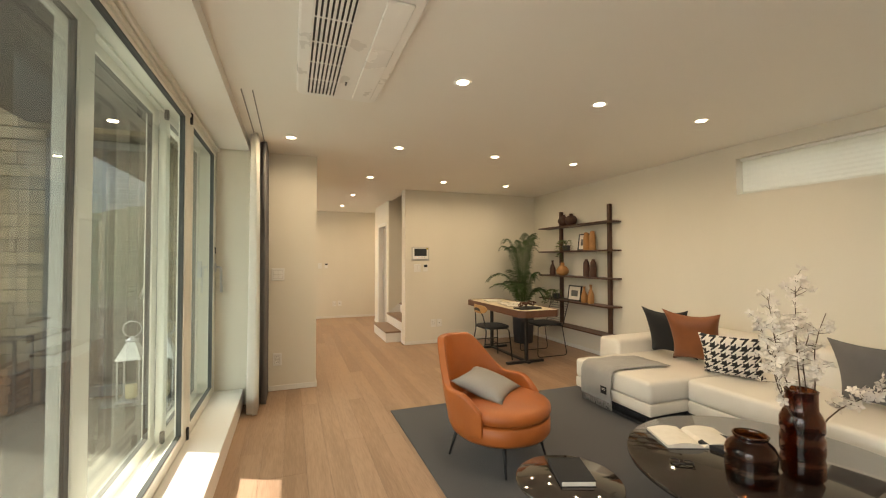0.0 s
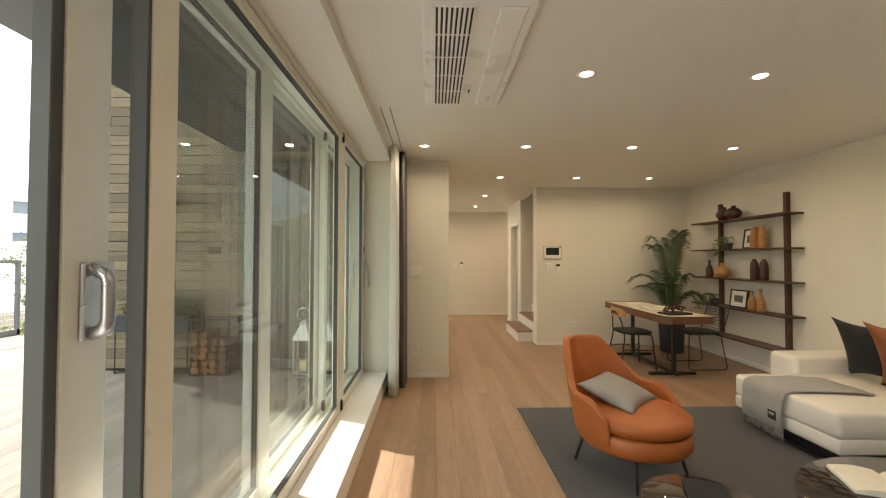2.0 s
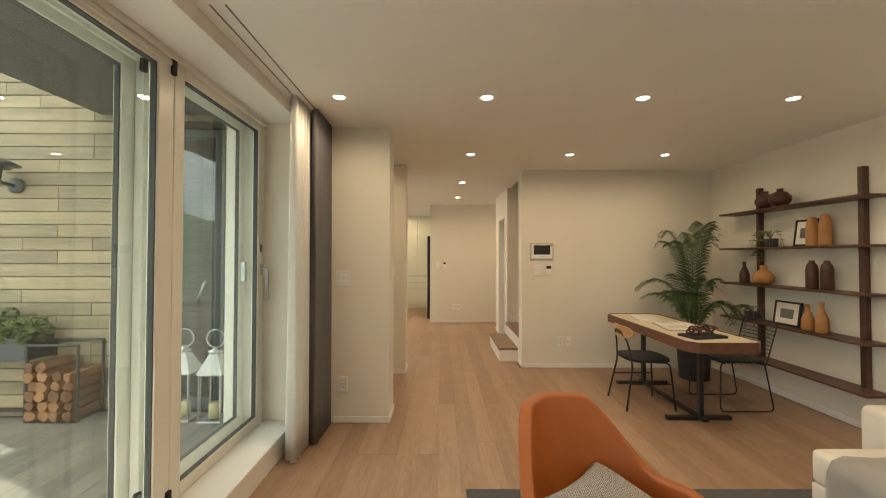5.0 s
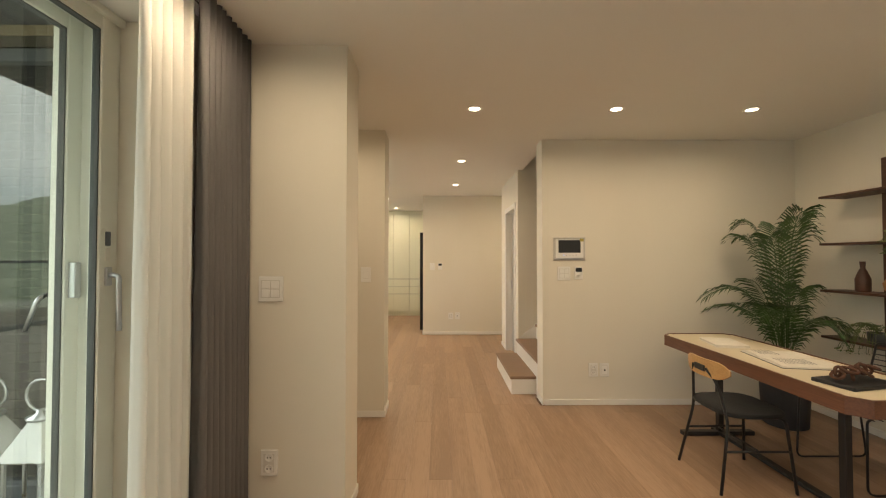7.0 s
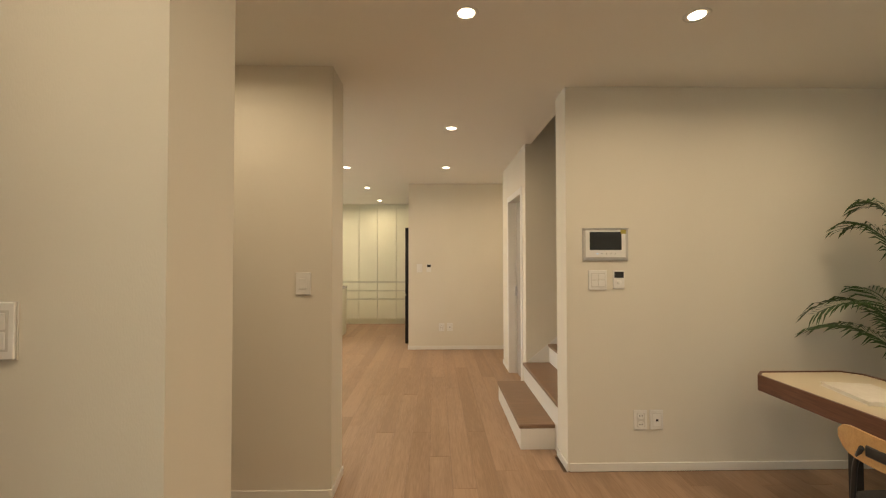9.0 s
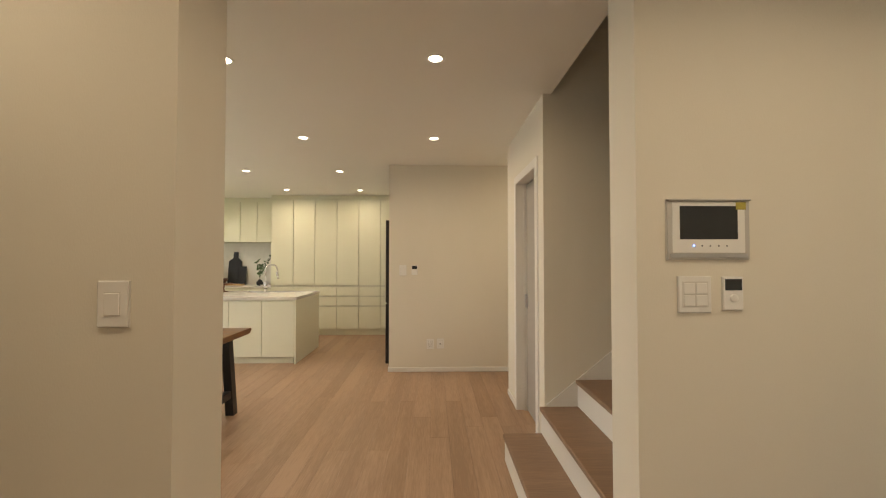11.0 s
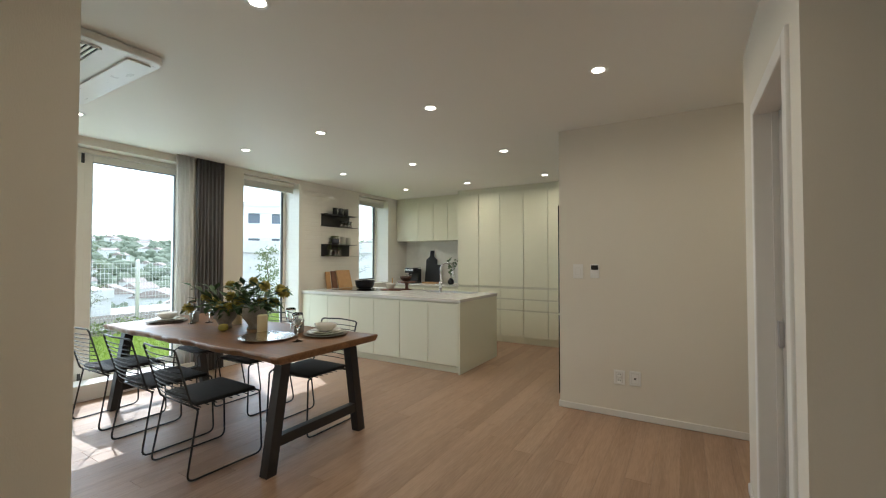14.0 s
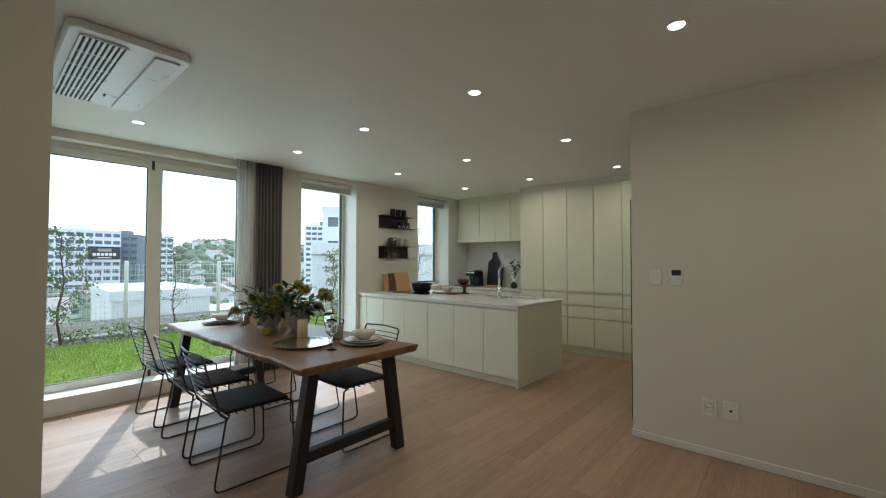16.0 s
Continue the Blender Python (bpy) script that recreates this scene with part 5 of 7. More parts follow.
def dining_table():
    t = thing("dining_table", "long brown oak slab table with uneven edges on black trestle legs", "table")
    x0, x1, y0, y1 = -2.87, -0.43, 8.06, 8.965
    r = random.Random(8)
    poly = []
    n = 44
    for i in range(n + 1):
        x = x0 + (x1 - x0) * i / n
        poly.append((x, y0 + 0.010 * math.sin(i * 0.55) + 0.005 * math.sin(i * 1.7 + 1) + r.uniform(-0.004, 0.004)))
    for i in range(n + 1):
        x = x1 - (x1 - x0) * i / n
        poly.append((x, y1 + 0.008 * math.sin(i * 0.6 + 2) + 0.004 * math.sin(i * 1.9) + r.uniform(-0.004, 0.004)))
    k = len(poly)
    b = Build()
    cy = (y0 + y1) / 2
    rings = []
    for z, ins in ((0.698, 0.030), (0.706, 0.016), (0.735, 0.0), (0.744, 0.003), (0.748, 0.010)):
        rings.append([b.bm.verts.new((min(max(x, x0 + ins * 0.3), x1 - ins * 0.3), y + (ins if y < cy else -ins), z)) for x, y in poly])
    for A, B in zip(rings, rings[1:]):
        for i in range(k):
            b.bm.faces.new((A[i], A[(i + 1) % k], B[(i + 1) % k], B[i]))
    b.bm.faces.new(rings[0][::-1])
    b.bm.faces.new(rings[-1])
    b.done("top", M_TABLE, t)
    for x in (-0.565, -2.72):
        b = Build()
        for s in (-1, 1):
            yb, yt = 8.50 + s * 0.405, 8.50 + s * 0.30
            b.add([(x - 0.035, yb - 0.035, 0), (x + 0.035, yb - 0.035, 0), (x + 0.035, yb + 0.035, 0), (x - 0.035, yb + 0.035, 0),
                   (x - 0.035, yt - 0.035, 0.698), (x + 0.035, yt - 0.035, 0.698), (x + 0.035, yt + 0.035, 0.698), (x - 0.035, yt + 0.035, 0.698)],
                  [(3, 2, 1, 0), (4, 5, 6, 7), (0, 1, 5, 4), (1, 2, 6, 5), (2, 3, 7, 6), (3, 0, 4, 7)])
        b.box(x - 0.028, 8.50 - 0.345, 0.16, x + 0.028, 8.50 + 0.345, 0.225, 0.003, 1)
        b.box(x - 0.04, 8.50 - 0.30, 0.685, x + 0.04, 8.50 + 0.30, 0.6975)
        b.done("trestle", M_DARKMETAL, t)


dining_table()
TZ = 0.748


def place_setting(x, y, z=TZ):
    pot_thing("charger_plate", "flat pale under-plate of a stacked table setting", "plate", [(0.09, 0), (0.10, 0.003), (0.165, 0.012), (0.168, 0.016), (0.10, 0.009), (0.0, 0.008)], x, y, z, M_STONEWARE, 36)
    pot_thing("plate", "cream dinner plate stacked on an under-plate", "plate", [(0.08, 0), (0.09, 0.003), (0.14, 0.016), (0.142, 0.02), (0.085, 0.010), (0.0, 0.009)], x, y, z + 0.0105, M_CERAM, 36)
    pot_thing("plate", "cream side plate stacked on a dinner plate", "plate", [(0.07, 0), (0.08, 0.003), (0.115, 0.014), (0.116, 0.018), (0.075, 0.010), (0.0, 0.009)], x, y, z + 0.022, M_CERAM, 36)
    pot_thing("bowl", "cream ceramic bowl on stacked plates", "bowl", [(0.035, 0), (0.05, 0.004), (0.078, 0.03), (0.086, 0.055), (0.082, 0.055), (0.07, 0.03), (0.0, 0.012)], x, y, z + 0.033, M_CERAM, 36)


place_setting(-0.76, 8.74)
place_setting(-2.52, 8.43)
pot_thing("serving_tray", "oval polished metal serving plate on the table", "tray", [(0.12, 0), (0.13, 0.004), (0.20, 0.012), (0.205, 0.017), (0.195, 0.015), (0.13, 0.008), (0.0, 0.007)], -1.03, 8.42, TZ, M_SILVER, 40)


def wine_glass(x, y):
    ob = Build().lathe([(0.034, 0), (0.034, 0.003), (0.006, 0.008), (0.004, 0.02), (0.004, 0.085), (0.012, 0.095), (0.034, 0.115), (0.042, 0.15), (0.038, 0.19), (0.034, 0.205), (0.032, 0.205), (0.036, 0.185), (0.039, 0.15), (0.031, 0.118), (0.008, 0.10), (0.0, 0.098)], 24).done("wine_glass", M_CLEAR, None, True)
    ob.matrix_world = Matrix.Translation((x, y, TZ))
    tagged(ob, "clear stemmed wine glass on the dining table", "glass")


for q in ((-0.735, 8.45), (-1.02, 8.62), (-2.22, 8.50), (-2.16, 8.62)):
    wine_glass(*q)
pot_thing("cup", "grey stoneware tumbler on the dining table", "cup", [(0.032, 0), (0.036, 0.003), (0.042, 0.10), (0.039, 0.10), (0.03, 0.012), (0.0, 0.01)], -1.02, 8.70, TZ, M_STONEWARE)
pot_thing("cup", "grey stoneware tumbler on the dining table", "cup", [(0.032, 0), (0.036, 0.003), (0.042, 0.10), (0.039, 0.10), (0.03, 0.012), (0.0, 0.01)], -2.30, 8.56, TZ, M_STONEWARE)
pot_thing("candle", "thick cream pillar candle on the table", "candle", [(0.038, 0), (0.04, 0.003), (0.04, 0.135), (0.036, 0.14), (0.0, 0.132)], -1.29, 8.56, TZ, M_CANDLE)
pot_thing("candle", "thick cream pillar candle on the table", "candle", [(0.038, 0), (0.04, 0.003), (0.04, 0.11), (0.036, 0.115), (0.0, 0.108)], -1.85, 8.70, TZ, M_CANDLE)
VS = [(0.05, 0), (0.065, 0.004), (0.052, 0.03), (0.068, 0.06), (0.098, 0.10), (0.10, 0.17), (0.085, 0.20), (0.088, 0.21), (0.08, 0.21), (0.09, 0.17), (0.0, 0.12)]
pot_thing("planter", "grey stone footed planter with flowers", "vase", VS, -1.49, 8.63, TZ, M_STONEWARE)
pot_thing("planter", "grey stone footed planter with flowers", "vase", [(a * 0.9, b_ * 0.9) for a, b_ in VS], -1.74, 8.52, TZ, M_STONEWARE)


def bouquet(x, y, z, n, seed, spread=0.24):
    t = thing("bouquet", "yellow pincushion flowers with long dark green leaves", "flowers", Matrix.Translation((x, y, z)))
    r = random.Random(seed)
    lv, st, fl = Build(), Build(), Build()
    for k in range(n):
        a = r.uniform(0, 6.283)
        R, h = spread * r.uniform(0.25, 1.1), r.uniform(0.0, 0.22)
        tip = Vector((R * math.cos(a), R * math.sin(a), h - 0.35 * max(0, R - 0.16)))
        base = Vector((0.03 * math.cos(a), 0.03 * math.sin(a), -0.04))
        mid = base.lerp(tip, 0.5) + Vector((0, 0, 0.05))
        st.tube([base, mid, tip], 0.0025, 4)
        d = (tip - mid).normalized()
        sd = d.cross(Vector((0, 0, 1))).normalized()
        for j in range(6):
            q = base.lerp(mid, j / 3) if j < 3 else mid.lerp(tip, (j - 2) / 3)
            s = 1 if j % 2 else -1
            e = q + (d * 0.6 + sd * s * 0.8 + Vector((0, 0, r.uniform(-0.5, 0.5)))).normalized() * r.uniform(0.09, 0.15)
            m_ = q.lerp(e, 0.5) + Vector((0, 0, 0.008))
            wv = (e - q).cross(Vector((0, 0, 1))).normalized() * 0.024
            lv.add([q, m_ + wv, e, m_ - wv], [(0, 1, 2, 3)])
        if k % 3 == 0:
            for i in range(150):
                v = Vector((r.gauss(0, 1), r.gauss(0, 1), r.gauss(0.4, 1))).normalized()
                fl.tube([tip + v * 0.008, tip + v * r.uniform(0.038, 0.05)], 0.0032, 3)
    st.done("stem", M_LEAF3, t)
    tagged(lv.done("leaves", M_LEAF3, t, fix=False), kind="stuff")
    tagged(fl.done("blossom", M_YELLOW, t), kind="stuff")


bouquet(-1.49, 8.63, TZ + 0.20, 22, 21)
bouquet(-1.74, 8.52, TZ + 0.18, 22, 22, 0.25)
tb = [(0.026, 0), (0.03, 0.003), (0.03, 0.05), (0.027, 0.05), (0.0, 0.04)]
pot_thing("flower_head", "single yellow flower head lying by the planter", "flowers", [(0.01, 0), (0.034, 0.012), (0.04, 0.032), (0.03, 0.055), (0.0, 0.062)], -1.60, 8.42, TZ, M_YELLOW, 16)

# ---- kitchen ----


def cabinet_run():
    YF = 12.62
    for i, (x0, x1) in enumerate(((-1.71, -1.31), (-1.308, -0.925), (-0.923, -0.53), (-0.528, -0.14), (-0.138, 0.25), (0.252, 0.64), (0.642, 1.03), (1.032, 1.398))):
        c = thing("tall_cabinet", "tall ivory handleless kitchen cabinet with drawers below", "cabinet", group="tall kitchen cabinets")
        Build().box(x0, YF + 0.022, 0.106, x1, 13.295, 2.44).done("body", M_GAPSHADE, c)
        Build().box(x0, YF + 0.05, 0.0, x1, 13.2, 0.105).done("plinth", M_CAB, c)
        Build().box(x0 + 0.0035, YF, 0.90, x1 - 0.0035, YF + 0.02, 2.435, 0.002, 1).done("door", M_CAB, c)
        for z0, z1 in ((0.71, 0.862), (0.535, 0.688), (0.112, 0.510)):
            Build().box(x0 + 0.0035, YF, z0, x1 - 0.0035, YF + 0.02, z1, 0.002, 1).done("drawer_front", M_CAB, c)
    for x0, x1 in ((-3.275, -2.762), (-2.76, -2.416), (-2.414, -2.102), (-2.10, -1.713)):
        c = thing("wall_cabinet", "ivory handleless wall cabinet over the counter", "cabinet", group="kitchen wall cabinets")
        Build().box(x0, 12.972, 1.69, x1, 13.295, 2.44).done("body", M_GAPSHADE, c)
        Build().box(x0 + 0.0035, 12.95, 1.685, x1 - 0.0035, 12.97, 2.435, 0.002, 1).done("door", M_CAB, c)
        c = thing("base_cabinet", "ivory handleless base cabinet under the counter", "cabinet", group="kitchen base cabinets")
        Build().box(x0, YF + 0.022, 0.10, x1, 13.295, 0.848).done("body", M_GAPSHADE, c)
        Build().box(x0 + 0.0035, YF, 0.11, x1 - 0.0035, YF + 0.02, 0.82, 0.002, 1).done("door", M_CAB, c)
    tagged(Build().box(-3.275, YF - 0.005, 0.85, -1.713, 13.297, 0.87, 0.003, 1).done("back_counter", M_STONE), "white stone counter along the kitchen wall", "counter")
    b = Build().box(-3.275, 12.96, 2.441, -1.712, 13.297, 2.519).box(-1.711, YF + 0.012, 2.441, 1.398, 13.297, 2.518)
    structure(b.done("trim_cabinet_filler", M_CAB), "ivory filler strip between cabinets and ceiling", "trim")
    structure(Build().box(-3.275, 13.285, 0.871, -1.713, 13.299, 1.684).done("trim_backsplash", M_STONE), "plain white backsplash panel", "backsplash")


cabinet_run()


def island():
    x0, x1, y0, y1 = -3.275, -0.585, 10.63, 11.70
    t = thing("kitchen_island", "ivory handleless kitchen island with a thin white stone top", "kitchen island")
    Build().box(x0, y0 + 0.022, 0.075, x1 - 0.022, y1 - 0.01, 0.832).done("body", M_GAPSHADE, t)
    Build().box(x0, y0 + 0.05, 0, x1 - 0.05, y1 - 0.05, 0.074).done("plinth", M_CAB, t)
    xs = [x0, -3.10, -2.735, -2.312, -1.881, -1.457, -1.03, x1 - 0.022]
    for a, b_ in zip(xs, xs[1:]):
        Build().box(a + 0.003, y0, 0.09, b_ - 0.003, y0 + 0.02, 0.815, 0.002, 1).done("panel", M_CAB, t)
    Build().box(x1 - 0.021, y0 - 0.002, 0.0, x1, y1 - 0.008, 0.832, 0.002, 1).done("end_panel", M_CAB, t)
    sx0, sx1, sy0, sy1 = -1.62, -0.80, 11.39, 11.62
    b = Build()
    for q in ((x0, y0 - 0.008, sx0, y1), (sx1, y0 - 0.008, x1 + 0.008, y1), (sx0, y0 - 0.008, sx1, sy0), (sx0, sy1, sx1, y1)):
        b.box(q[0], q[1], 0.833, q[2], q[3], 0.870)
    b.done("worktop", M_STONE, t)
    b = Build()
    b.add([(sx0, sy0, 0.868), (sx1, sy0, 0.868), (sx1, sy1, 0.868), (sx0, sy1, 0.868), (sx0 + 0.01, sy0 + 0.01, 0.66), (sx1 - 0.01, sy0 + 0.01, 0.66), (sx1 - 0.01, sy1 - 0.01, 0.66), (sx0 + 0.01, sy1 - 0.01, 0.66)],
          [(0, 1, 5, 4), (1, 2, 6, 5), (2, 3, 7, 6), (3, 0, 4, 7), (4, 5, 6, 7)])
    b.done("sink_bowl", M_STEEL, t)
    f = thing("faucet", "tall chrome gooseneck kitchen tap with a pull-out spray", "faucet", Matrix.Translation((-1.27, 11.33, 0.870)))
    b = Build().lathe([(0.028, 0), (0.028, 0.01), (0.022, 0.014), (0.022, 0.06)], 20)
    b.tube(rounded([(0, 0, 0.05), (0, 0, 0.40), (0.10, 0.14, 0.42), (0.12, 0.17, 0.24)], 0.11, 10), 0.013, 12)
    b.tube([(0.108, 0.152, 0.30), (0.122, 0.172, 0.20)], 0.018, 12)
    b.tube([(-0.02, 0, 0.10), (-0.075, -0.02, 0.12)], 0.007, 8)
    b.tube([(0, 0, 0.05), (0, 0, 0.16)], 0.019, 12)
    b.done("spout", M_CHROME, f, True)
    return t


island()
IZ = 0.870
tagged(Build().box(-3.02, 10.98, IZ, -2.30, 11.50, IZ + 0.006, 0.003, 1).done("induction_hob", pmat("hob_glass", (0.012, 0.012, 0.014), rough=0.06, bump=0)), "flat black glass induction hob on the island", "hob")
p = thing("cooking_pot", "black cast iron pot with two side handles on the hob", "pot", Matrix.Translation((-2.66, 11.33, IZ + 0.006)))
Build().lathe([(0.09, 0), (0.125, 0.015), (0.145, 0.07), (0.148, 0.125), (0.152, 0.13), (0.142, 0.13), (0.135, 0.03), (0, 0.02)], 32).done("body", M_DARKMETAL, p, True)
for s in (-1, 1):
    Build().tube(rounded([(s * 0.14, -0.04, 0.11), (s * 0.185, -0.035, 0.115), (s * 0.185, 0.035, 0.115), (s * 0.14, 0.04, 0.11)], 0.02), 0.008, 6).done("handle", M_DARKMETAL, p)
tagged(Build().box(-0.16, -0.115, 0, 0.16, 0.115, 0.022, 0.008, 2).done("serving_board", M_DESKWOOD), "brown wooden serving board on the island", "board").matrix_world = pose(-2.13, 11.36, IZ, 0, 0, 15)
pot_thing("bowl", "white footed bowl on the serving board", "bowl", [(0.035, 0), (0.04, 0.01), (0.075, 0.055), (0.082, 0.085), (0.078, 0.085), (0.065, 0.045), (0.0, 0.02)], -2.17, 11.36, IZ + 0.022, M_CERAM)
pot_thing("pestle", "small wooden pestle standing in a bowl", "pestle", [(0.012, 0.02), (0.014, 0.05), (0.008, 0.10), (0.012, 0.15), (0.0, 0.158)], -2.15, 11.37, IZ + 0.025, M_LIGHTWOOD, 12)
pot_thing("cake_stand", "brown wooden cake stand on the island", "stand", [(0.07, 0), (0.075, 0.006), (0.03, 0.02), (0.022, 0.05), (0.03, 0.10), (0.14, 0.115), (0.145, 0.128), (0.0, 0.126)], -1.99, 11.52, IZ, pmat("red_wood", (0.17, 0.06, 0.03), (0.10, 0.035, 0.018), rough=0.4), 32)
pot_thing("bowl", "brown wooden bowl on a cake stand", "bowl", [(0.04, 0), (0.05, 0.004), (0.085, 0.05), (0.09, 0.075), (0.086, 0.075), (0.07, 0.035), (0.0, 0.015)], -2.01, 11.52, IZ + 0.1285, M_BROWN)


def leaning_board(name, label, x, y, z, w, h, mat, tilt=-14, turn=0, neck=False):
    M = pose(x, y, z, tilt, 0, turn)
    b = Build()
    if neck:
        b.prism([(-w / 2, 0), (w / 2, 0), (w / 2, h * 0.72), (w * 0.18, h * 0.82), (w * 0.18, h), (-w * 0.18, h), (-w * 0.18, h * 0.82), (-w / 2, h * 0.72)], -0.009, 0.009, 0.005, m=Matrix.Rotation(radians(90), 4, "X"))
    else:
        b.box(-w / 2, -0.01, 0, w / 2, 0.01, h, 0.006, 2)
    ob = b.done(name, mat)
    ob.matrix_world = M
    return tagged(ob, label, "board")


leaning_board("chopping_board", "light wooden chopping board leaning on the tiles", -3.15, 11.42, IZ, 0.26, 0.30, M_LIGHTWOOD, -20, 78)
leaning_board("chopping_board", "narrow wooden chopping board leaning on the tiles", -3.17, 11.20, IZ, 0.10, 0.28, M_DESKWOOD, -12, 84)
leaning_board("chopping_board", "narrow pale wooden board leaning on the tiles", -3.18, 11.08, IZ, 0.09, 0.27, M_LIGHTWOOD, -10, 86)
leaning_board("chopping_board", "black paddle chopping board leaning on the backsplash", -2.63, 13.18, IZ, 0.25, 0.64, M_BLACK, -8, 0, True)
leaning_board("chopping_board", "small black chopping board leaning on the backsplash", -2.47, 13.14, IZ, 0.16, 0.36, M_BLACK, -9, 0)
tagged(Build().box(-2.72, 13.02, IZ, -2.38, 13.10, IZ + 0.03, 0.006, 2).done("wood_rest", M_LIGHTWOOD), "pale wooden block in front of the boards", "board")
c = thing("coffee_machine", "compact black espresso machine on the counter", "coffee machine", Matrix.Translation((-2.92, 13.0, IZ)))
Build().box(-0.11, -0.12, 0, 0.11, 0.15, 0.03, 0.008, 2).box(-0.11, 0.02, 0.03, 0.11, 0.15, 0.28, 0.015, 3).box(-0.11, -0.12, 0.20, 0.11, 0.03, 0.29, 0.015, 3).done("body", M_DARKMETAL, c)
Build().lathe([(0.03, 0.155), (0.032, 0.16), (0.032, 0.195)], 20, (0, -0.06, 0)).tube([(0, -0.06, 0.17), (0, -0.20, 0.165)], 0.011, 8).done("portafilter", M_CHROME, c)
Build().box(-0.10, -0.123, 0.245, 0.10, -0.118, 0.27).box(-0.10, -0.115, 0.291, 0.10, 0.13, 0.30).done("trim", M_CHROME, c)
pot_thing("vase", "small black round vase with a leafy twig", "vase", [(0.03, 0), (0.055, 0.02), (0.06, 0.06), (0.03, 0.10), (0.02, 0.115), (0.015, 0.115), (0.0, 0.09)], -2.06, 13.0, IZ, M_BLACK)
t = thing("leafy_twig", "thin twig with round green leaves in a vase", "plant", Matrix.Translation((-2.06, 13.0, IZ + 0.10)))
st, lv = Build(), Build()
r = random.Random(9)
for a, h in ((0.3, 0.42), (2.2, 0.35), (-1.2, 0.28)):
    pts = [Vector((0.16 * math.cos(a) * (i / 6) ** 1.5, 0.10 * math.sin(a) * (i / 6) ** 1.5, h * i / 6)) for i in range(7)]
    st.tube(pts, 0.002, 4)
    for i in range(2, 7):
        for _ in range(4):
            q = pts[i] + Vector((r.gauss(0, 0.025), r.gauss(0, 0.02), r.gauss(0, 0.025)))
            u = Vector((r.uniform(-1, 1), r.uniform(-1, 1), r.uniform(-1, 1))).normalized() * 0.022
            v = u.orthogonal().normalized() * 0.02
            lv.add([q + u, q + u * 0.3 + v, q - u * 0.6 + v * 0.8, q - u, q - u * 0.6 - v * 0.8, q + u * 0.3 - v], [(0, 1, 2, 3, 4, 5)])
st.done("stem", M_BARK, t)
tagged(lv.done("leaves", M_LEAF3, t, fix=False), kind="stuff")


def rack_shelf():
    SXK = KX
    s = thing("kitchen_shelf", "pair of black metal wall shelves holding cups and glasses", "shelf")
    b = Build()
    for z in (1.86, 1.38):
        b.box(SXK + 0.001, 11.0, z, SXK + 0.008, 11.62, z + 0.19)
        b.box(SXK + 0.001, 11.0, z + 0.185, SXK + 0.16, 11.62, z + 0.191)
        b.box(SXK + 0.001, 11.0, z, SXK + 0.008, 11.62, z + 0.006)
    b.done("back_plate", M_DARKMETAL, s)
    b = Build()
    for z in (2.052, 1.86, 1.572, 1.385):
        for k in range(4):
            b.tube([(SXK + 0.02 + 0.04 * k, 10.98, z), (SXK + 0.02 + 0.04 * k, 11.68, z)], 0.003, 4)
        for y in (10.98, 11.33, 11.68):
            b.tube([(SXK + 0.0, y, z), (SXK + 0.15, y, z)], 0.003, 4)
    b.done("wires", M_DARKMETAL, s)


rack_shelf()
CUP = [(0.036, 0), (0.04, 0.003), (0.042, 0.11), (0.039, 0.11), (0.036, 0.01), (0.0, 0.008)]
for k in range(3):
    pot_thing("mug", "tall matte black mug on the kitchen shelf", "mug", CUP, KX + 0.08, 11.22 + 0.12 * k, 2.055, M_BLACK)
for k in range(3):
    g_ = pot_thing("tumbler", "clear glass tumbler on the kitchen shelf", "glass", [(0.03, 0), (0.033, 0.002), (0.036, 0.10), (0.034, 0.10), (0.031, 0.008), (0.0, 0.006)], KX + 0.09, 11.36 + 0.09 * k, 1.866, M_CLEAR)
    pot_thing("tumbler", "clear glass tumbler on the kitchen shelf", "glass", [(0.03, 0), (0.033, 0.002), (0.036, 0.09), (0.034, 0.09), (0.031, 0.008), (0.0, 0.006)], KX + 0.09, 11.12 + 0.09 * k, 1.391, M_CLEAR)
pot_thing("canister", "cream lidded canister on the kitchen shelf", "jar", [(0.04, 0), (0.045, 0.003), (0.045, 0.11), (0.047, 0.112), (0.047, 0.125), (0.0, 0.13)], KX + 0.08, 11.40, 1.578, M_CERAM)
pot_thing("canister", "cream lidded canister on the kitchen shelf", "jar", [(0.04, 0), (0.045, 0.003), (0.045, 0.10), (0.047, 0.102), (0.047, 0.115), (0.0, 0.12)], KX + 0.08, 11.52, 1.578, M_CERAM)
fern(KX + 0.09, 11.22, 1.578, 18, 0.13, "trailing green plant on the kitchen shelf", 14, 0.25)

fr = thing("refrigerator", "tall black two-door refrigerator in a niche", "refrigerator")
Build().box(0.665, 10.43, 0.03, 1.36, 11.32, 1.86, 0.006, 1).done("body", M_DARKMETAL, fr)
for z0, z1 in ((0.05, 0.80), (0.815, 1.86)):
    Build().box(0.605, 10.425, z0, 0.66, 11.325, z1, 0.006, 2).done("door", pmat("black_gloss", (0.012, 0.013, 0.016), rough=0.22, bump=0), fr)

# ---- wall fittings ----


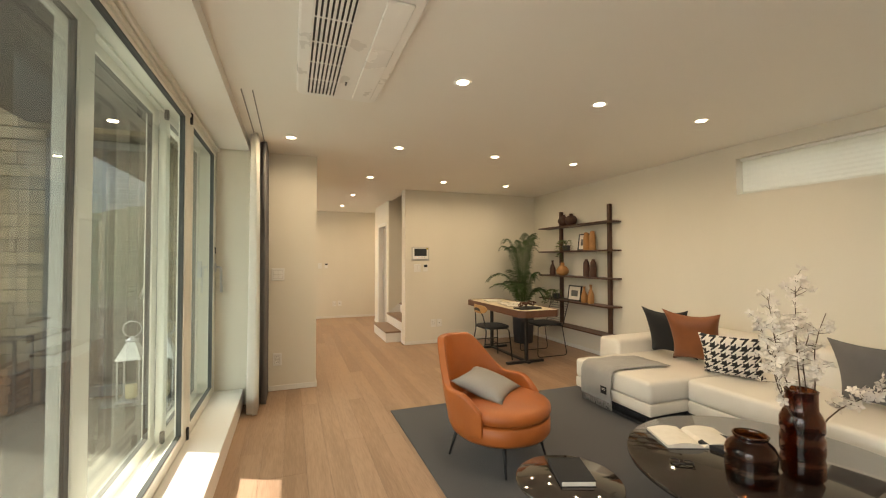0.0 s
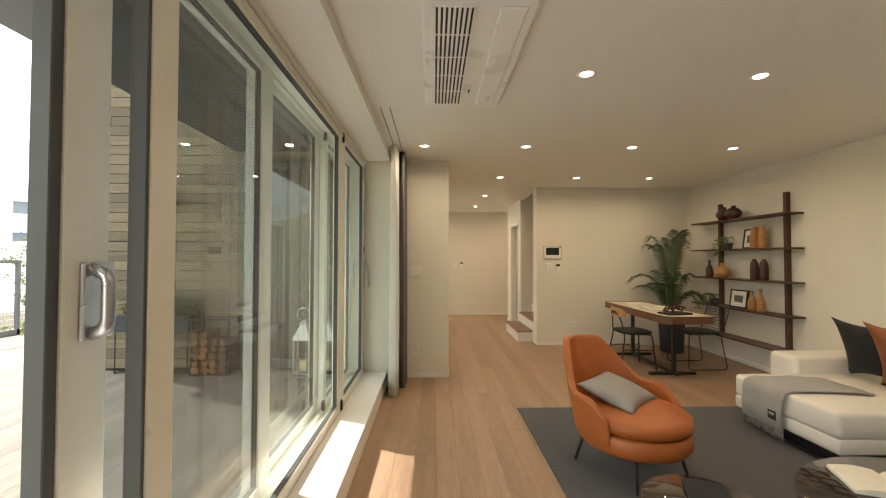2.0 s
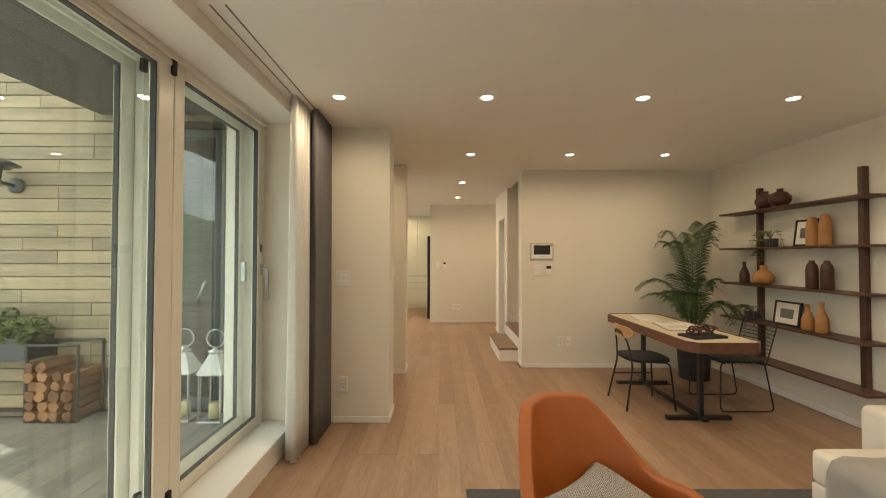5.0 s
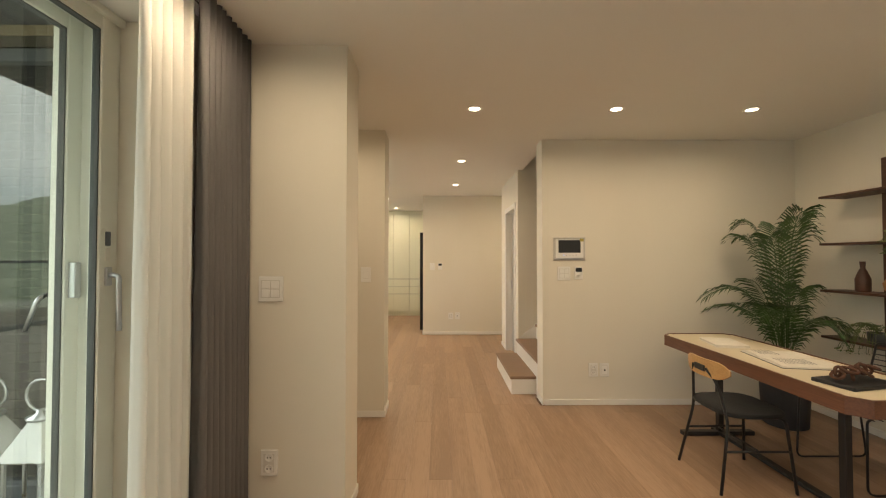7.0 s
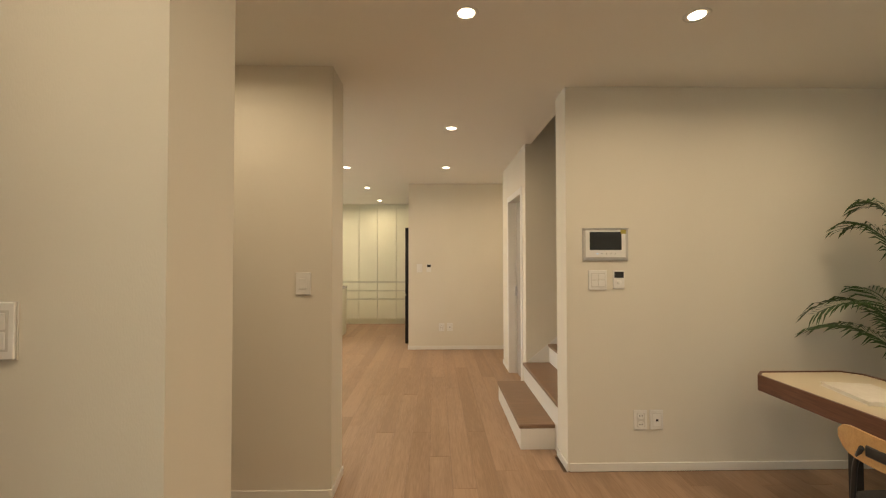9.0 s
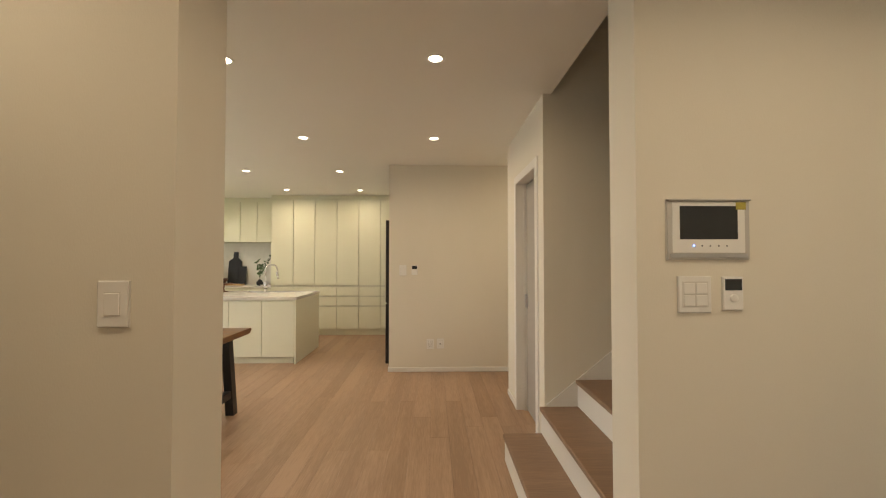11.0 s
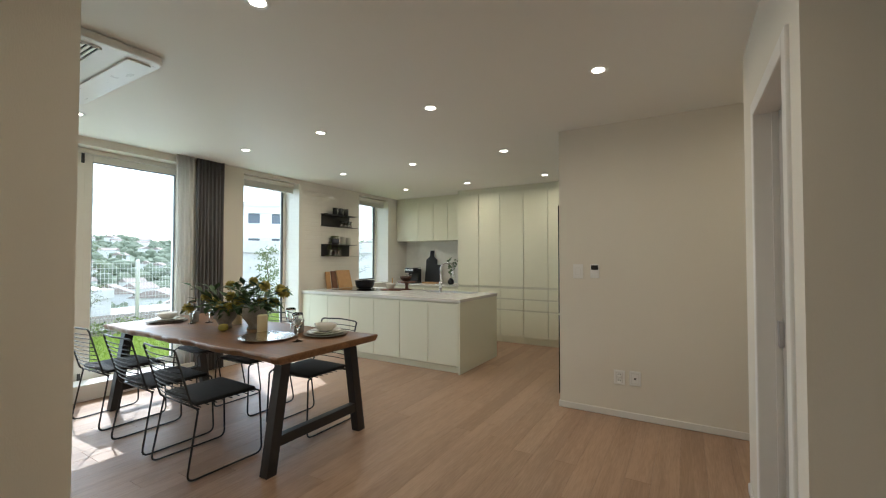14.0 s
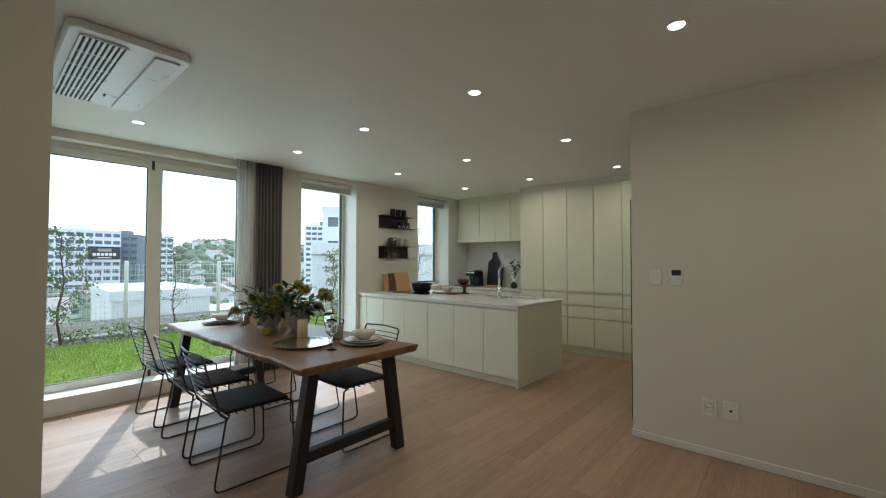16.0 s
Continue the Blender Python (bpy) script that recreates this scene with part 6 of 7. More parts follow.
def plate(name, label, cat, u, z, w, h, face, kind):
    """A wall plate. face: (axis, place of the wall, sign of its outward side)."""
    ax, c, sg = face
    M = Matrix.Translation((u, c, z)) if ax == "y" else Matrix.Translation((c, u, z)) @ Matrix.Rotation(radians(90), 4, "Z")
    if sg > 0:
        M = M @ Matrix.Rotation(math.pi, 4, "Z")
    t = thing(name, label, cat, M)
    # slightly larger grey layer, added as a painted shade line round the cover
    Build().box(-w / 2 - 0.002, -0.004, -h / 2 - 0.002, w / 2 + 0.002, 0, h / 2 + 0.002, 0.001, 1).done("back_plate", M_PLATESHADE, t)
    Build().box(-w / 2, -0.010, -h / 2, w / 2, -0.0041, h / 2, 0.0025, 2).done("cover", M_SATIN if kind == "intercom" else M_PLASTIC, t)
    # grey field whose tone stands for the shade between the inserts
    if kind in ("switch4", "switch1", "socket", "data"):
        q = 0.40 if kind == "switch4" else 0.27 if kind == "switch1" else 0.33
        Build().box(-w * q, -0.0106, -h * (0.36 if kind != "switch1" else 0.26), w * q, -0.0100, h * (0.36 if kind != "switch1" else 0.26)).done("inset", M_PLATESHADE, t)
    if kind == "switch4":
        for i in (-1, 1):
            for j in (-1, 1):
                Build().box(i * w * 0.19 - w * 0.17, -0.0135, j * h * 0.17 - h * 0.15, i * w * 0.19 + w * 0.17, -0.0107, j * h * 0.17 + h * 0.15, 0.0015, 1).done("rocker", M_PLASTIC, t)
    elif kind == "switch1":
        Build().box(-w * 0.25, -0.0135, -h * 0.24, w * 0.25, -0.0107, h * 0.24, 0.0015, 1).done("rocker", M_PLASTIC, t)
    elif kind == "socket":
        R = Matrix.Rotation(radians(90), 4, "X")
        for j in (-1, 1):
            Build().lathe([(0.022, 0.0107), (0.022, 0.0120), (0.019, 0.0120), (0.018, 0.0110), (0, 0.0110)], 20, m=Matrix.Translation((0, 0, j * h * 0.22)) @ R).done("outlet", M_PLASTIC, t)
            b = Build()
            for i in (-1, 1):
                b.lathe([(0.0035, 0.0108), (0.0035, 0.0118)], 8, m=Matrix.Translation((i * 0.008, 0, j * h * 0.22)) @ R)
            b.done("hole", M_BLACK, t)
    elif kind == "data":
        Build().box(-w * 0.30, -0.0125, -h * 0.33, w * 0.30, -0.0107, h * 0.33, 0.001, 1).done("insert", M_PLASTIC, t)
        Build().box(-0.008, -0.0135, -0.008, 0.008, -0.0126, 0.006).done("port", M_BLACK, t)
    elif kind == "thermostat":
        Build().box(-w * 0.42, -0.0118, h * 0.10, w * 0.42, -0.0101, h * 0.44).done("display", M_SCREEN, t)
        Build().lathe([(0.014, 0.010), (0.014, 0.015), (0.012, 0.016), (0, 0.016)], 20, m=Matrix.Translation((0, 0, -h * 0.14)) @ Matrix.Rotation(radians(90), 4, "X")).done("dial", M_PLASTIC, t)
    elif kind == "intercom":
        Build().box(-w * 0.44, -0.0114, -h * 0.385, w * 0.44, -0.0100, h * 0.47, 0.0006, 1).done("bezel", M_PLASTIC, t)
        Build().box(-w / 2 - 0.001, -0.020, h * 0.485, w / 2 + 0.001, -0.0041, h / 2 + 0.004, 0.002, 1).done("brim", M_SATIN, t)
        Build().box(-w * 0.35, -0.0126, -h * 0.16, w * 0.35, -0.0101, h * 0.40, 0.0003, 1).done("display", M_SCREEN, t)
        Build().box(-w * 0.47, -0.013, -h * 0.47, w * 0.47, -0.0101, -h * 0.40, 0.001, 1).done("trim", M_STEEL, t)
        b = Build()
        for k in range(5):
            b.lathe([(0.003, 0.0112), (0.003, 0.0120), (0, 0.0120)], 10, m=Matrix.Translation((-0.055 + 0.03 * k, 0, -h * 0.27)) @ Matrix.Rotation(radians(90), 4, "X"))
        b.done("buttons", M_GREYMETAL, t)
        Build().lathe([(0.004, 0.0121), (0.004, 0.0126), (0, 0.0126)], 10, m=Matrix.Translation((-0.055, 0, -h * 0.27)) @ Matrix.Rotation(radians(90), 4, "X")).done("status_light", glow("blue_led", (0.15, 0.3, 1.0), 3.0), t)
        Build().box(w * 0.33, -0.0130, h * 0.34, w * 0.45, -0.0115, h * 0.465).done("sticker", M_YELLOW, t)
    return t


F1, F2, F3, F4 = ("y", 6.684, -1), ("y", 4.96, -1), ("y", 6.41, -1), ("y", 10.23, -1)
plate("intercom", "silver video intercom panel with a large dark screen", "intercom", 2.20, 1.471, 0.30, 0.213, F1, "intercom")
plate("light_switch", "white four-way light switch plate", "switch", 2.148, 1.24, 0.118, 0.128, F1, "switch4")
plate("thermostat", "white room thermostat with a small dark display", "thermostat", 2.287, 1.243, 0.072, 0.118, F1, "thermostat")
plate("wall_socket", "white double wall socket", "socket", 2.42, 0.33, 0.085, 0.125, F1, "socket")
plate("data_socket", "white wall data socket", "socket", 2.525, 0.33, 0.085, 0.125, F1, "data")
plate("light_switch", "white four-way light switch plate", "switch", 0.083, 1.226, 0.125, 0.128, F2, "switch4")
plate("wall_socket", "white double wall socket", "socket", 0.083, 0.328, 0.085, 0.13, F2, "socket")
plate("light_switch", "white single light switch plate", "switch", 0.318, 1.24, 0.085, 0.128, F3, "switch1")
plate("light_switch", "white single light switch plate", "switch", 0.838, 1.23, 0.085, 0.125, F4, "switch1")
plate("thermostat", "white room thermostat with a small dark display", "thermostat", 0.98, 1.233, 0.072, 0.118, F4, "thermostat")
plate("wall_socket", "white double wall socket", "socket", 1.172, 0.335, 0.085, 0.118, F4, "socket")
plate("data_socket", "white wall data socket", "socket", 1.295, 0.34, 0.085, 0.118, F4, "data")

# ---- deck and facade ----
DZ = 0.11


def deck_board(length, w=0.135, h=0.022, grooves=9):
    """One grooved board along y."""
    prof = [(-w / 2, -h), (-w / 2, 0)]
    for k in range(grooves):
        x = -w / 2 + w * (k + 0.5) / grooves
        d = w / grooves * 0.22
        prof += [(x - d, 0), (x - d * 0.6, -0.003), (x + d * 0.6, -0.003), (x + d, 0)]
    prof += [(w / 2, 0), (w / 2, -h)]
    n = len(prof)
    b = Build()
    b.add([(x, 0, z) for x, z in prof] + [(x, length, z) for x, z in prof], [(i, i + 1, n + i + 1, n + i) for i in range(n - 1)] + [tuple(range(n)), tuple(range(n, 2 * n))[::-1]])
    return b


deck = thing("deck", "grey-brown grooved timber decking outside the window", "deck", kind="structure")
_b = deck_board(7.0)
first = _b.done("deck_plank", M_DECK, deck)
first.matrix_basis = Matrix.Translation((-0.84, -2.1, DZ))
for k in range(1, 21):
    o = new("deck_plank", first.data)
    o.parent = deck
    o.matrix_basis = Matrix.Translation((-0.84 - 0.14 * k, -2.1, DZ))
_b = deck_board(9.3)
first = _b.done("deck_plank", M_DECK, deck)
first.matrix_basis = Matrix.Translation((-0.84 - 0.14 * 21, -2.1, DZ))
for k in range(22, 41):
    o = new("deck_plank", first.data)
    o.parent = deck
    o.matrix_basis = Matrix.Translation((-0.84 - 0.14 * k, -2.1, DZ))
structure(Build().box(-6.6, -2.1, -0.2, -0.76, 4.99, DZ - 0.024).box(-6.6, 4.99, -0.2, -3.70, 7.2, DZ - 0.024).done("ground_deck_base", M_SOIL), "dark base under the deck", "ground")
structure(Build().box(-0.9, -2.1, -0.2, -0.752, 4.9, DZ - 0.001).done("trim_threshold", M_GREYMETAL), "grey metal threshold under the window", "threshold")

# house wing with plank cladding
wing = thing("wall_wing", "house wing clad in weathered tan timber planks", "wall", kind="structure")
# The box above z 3.6 is unseen, added to bound the indoor sun patch.
Build().box(-3.58, 5.0, -0.2, -1.88, 5.266, 3.6).box(-4.05, 5.0, 2.66, -3.58, 5.266, 3.6).box(-4.05, 5.0, 3.601, -0.81, 9.0, 5.6).box(-0.94, 5.0, -0.2, -0.752, 5.266, 3.6).box(-1.88, 5.0, 2.52, -0.94, 5.266, 3.6).box(-3.58, 5.266, -0.2, -3.51, 6.41, 2.52).done("core", M_SOIL, wing)
_plank = {}
rp = random.Random(17)
for row in range(31):
    z0 = DZ + 0.005 + 0.112 * row
    x = -3.58 if z0 < 2.65 else -4.05
    while x < -0.76:
        ln = rp.choice((0.6, 0.9, 1.2, 1.5))
        x1 = min(x + ln, -0.76)
        segs = [(x, x1)]
        if z0 < 2.50 and x1 > -1.88:
            segs = [(a, b_) for a, b_ in ((x, min(x1, -1.88)), (max(x, -0.94), x1)) if b_ - a > 0.03]
        for a, b_ in segs:
            key = round(b_ - a, 2)
            if key not in _plank:
                _plank[key] = Build().box(0, -0.018, 0, b_ - a - 0.003, 0, 0.106, 0.003, 1).done("plank", M_PLANK, wing).data
                o = [c for c in wing.children if c.data == _plank[key]][0]
            else:
                o = new("plank", _plank[key])
                o.parent = wing
            o.matrix_basis = Matrix.Translation((a, 4.999, z0))
        x = x1
for row in range(31):
    z0 = DZ + 0.005 + 0.112 * row
    if "side" not in _plank:
        _plank["side"] = Build().box(-0.018, 0, 0, 0, 1.405, 0.106, 0.003, 1).done("plank", M_PLANK, wing).data
        o = [c for c in wing.children if c.data == _plank["side"]][0]
    else:
        o = new("plank", _plank["side"])
        o.parent = wing
    o.matrix_basis = Matrix.Translation((-3.581 if z0 < 2.65 else -4.051, 5.0, z0))
d = thing("door_2", "dark grey framed glass terrace door in the plank wall", "door", kind="structure")
b = Build()
for x0, x1, z0, z1 in ((-1.88, -1.80, DZ, 2.50), (-1.03, -0.94, DZ, 2.50), (-1.80, -1.03, 2.43, 2.50), (-1.80, -1.03, DZ, DZ + 0.10)):
    b.box(x0, 4.97, z0, x1, 5.06, z1, 0.004, 1)
b.done("frame", M_GREYMETAL, d)
p_ = Build().add([(-1.80, 5.02, DZ + 0.10), (-1.03, 5.02, DZ + 0.10), (-1.03, 5.02, 2.43), (-1.80, 5.02, 2.43)], [(0, 1, 2, 3)]).done("pane", M_DARKGLASS, d, fix=False)
p_.visible_shadow = False
b = Build()
for k in range(46):
    z = DZ + 0.12 + 0.05 * k
    b.box(-1.79, 5.045, z, -1.04, 5.052, z + 0.042, 0.002, 1)
b.done("blind", M_GREYCLOTH, d)
Build().tube(rounded([(-1.08, 4.97, 1.20), (-1.08, 4.91, 1.18), (-1.13, 4.90, 1.02)], 0.02), 0.011, 6).done("handle", M_STEEL, d)
structure(Build().box(-2.02, -2.1, 2.63, -0.752, 4.98, 2.78).done("soffit", M_GREYMETAL), "dark grey roof overhang above the deck", "soffit")
wall("wall_facade_living", "outside of the living room wall", [(-0.80, -2.1, 2.725, EX + 0.3, 5.0, 5.6)], M_APT)
wall("wall_facade_dining", "outside of the dining wing", [(-3.69, 5.266, 2.72, 1.7, 13.6, 3.6)], M_APT)

w = thing("wall_lamp", "dark shaded wall lamp on the plank wall", "lamp", Matrix.Translation((-2.73, 4.98, 2.01)))
R90 = Matrix.Rotation(radians(90), 4, "X")
Build().lathe([(0.065, 0), (0.065, 0.025), (0.05, 0.035), (0, 0.036)], 24, m=R90).tube(rounded([(0, -0.03, 0), (0, -0.16, 0.01), (0, -0.19, 0.12)], 0.04), 0.014, 8).done("bracket", M_GREYMETAL, w)
Build().lathe([(0.03, 0.0), (0.045, 0.05), (0.05, 0.13), (0.04, 0.14)], 20, (0, -0.19, 0)).lathe([(0.16, 0.145), (0.10, 0.185), (0.04, 0.20), (0, 0.205)], 24, (0, -0.19, 0)).lathe([(0.10, 0.115), (0.05, 0.14)], 24, (0, -0.19, 0), closed=False).done("shade", M_GREYMETAL, w, True)

pl = thing("planter_box", "dark metal planter on tall thin legs with leafy plants", "planter", Matrix.Translation((-2.79, 4.86, DZ)))
Build().box(-0.40, -0.12, 0.46, 0.40, 0.12, 0.64, 0.004, 1).done("box", M_GREYMETAL, pl)
b = Build()
for x in (-0.39, 0.39):
    rod(b, [(x, -0.115, 0.63), (x, -0.115, 0.006), (x, 0.115, 0.006), (x, 0.115, 0.63)], 0.006, 0.01)
rod(b, [(-0.39, -0.115, 0.02), (0.39, -0.115, 0.02)], 0.005)
b.done("legs", M_DARKMETAL, pl)


def leaf_mass(name, mat, parent, boxes, n, size, seed, kind="stuff"):
    r_ = random.Random(seed)
    b_ = Build()
    for _ in range(n):
        x0, y0, z0, x1, y1, z1 = r_.choice(boxes)
        q = Vector((r_.uniform(x0, x1), r_.uniform(y0, y1), r_.uniform(z0, z1)))
        u = Vector((r_.gauss(0, 1), r_.gauss(0, 1), r_.gauss(0, 0.6))).normalized() * size * r_.uniform(0.6, 1.3)
        v = u.orthogonal().normalized()
        v = (Matrix.Rotation(r_.uniform(0, 6.28), 4, u) @ v) * size * 0.45
        b_.add([q - u, q + v, q + u, q - v], [(0, 1, 2, 3)])
    return tagged(b_.done(name, mat, parent, fix=False), kind=kind)


leaf_mass("leaves", M_LEAF2, pl, [(-0.42, -0.14, 0.64, 0.42, 0.14, 0.76), (-0.30, -0.12, 0.70, 0.15, 0.1, 0.86), (0.1, -0.2, 0.60, 0.46, 0.08, 0.80)], 900, 0.032, 31)

rk = thing("log_rack", "black metal log rack filled with split firewood", "log rack", Matrix.Translation((-2.12, 4.80, DZ)))
b = Build()
for y in (-0.12, 0.12):
    rod(b, [(-0.20, y, 0.0), (-0.20, y, 0.60), (0.20, y, 0.60), (0.20, y, 0.0), (-0.20, y, 0.0)], 0.012, 0.005)
for x in (-0.20, 0.20):
    rod(b, [(x, -0.12, 0.02), (x, 0.12, 0.02)], 0.011)
b.done("frame", M_DARKMETAL, rk)
rl = random.Random(6)
M_LOG = woodmat("split_log", (0.42, 0.21, 0.10), (0.15, 0.075, 0.04), rough=0.85, rand=0.6)
for k in range(22):
    row, col = divmod(k, 4)
    ang = sorted(rl.uniform(0, 6.28) for _ in range(5))
    rr = rl.uniform(0.038, 0.052)
    poly = [(rr * math.cos(2 * math.pi * i / 6 + rl.uniform(-0.3, 0.3)), rr * math.sin(2 * math.pi * i / 6 + rl.uniform(-0.3, 0.3))) for i in range(6)]
    o = Build().prism(poly, -0.15, 0.15, 0.004, m=Matrix.Rotation(radians(90), 4, "X"), seg=1).done("log", M_LOG, rk)
    o.matrix_basis = pose(-0.145 + 0.097 * col + rl.uniform(-0.01, 0.01), rl.uniform(-0.02, 0.02), 0.06 + 0.075 * row, 0, rl.uniform(0, 60), 0)

ln = thing("lantern", "white metal garden lantern with a ring handle and a candle", "lantern", Matrix.Translation((-1.14, 4.76, DZ)), group="deck lanterns")
b = Build()
for x in (-0.082, 0.082):
    for y in (-0.082, 0.082):
        b.box(x - 0.006, y - 0.006, 0.02, x + 0.006, y + 0.006, 0.37)
b.box(-0.095, -0.095, 0, 0.095, 0.095, 0.02, 0.004, 1).box(-0.09, -0.09, 0.3701, 0.09, 0.09, 0.38, 0.003, 1)
b.done("cage", M_STEEL, ln)
b = Build()
b.add([(-0.10, -0.10, 0.381), (0.10, -0.10, 0.381), (0.10, 0.10, 0.381), (-0.10, 0.10, 0.381), (-0.03, -0.03, 0.535), (0.03, -0.03, 0.535), (0.03, 0.03, 0.535), (-0.03, 0.03, 0.535)],
      [(0, 1, 5, 4), (1, 2, 6, 5), (2, 3, 7, 6), (3, 0, 4, 7), (4, 5, 6, 7), (3, 2, 1, 0)])
# flat white roof, the sky glare on its polished metal put into the colour
b.done("roof", M_FENCE, ln)
Build().lathe([(0.05, 0.536), (0.055, 0.55), (0.02, 0.565), (0.02, 0.58), (0.0, 0.582)], 20).done("cap", M_STEEL, ln)
Build().tube([(0.072 * math.cos(a * 0.3927), 0, 0.645 + 0.072 * math.sin(a * 0.3927)) for a in range(16)], 0.006, 6, closed=True).done("ring_handle", M_STEEL, ln)
Build().lathe([(0.045, 0.026), (0.045, 0.14), (0.0, 0.142)], 20).done("candle", M_CANDLE, ln)
copy_thing(ln, Matrix.Translation((-0.875, 4.73, DZ)))

rail = thing("deck_railing", "dark metal and glass railing at the deck edge", "railing")
b = Build()
for k in range(9):
    y = -2.0 + 1.14 * k
    b.box(-6.62, y - 0.025, -0.1, -6.57, y + 0.025, 1.2 + DZ)
b.box(-6.63, -2.0, 1.18 + DZ, -6.56, 7.15, 1.23 + DZ).box(-6.62, -2.0, DZ, -6.57, 7.15, DZ + 0.09)
b.done("frame", M_GREYMETAL, rail)

# ---- garden and distance ----
b = Build()
b.add([(-3000, -3000, -14), (3000, -3000, -14), (3000, 3000, -14), (-3000, 3000, -14)], [(0, 1, 2, 3)])
structure(b.done("ground", M_LAND), "low land far below the terrace", "ground")
structure(Build().box(-12, -6, -14.1, 6, 22, -0.21).done("ground_terrace", M_SOIL), "raised terrace under the house", "ground")
structure(Build().box(-9.5, 7.2, -0.2, -3.69, 22, -0.02).done("ground_garden", M_SOIL), "garden soil along the fence", "ground")


def grass(x0, y0, x1, y1, z, n, seed, label):
    r_ = random.Random(seed)
    b_ = Build()
    for _ in range(n):
        q = Vector((r_.uniform(x0, x1), r_.uniform(y0, y1), z))
        a = r_.uniform(0, 6.283)
        d_ = Vector((math.cos(a), math.sin(a), 0))
        h_ = r_.uniform(0.03, 0.065)
        s_ = Vector((-d_.y, d_.x, 0)) * 0.006
        b_.add([q - s_, q + s_, q + d_ * h_ * 0.5 + Vector((0, 0, h_))], [(0, 1, 2)])
    return tagged(b_.done("grass", M_GRASS, None, fix=False), label, "grass", kind="stuff")


structure(Build().box(-6.9, 7.25, -0.019, -3.70, 19.5, 0.0).done("ground_lawn", M_GRASS), "bright green lawn", "lawn")
grass(-6.9, 7.25, -3.75, 14, 0.0, 60000, 41, "short bright green lawn grass")

fence = thing("garden_fence", "white welded wire fence with round white posts", "fence")
post = Build().lathe([(0.035, -0.3), (0.035, 1.30), (0.028, 1.325), (0, 1.335)], 16).done("post", M_FENCE, fence, True)
post.matrix_basis = Matrix.Translation((-7.5, 5.56, 0))
for k in range(1, 11):
    o = new("post", post.data)
    o.parent = fence
    o.matrix_basis = Matrix.Translation((-7.5, 5.56 + 1.56 * k, 0))
b = Build()
for k in range(14):
    z = 0.06 + 0.092 * k
    b.tube([(-7.47, 4.0, z), (-7.47, 21.2, z)], 0.0045, 4)
for k in range(285):
    y = 4.0 + 0.06 * k
    b.tube([(-7.465, y, 0.04), (-7.465, y, 1.27)], 0.0028, 3)
tagged(b.done("wires", M_FENCE, fence), kind="stuff")
structure(Build().box(-7.75, 4.0, -0.2, -7.55, 21, 0.03, 0.01, 1).done("trim_fence_kerb", M_STONEWARE), "low stone kerb under the fence", "kerb")


def tree(x, y, h, seed, mat, label, n=9, leaf=0.05, tuft=26, lean=0.1, spread=0.3):
    t_ = thing("young_tree", label, "tree", Matrix.Translation((x, y, -0.05)))
    r_ = random.Random(seed)
    wd, lf = Build(), Build()
    trunk = [Vector((lean * (i / 8) + 0.02 * math.sin(i * 1.7), 0.03 * math.cos(i * 1.3), h * i / 8)) for i in range(9)]
    wd.tube(trunk, 0.022, 6, taper=0.006)
    for k in range(n):
        u = 0.22 + 0.76 * k / (n - 1)
        i = min(7, int(u * 8))
        p = trunk[i].lerp(trunk[i + 1], u * 8 - i)
        a = k * 2.4 + r_.uniform(-0.4, 0.4)
        L = h * spread * (1.15 - 0.75 * u) * r_.uniform(0.7, 1.2)
        e = p + Vector((math.cos(a) * L, math.sin(a) * L, L * r_.uniform(0.25, 0.7)))
        wd.tube([p, p.lerp(e, 0.5) + Vector((0, 0, -0.02)), e], 0.008, 4, taper=0.003)
        for c_ in (0.45, 0.7, 0.9, 1.0):
            q0 = p.lerp(e, c_)
            for _ in range(tuft):
                q = q0 + Vector((r_.gauss(0, 0.06), r_.gauss(0, 0.06), r_.gauss(0.02, 0.05)))
                v = Vector((r_.gauss(0, 1), r_.gauss(0, 1), r_.gauss(0.5, 1))).normalized() * leaf
                w_ = v.orthogonal().normalized() * leaf * 0.22
                lf.add([q, q + v * 0.5 + w_, q + v, q + v * 0.5 - w_], [(0, 1, 2, 3)])
    wd.done("trunk", M_BARK, t_)
    tagged(lf.done("foliage", mat, t_, fix=False), kind="stuff")


tree(-7.0, 7.75, 1.75, 3, M_LEAF2, "young pine with sparse tufts by the fence", 13, 0.06, 15, 0.25, 0.32)
tree(-7.9, 9.55, 1.75, 5, M_LEAF2, "thin young tree with sparse leaves behind the fence", 14, 0.035, 14, 0.0, 0.26)
tree(-6.6, 12.4, 1.55, 8, M_LEAF2, "young shrub tree with yellowish leaves", 12, 0.06, 16, 0.1, 0.25)
tree(-6.2, 14.8, 2.3, 9, M_LEAF2, "thin young tree beside the fence", 12, 0.03, 14, 0.1, 0.2)
tree(-8.4, 4.4, 2.6, 12, M_LEAF2, "young leafy tree beyond the railing", 14, 0.06, 40, 0.1, 0.34)
hd = thing("hedge", "low yellowish shrubs along the fence", "hedge", Matrix.Translation((-7.2, 9, 0)))
Build().tube([(0, 0, -0.05), (0, 0, 0.1)], 0.02, 5).done("stems", M_BARK, hd)
leaf_mass("leaves", M_LEAF2, hd, [(-0.15, -0.2 + 0.5 * k, 0.0, 0.12, 0.2 + 0.5 * k, 0.16 + 0.05 * (k % 3)) for k in range(-3, 9)], 2600, 0.03, 33)


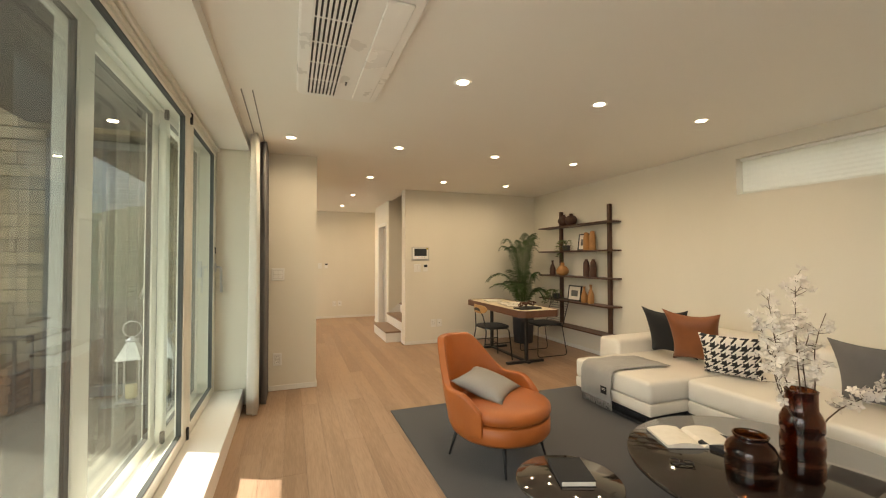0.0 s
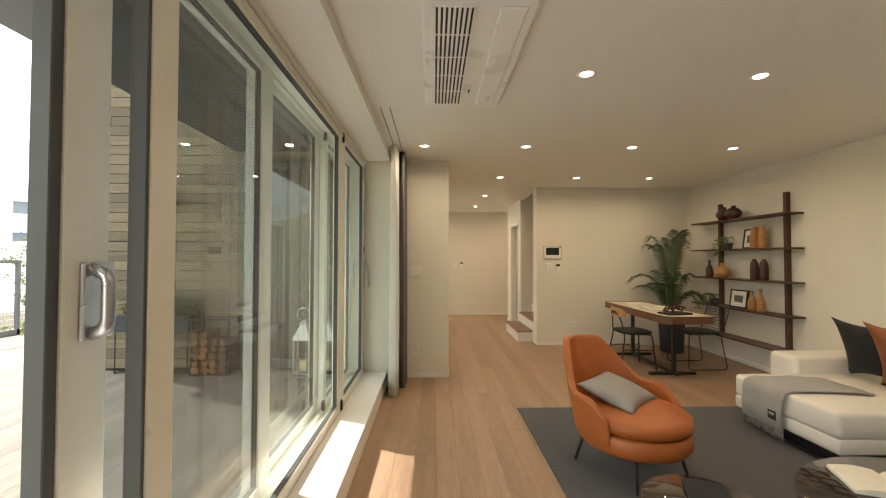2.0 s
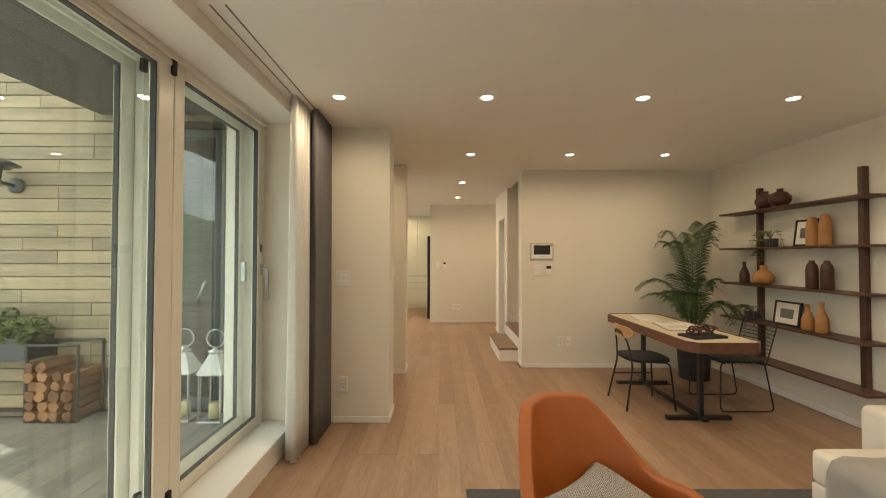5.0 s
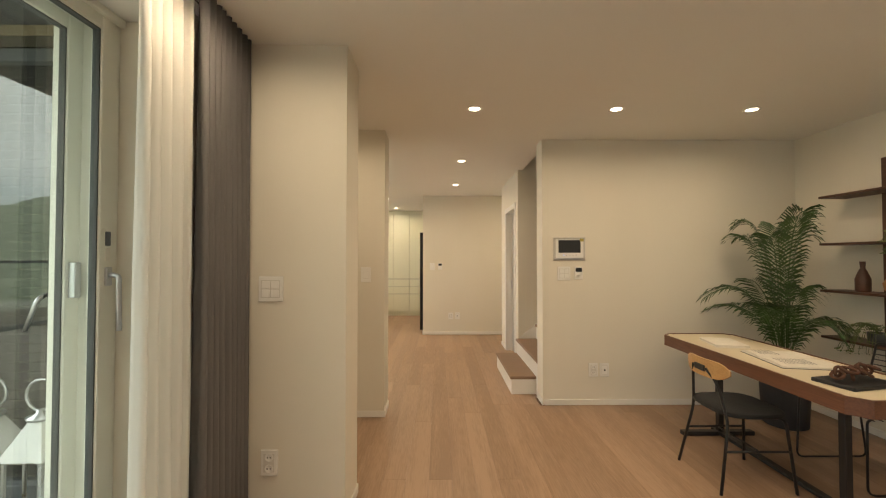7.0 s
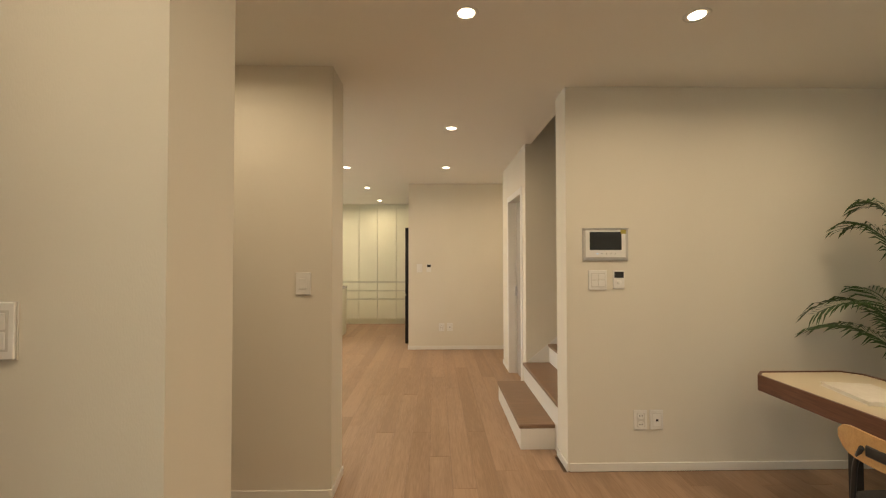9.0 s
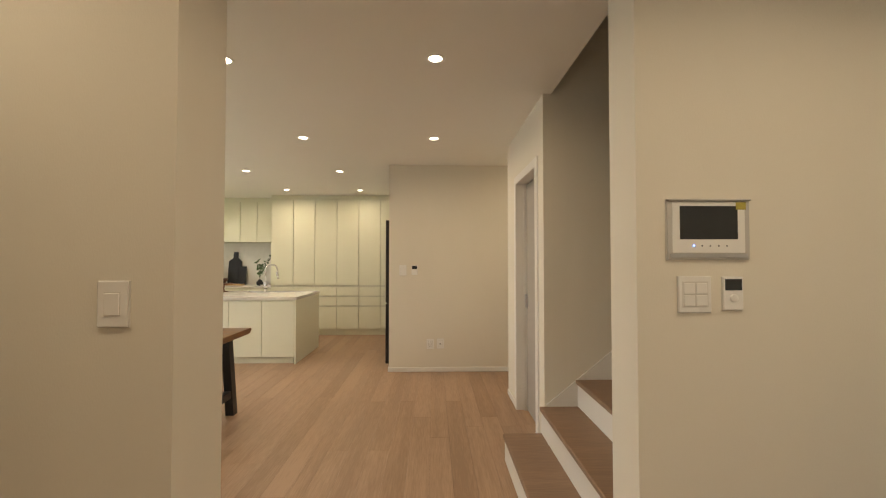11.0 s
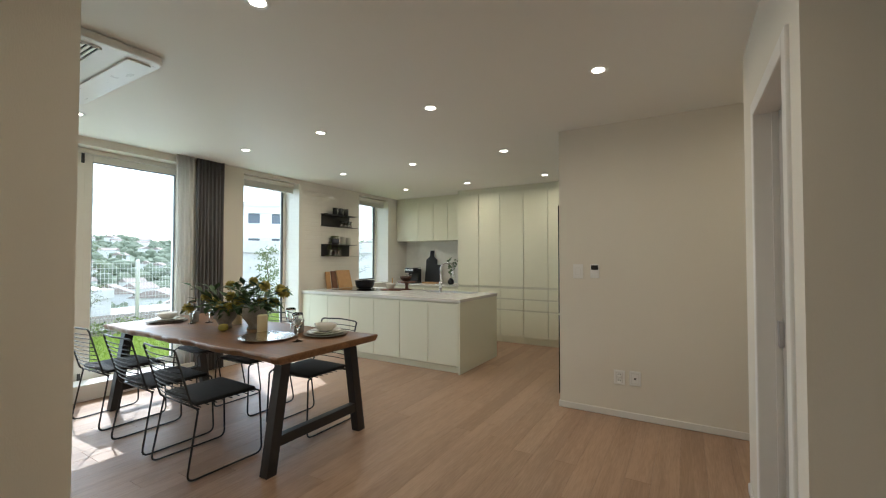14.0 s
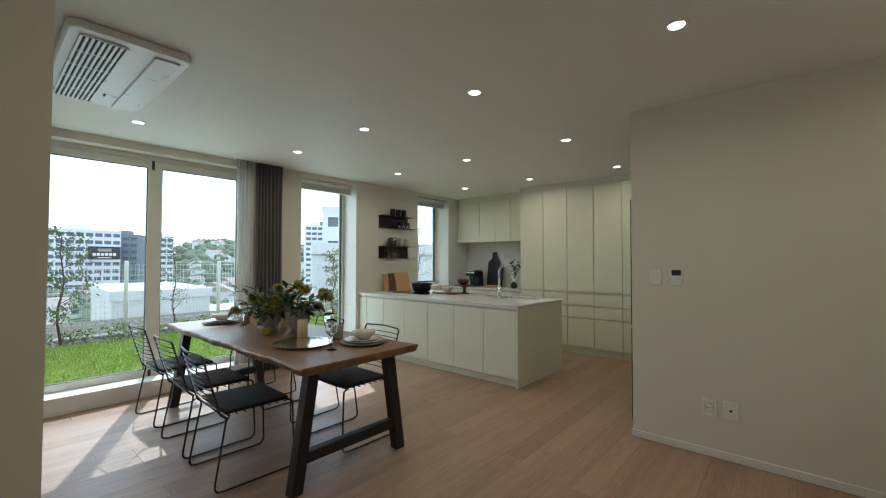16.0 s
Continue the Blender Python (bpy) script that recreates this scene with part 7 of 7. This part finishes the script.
# ---- far buildings ----
def block(name, label, m, w, d, h, floors, cols, wallm=M_APT, winm=M_APTWIN, win_h=0.5, win_w=0.8, side=True):
    """A far building with window openings set back behind its piers and bands; front is local -y."""
    t_ = thing(name, label, "building", m)
    core = Build().box(-w / 2 + 0.3, -d / 2 + 0.35, 0, w / 2 - 0.3, d / 2 - 0.3, h - 0.3)
    core.done("window_glazing", winm, t_)
    fh = h / floors
    b_ = Build()
    for k in range(floors + 1):
        z0 = max(0, fh * k - fh * (1 - win_h) / 2)
        z1 = min(h, fh * k + fh * (1 - win_h) / 2)
        b_.box(-w / 2, -d / 2, z0, w / 2, d / 2, z1)
    b_.done("floor_band", wallm, t_)
    b_ = Build()
    cw = w / cols
    for k in range(cols + 1):
        x = -w / 2 + cw * k
        b_.box(max(-w / 2 + 0.01, x - cw * (1 - win_w) / 2), -d / 2 + 0.05, 0.01, min(w / 2 - 0.01, x + cw * (1 - win_w) / 2), d / 2 - 0.05, h - 0.01)
    b_.done("pier", wallm, t_)
    Build().box(-w / 2 - 0.1, -d / 2 - 0.1, h + 0.002, w / 2 + 0.1, d / 2 + 0.1, h + 0.5).done("roof", wallm, t_)
    if floors > 5:
        Build().box(-w * 0.2, -d * 0.3, h + 0.5, w * 0.1, d * 0.2, h + 2.4).done("roof_house", wallm, t_)
    return t_


def bearing(deg, dist, z=-14, turn=0):
    """deg: degrees from +y towards -x, as seen from the dining area."""
    a = radians(deg)
    return pose(1.65 - dist * math.sin(a), 6.85 + dist * math.cos(a), z, 0, 0, deg + turn)


block("apartment_block", "white apartment building with rows of dark windows", bearing(82.6, 225, -14, 14), 24, 12, 27, 9, 8)
block("apartment_block", "grey and white apartment wing with dark windows", bearing(78.6, 235, -14, -22), 12, 12, 26, 9, 4, M_APTGREY)
block("apartment_block", "pale apartment building with rows of dark windows", bearing(75.6, 260, -14, 10), 9, 12, 27, 9, 3)
block("apartment_block", "tall grey apartment tower", bearing(58.2, 240, -14, 5), 12, 12, 34, 12, 4)
block("apartment_block", "tall pale apartment tower", bearing(56.4, 250, -14, -15), 9, 12, 37, 12, 3, M_APTGREY)
block("apartment_block", "white apartment building across the valley", bearing(93, 180, -14, 5), 40, 12, 24, 8, 12)
block("neighbour_house", "white rendered neighbouring house with dark windows", bearing(47.5, 22, -6, 12), 8.5, 6, 7.6, 2, 2, M_FENCE, M_APTWIN, 0.2, 0.08)
block("neighbour_house", "white low house below the garden", bearing(76.8, 32, -10, 10), 4.6, 9, 9.2, 3, 3, M_FENCE, M_APTWIN, 0.4, 0.3)
block("neighbour_house", "pale house with a flat roof beyond the deck", pose(-45, 44, -14, 0, 0, 46), 11, 8, 22, 7, 4, M_APT, M_APTWIN, 0.4, 0.5)
sg = tagged(Build().box(-5.2, -0.2, 0, 5.2, 0.0, 5.2).done("advert_sign", M_SCREEN), "dark rectangular sign on the apartment building", "sign")
sg.matrix_world = bearing(80.6, 214, 1.4, 14)
b = Build()
for k in range(6):
    b.box(-3.8 + 1.3 * k, -0.32, 1.5, -2.8 + 1.3 * k, -0.21, 2.6)
b.box(-2.2, -0.32, 0.6, 2.2, -0.21, 0.9)
o = b.done("sign_bars", M_FENCE, sg)
o = Build().box(-2.2, -0.32, 3.2, 2.2, -0.21, 4.4, 0.1, 1).done("sign_mark", M_ROOF, sg)
gh = thing("roof_hall", "large low hall with a pale vaulted roof below the garden", "building", bearing(66, 60, -13, 8))
b = Build()
prof = [(-16 + 32 * i / 16, 5.6 + 2.6 * math.sin(math.pi * i / 16)) for i in range(17)]
b.add([(x, -7, z) for x, z in prof] + [(x, 7, z) for x, z in prof], [(i, i + 1, 18 + i, 17 + i) for i in range(16)])
b.done("roof", M_FENCE, gh, True)
Build().box(-16, -7, 0, 16, 7, 5.55).done("walls", M_APTGREY, gh)

# hillside with small houses and woods
r = random.Random(77)
b = Build()
NX, NY = 40, 12
vs, fs = [], []
for j in range(NY + 1):
    for i in range(NX + 1):
        deg, dist = 40 + 70 * i / NX, 260 + 420 * j / NY
        a = radians(deg)
        u = j / NY
        z = -14 + 46 * (u ** 0.8) * (0.72 + 0.22 * math.sin(deg * 0.21) + 0.10 * math.sin(deg * 0.63 + 1)) * min(1, 2.2 - 1.4 * u if u > 0.85 else 1)
        vs.append((1.65 - dist * math.sin(a), 6.85 + dist * math.cos(a), z))
        if i and j:
            k = j * (NX + 1) + i
            fs.append((k - NX - 2, k - NX - 1, k, k - 1))
# wood greens paled towards blue-grey, distance haze put into the colour
M_HILL = pmat("hazed_hill_woods", (0.22, 0.25, 0.18), (0.13, 0.16, 0.11), scale=0.06, rough=0.95, bump=0, bscale=0.25)
hill = structure(b.add(vs, fs).done("backdrop_hill", M_HILL, None, True), "wooded hillside in the distance", "hill")
b = Build()
_v, _f = [], []
for j in range(7):
    for i in range(41):
        deg, u = 112 + 72 * i / 40, j / 6
        a, dist = radians(deg), 210 + 260 * u
        z = -14 + 68 * u ** 0.8 * (0.86 + 0.09 * math.sin(deg * 0.23 + 1) + 0.05 * math.sin(deg * 0.7) + 0.015 * math.sin(deg * 2.9))
        _v.append((1.65 - dist * math.sin(a), 6.85 + dist * math.cos(a), z))
        if i and j:
            k = j * 41 + i
            _f.append((k - 42, k - 41, k, k - 1))
structure(b.add(_v, _f).done("backdrop_hill_south", M_HILL, None, True), "wooded hill beyond the deck", "hill")
hw, hr, tr = Build(), Build(), Build()
for _ in range(150):
    i, j = r.uniform(0, NX - 1), r.uniform(0.2, NY - 2)
    v = Vector(vs[int(j) * (NX + 1) + int(i)]).lerp(Vector(vs[(int(j) + 1) * (NX + 1) + int(i) + 1]), r.random())
    w_, d_, h_ = r.uniform(5, 11), r.uniform(5, 9), r.uniform(3, 8)
    M = Matrix.Translation(v + Vector((0, 0, -1))) @ Matrix.Rotation(r.uniform(0, 3.14), 4, "Z")
    hw.box(-w_ / 2, -d_ / 2, 0, w_ / 2, d_ / 2, h_, m=M)
    hr.add([(-w_ / 2 - 0.4, -d_ / 2 - 0.4, h_ + 0.01), (w_ / 2 + 0.4, -d_ / 2 - 0.4, h_ + 0.01), (w_ / 2 + 0.4, d_ / 2 + 0.4, h_ + 0.01), (-w_ / 2 - 0.4, d_ / 2 + 0.4, h_ + 0.01), (-w_ / 2 - 0.4, 0, h_ + 2), (w_ / 2 + 0.4, 0, h_ + 2)],
           [(0, 1, 5, 4), (2, 3, 4, 5), (0, 4, 3), (1, 2, 5)], M)
for _ in range(2200):
    i, j = r.uniform(0, NX - 1), r.uniform(0, NY - 1)
    v = Vector(vs[int(j) * (NX + 1) + int(i)]).lerp(Vector(vs[(int(j) + 1) * (NX + 1) + int(i) + 1]), r.random())
    s_ = r.uniform(2.0, 4.5)
    t_ = bmesh.new()
    bmesh.ops.create_icosphere(t_, subdivisions=1, radius=s_)
    for q in t_.verts:
        q.co *= r.uniform(0.7, 1.2)
    tr.take(t_, Matrix.Translation(v + Vector((0, 0, s_ * 0.6))))
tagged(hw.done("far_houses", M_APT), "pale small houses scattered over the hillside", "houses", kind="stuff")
tagged(hr.done("far_roofs", M_ROOF), "low haze-paled roofs of small houses on the hillside", "roofs", kind="stuff")
tagged(tr.done("far_woods", M_HILL), "tree clumps on the hillside", "woods", kind="stuff")
hw, hr, tr = Build(), Build(), Build()
for _ in range(60):
    deg, dist = r.uniform(50, 100), r.uniform(60, 200)
    if 62 < deg < 72 and dist < 90:
        continue
    w_, d_, h_ = r.uniform(6, 12), r.uniform(6, 10), r.uniform(3, 6)
    M = bearing(deg, dist, -14, r.uniform(0, 90))
    hw.box(-w_ / 2, -d_ / 2, 0, w_ / 2, d_ / 2, h_, m=M)
    hr.add([(-w_ / 2 - 0.4, -d_ / 2 - 0.4, h_ + 0.01), (w_ / 2 + 0.4, -d_ / 2 - 0.4, h_ + 0.01), (w_ / 2 + 0.4, d_ / 2 + 0.4, h_ + 0.01), (-w_ / 2 - 0.4, d_ / 2 + 0.4, h_ + 0.01), (-w_ / 2 - 0.4, 0, h_ + 2), (w_ / 2 + 0.4, 0, h_ + 2)],
           [(0, 1, 5, 4), (2, 3, 4, 5), (0, 4, 3), (1, 2, 5)], M)
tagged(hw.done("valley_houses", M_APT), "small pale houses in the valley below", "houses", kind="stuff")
tagged(hr.done("valley_roofs", M_ROOF), "haze-paled reddish roofs of small houses in the valley", "roofs", kind="stuff")
for _ in range(500):
    M = bearing(r.uniform(48, 104), r.uniform(70, 230), -14)
    s_ = r.uniform(1.5, 3.5)
    t_ = bmesh.new()
    bmesh.ops.create_icosphere(t_, subdivisions=1, radius=s_)
    for q in t_.verts:
        q.co *= r.uniform(0.7, 1.2)
    tr.take(t_, M @ Matrix.Translation((0, 0, s_ * 0.7)))
tagged(tr.done("valley_trees", M_HILL), "trees in the valley below", "trees", kind="stuff")

# ---- floor boards, each a piece ----
PW, PT = 0.145, 0.012


def board_floor(name, label, rects, seed):
    fl = thing(name, label, "floor", kind="structure")
    r_ = random.Random(seed)
    cache = {}

    def piece(x0, x1, y0, y1):
        key = (round(x1 - x0, 3), round(y1 - y0, 2))
        w_, l_ = x1 - x0 - 0.0007, y1 - y0 - 0.0009
        if key not in cache:
            e = 0.0007
            vs_ = [(0, 0, -PT), (w_, 0, -PT), (w_, l_, -PT), (0, l_, -PT), (0, 0, -e), (w_, 0, -e), (w_, l_, -e), (0, l_, -e), (e, e, 0), (w_ - e, e, 0), (w_ - e, l_ - e, 0), (e, l_ - e, 0)]
            o_ = Build().add(vs_, [(0, 1, 5, 4), (1, 2, 6, 5), (2, 3, 7, 6), (3, 0, 4, 7), (4, 5, 9, 8), (5, 6, 10, 9), (6, 7, 11, 10), (7, 4, 8, 11), (8, 9, 10, 11)]).done("floor_board", M_FLOOR, fl)
            cache[key] = o_.data
        else:
            o_ = new("floor_board", cache[key])
            o_.parent = fl
        o_.matrix_basis = Matrix.Translation((x0, y0, 0))

    for X0, Y0, X1, Y1 in rects:
        x = X0
        while x < X1 - 0.005:
            x1 = min(x + PW, X1)
            y = Y0
            first_ = True
            while y < Y1 - 0.005:
                ln_ = (0.4 + 0.2 * r_.randrange(7)) if first_ else 1.9
                y1 = min(y + ln_, Y1)
                if Y1 - y1 < 0.15:
                    y1 = Y1
                piece(x, x1, y, y1)
                y, first_ = y1, False
            x = x1


board_floor("floor_living", "light oak board floor of the living room", [(-0.26, -1.9, 0.464, 4.95), (0.464, -1.9, 1.914, 10.22), (1.914, -1.9, EX - 0.01, 6.674)], 51)
board_floor("floor_dining", "light oak board floor of the dining and kitchen area", [(-3.26, 7.03, 0.464, 13.29), (-0.1, 6.68, 0.464, 7.03), (1.914, 6.9, 1.96, 10.22), (0.464, 10.22, 0.66, 13.2), (-1.59, 5.27, 0.464, 6.40), (1.96, 8.03, 3.39, 10.22)], 52)
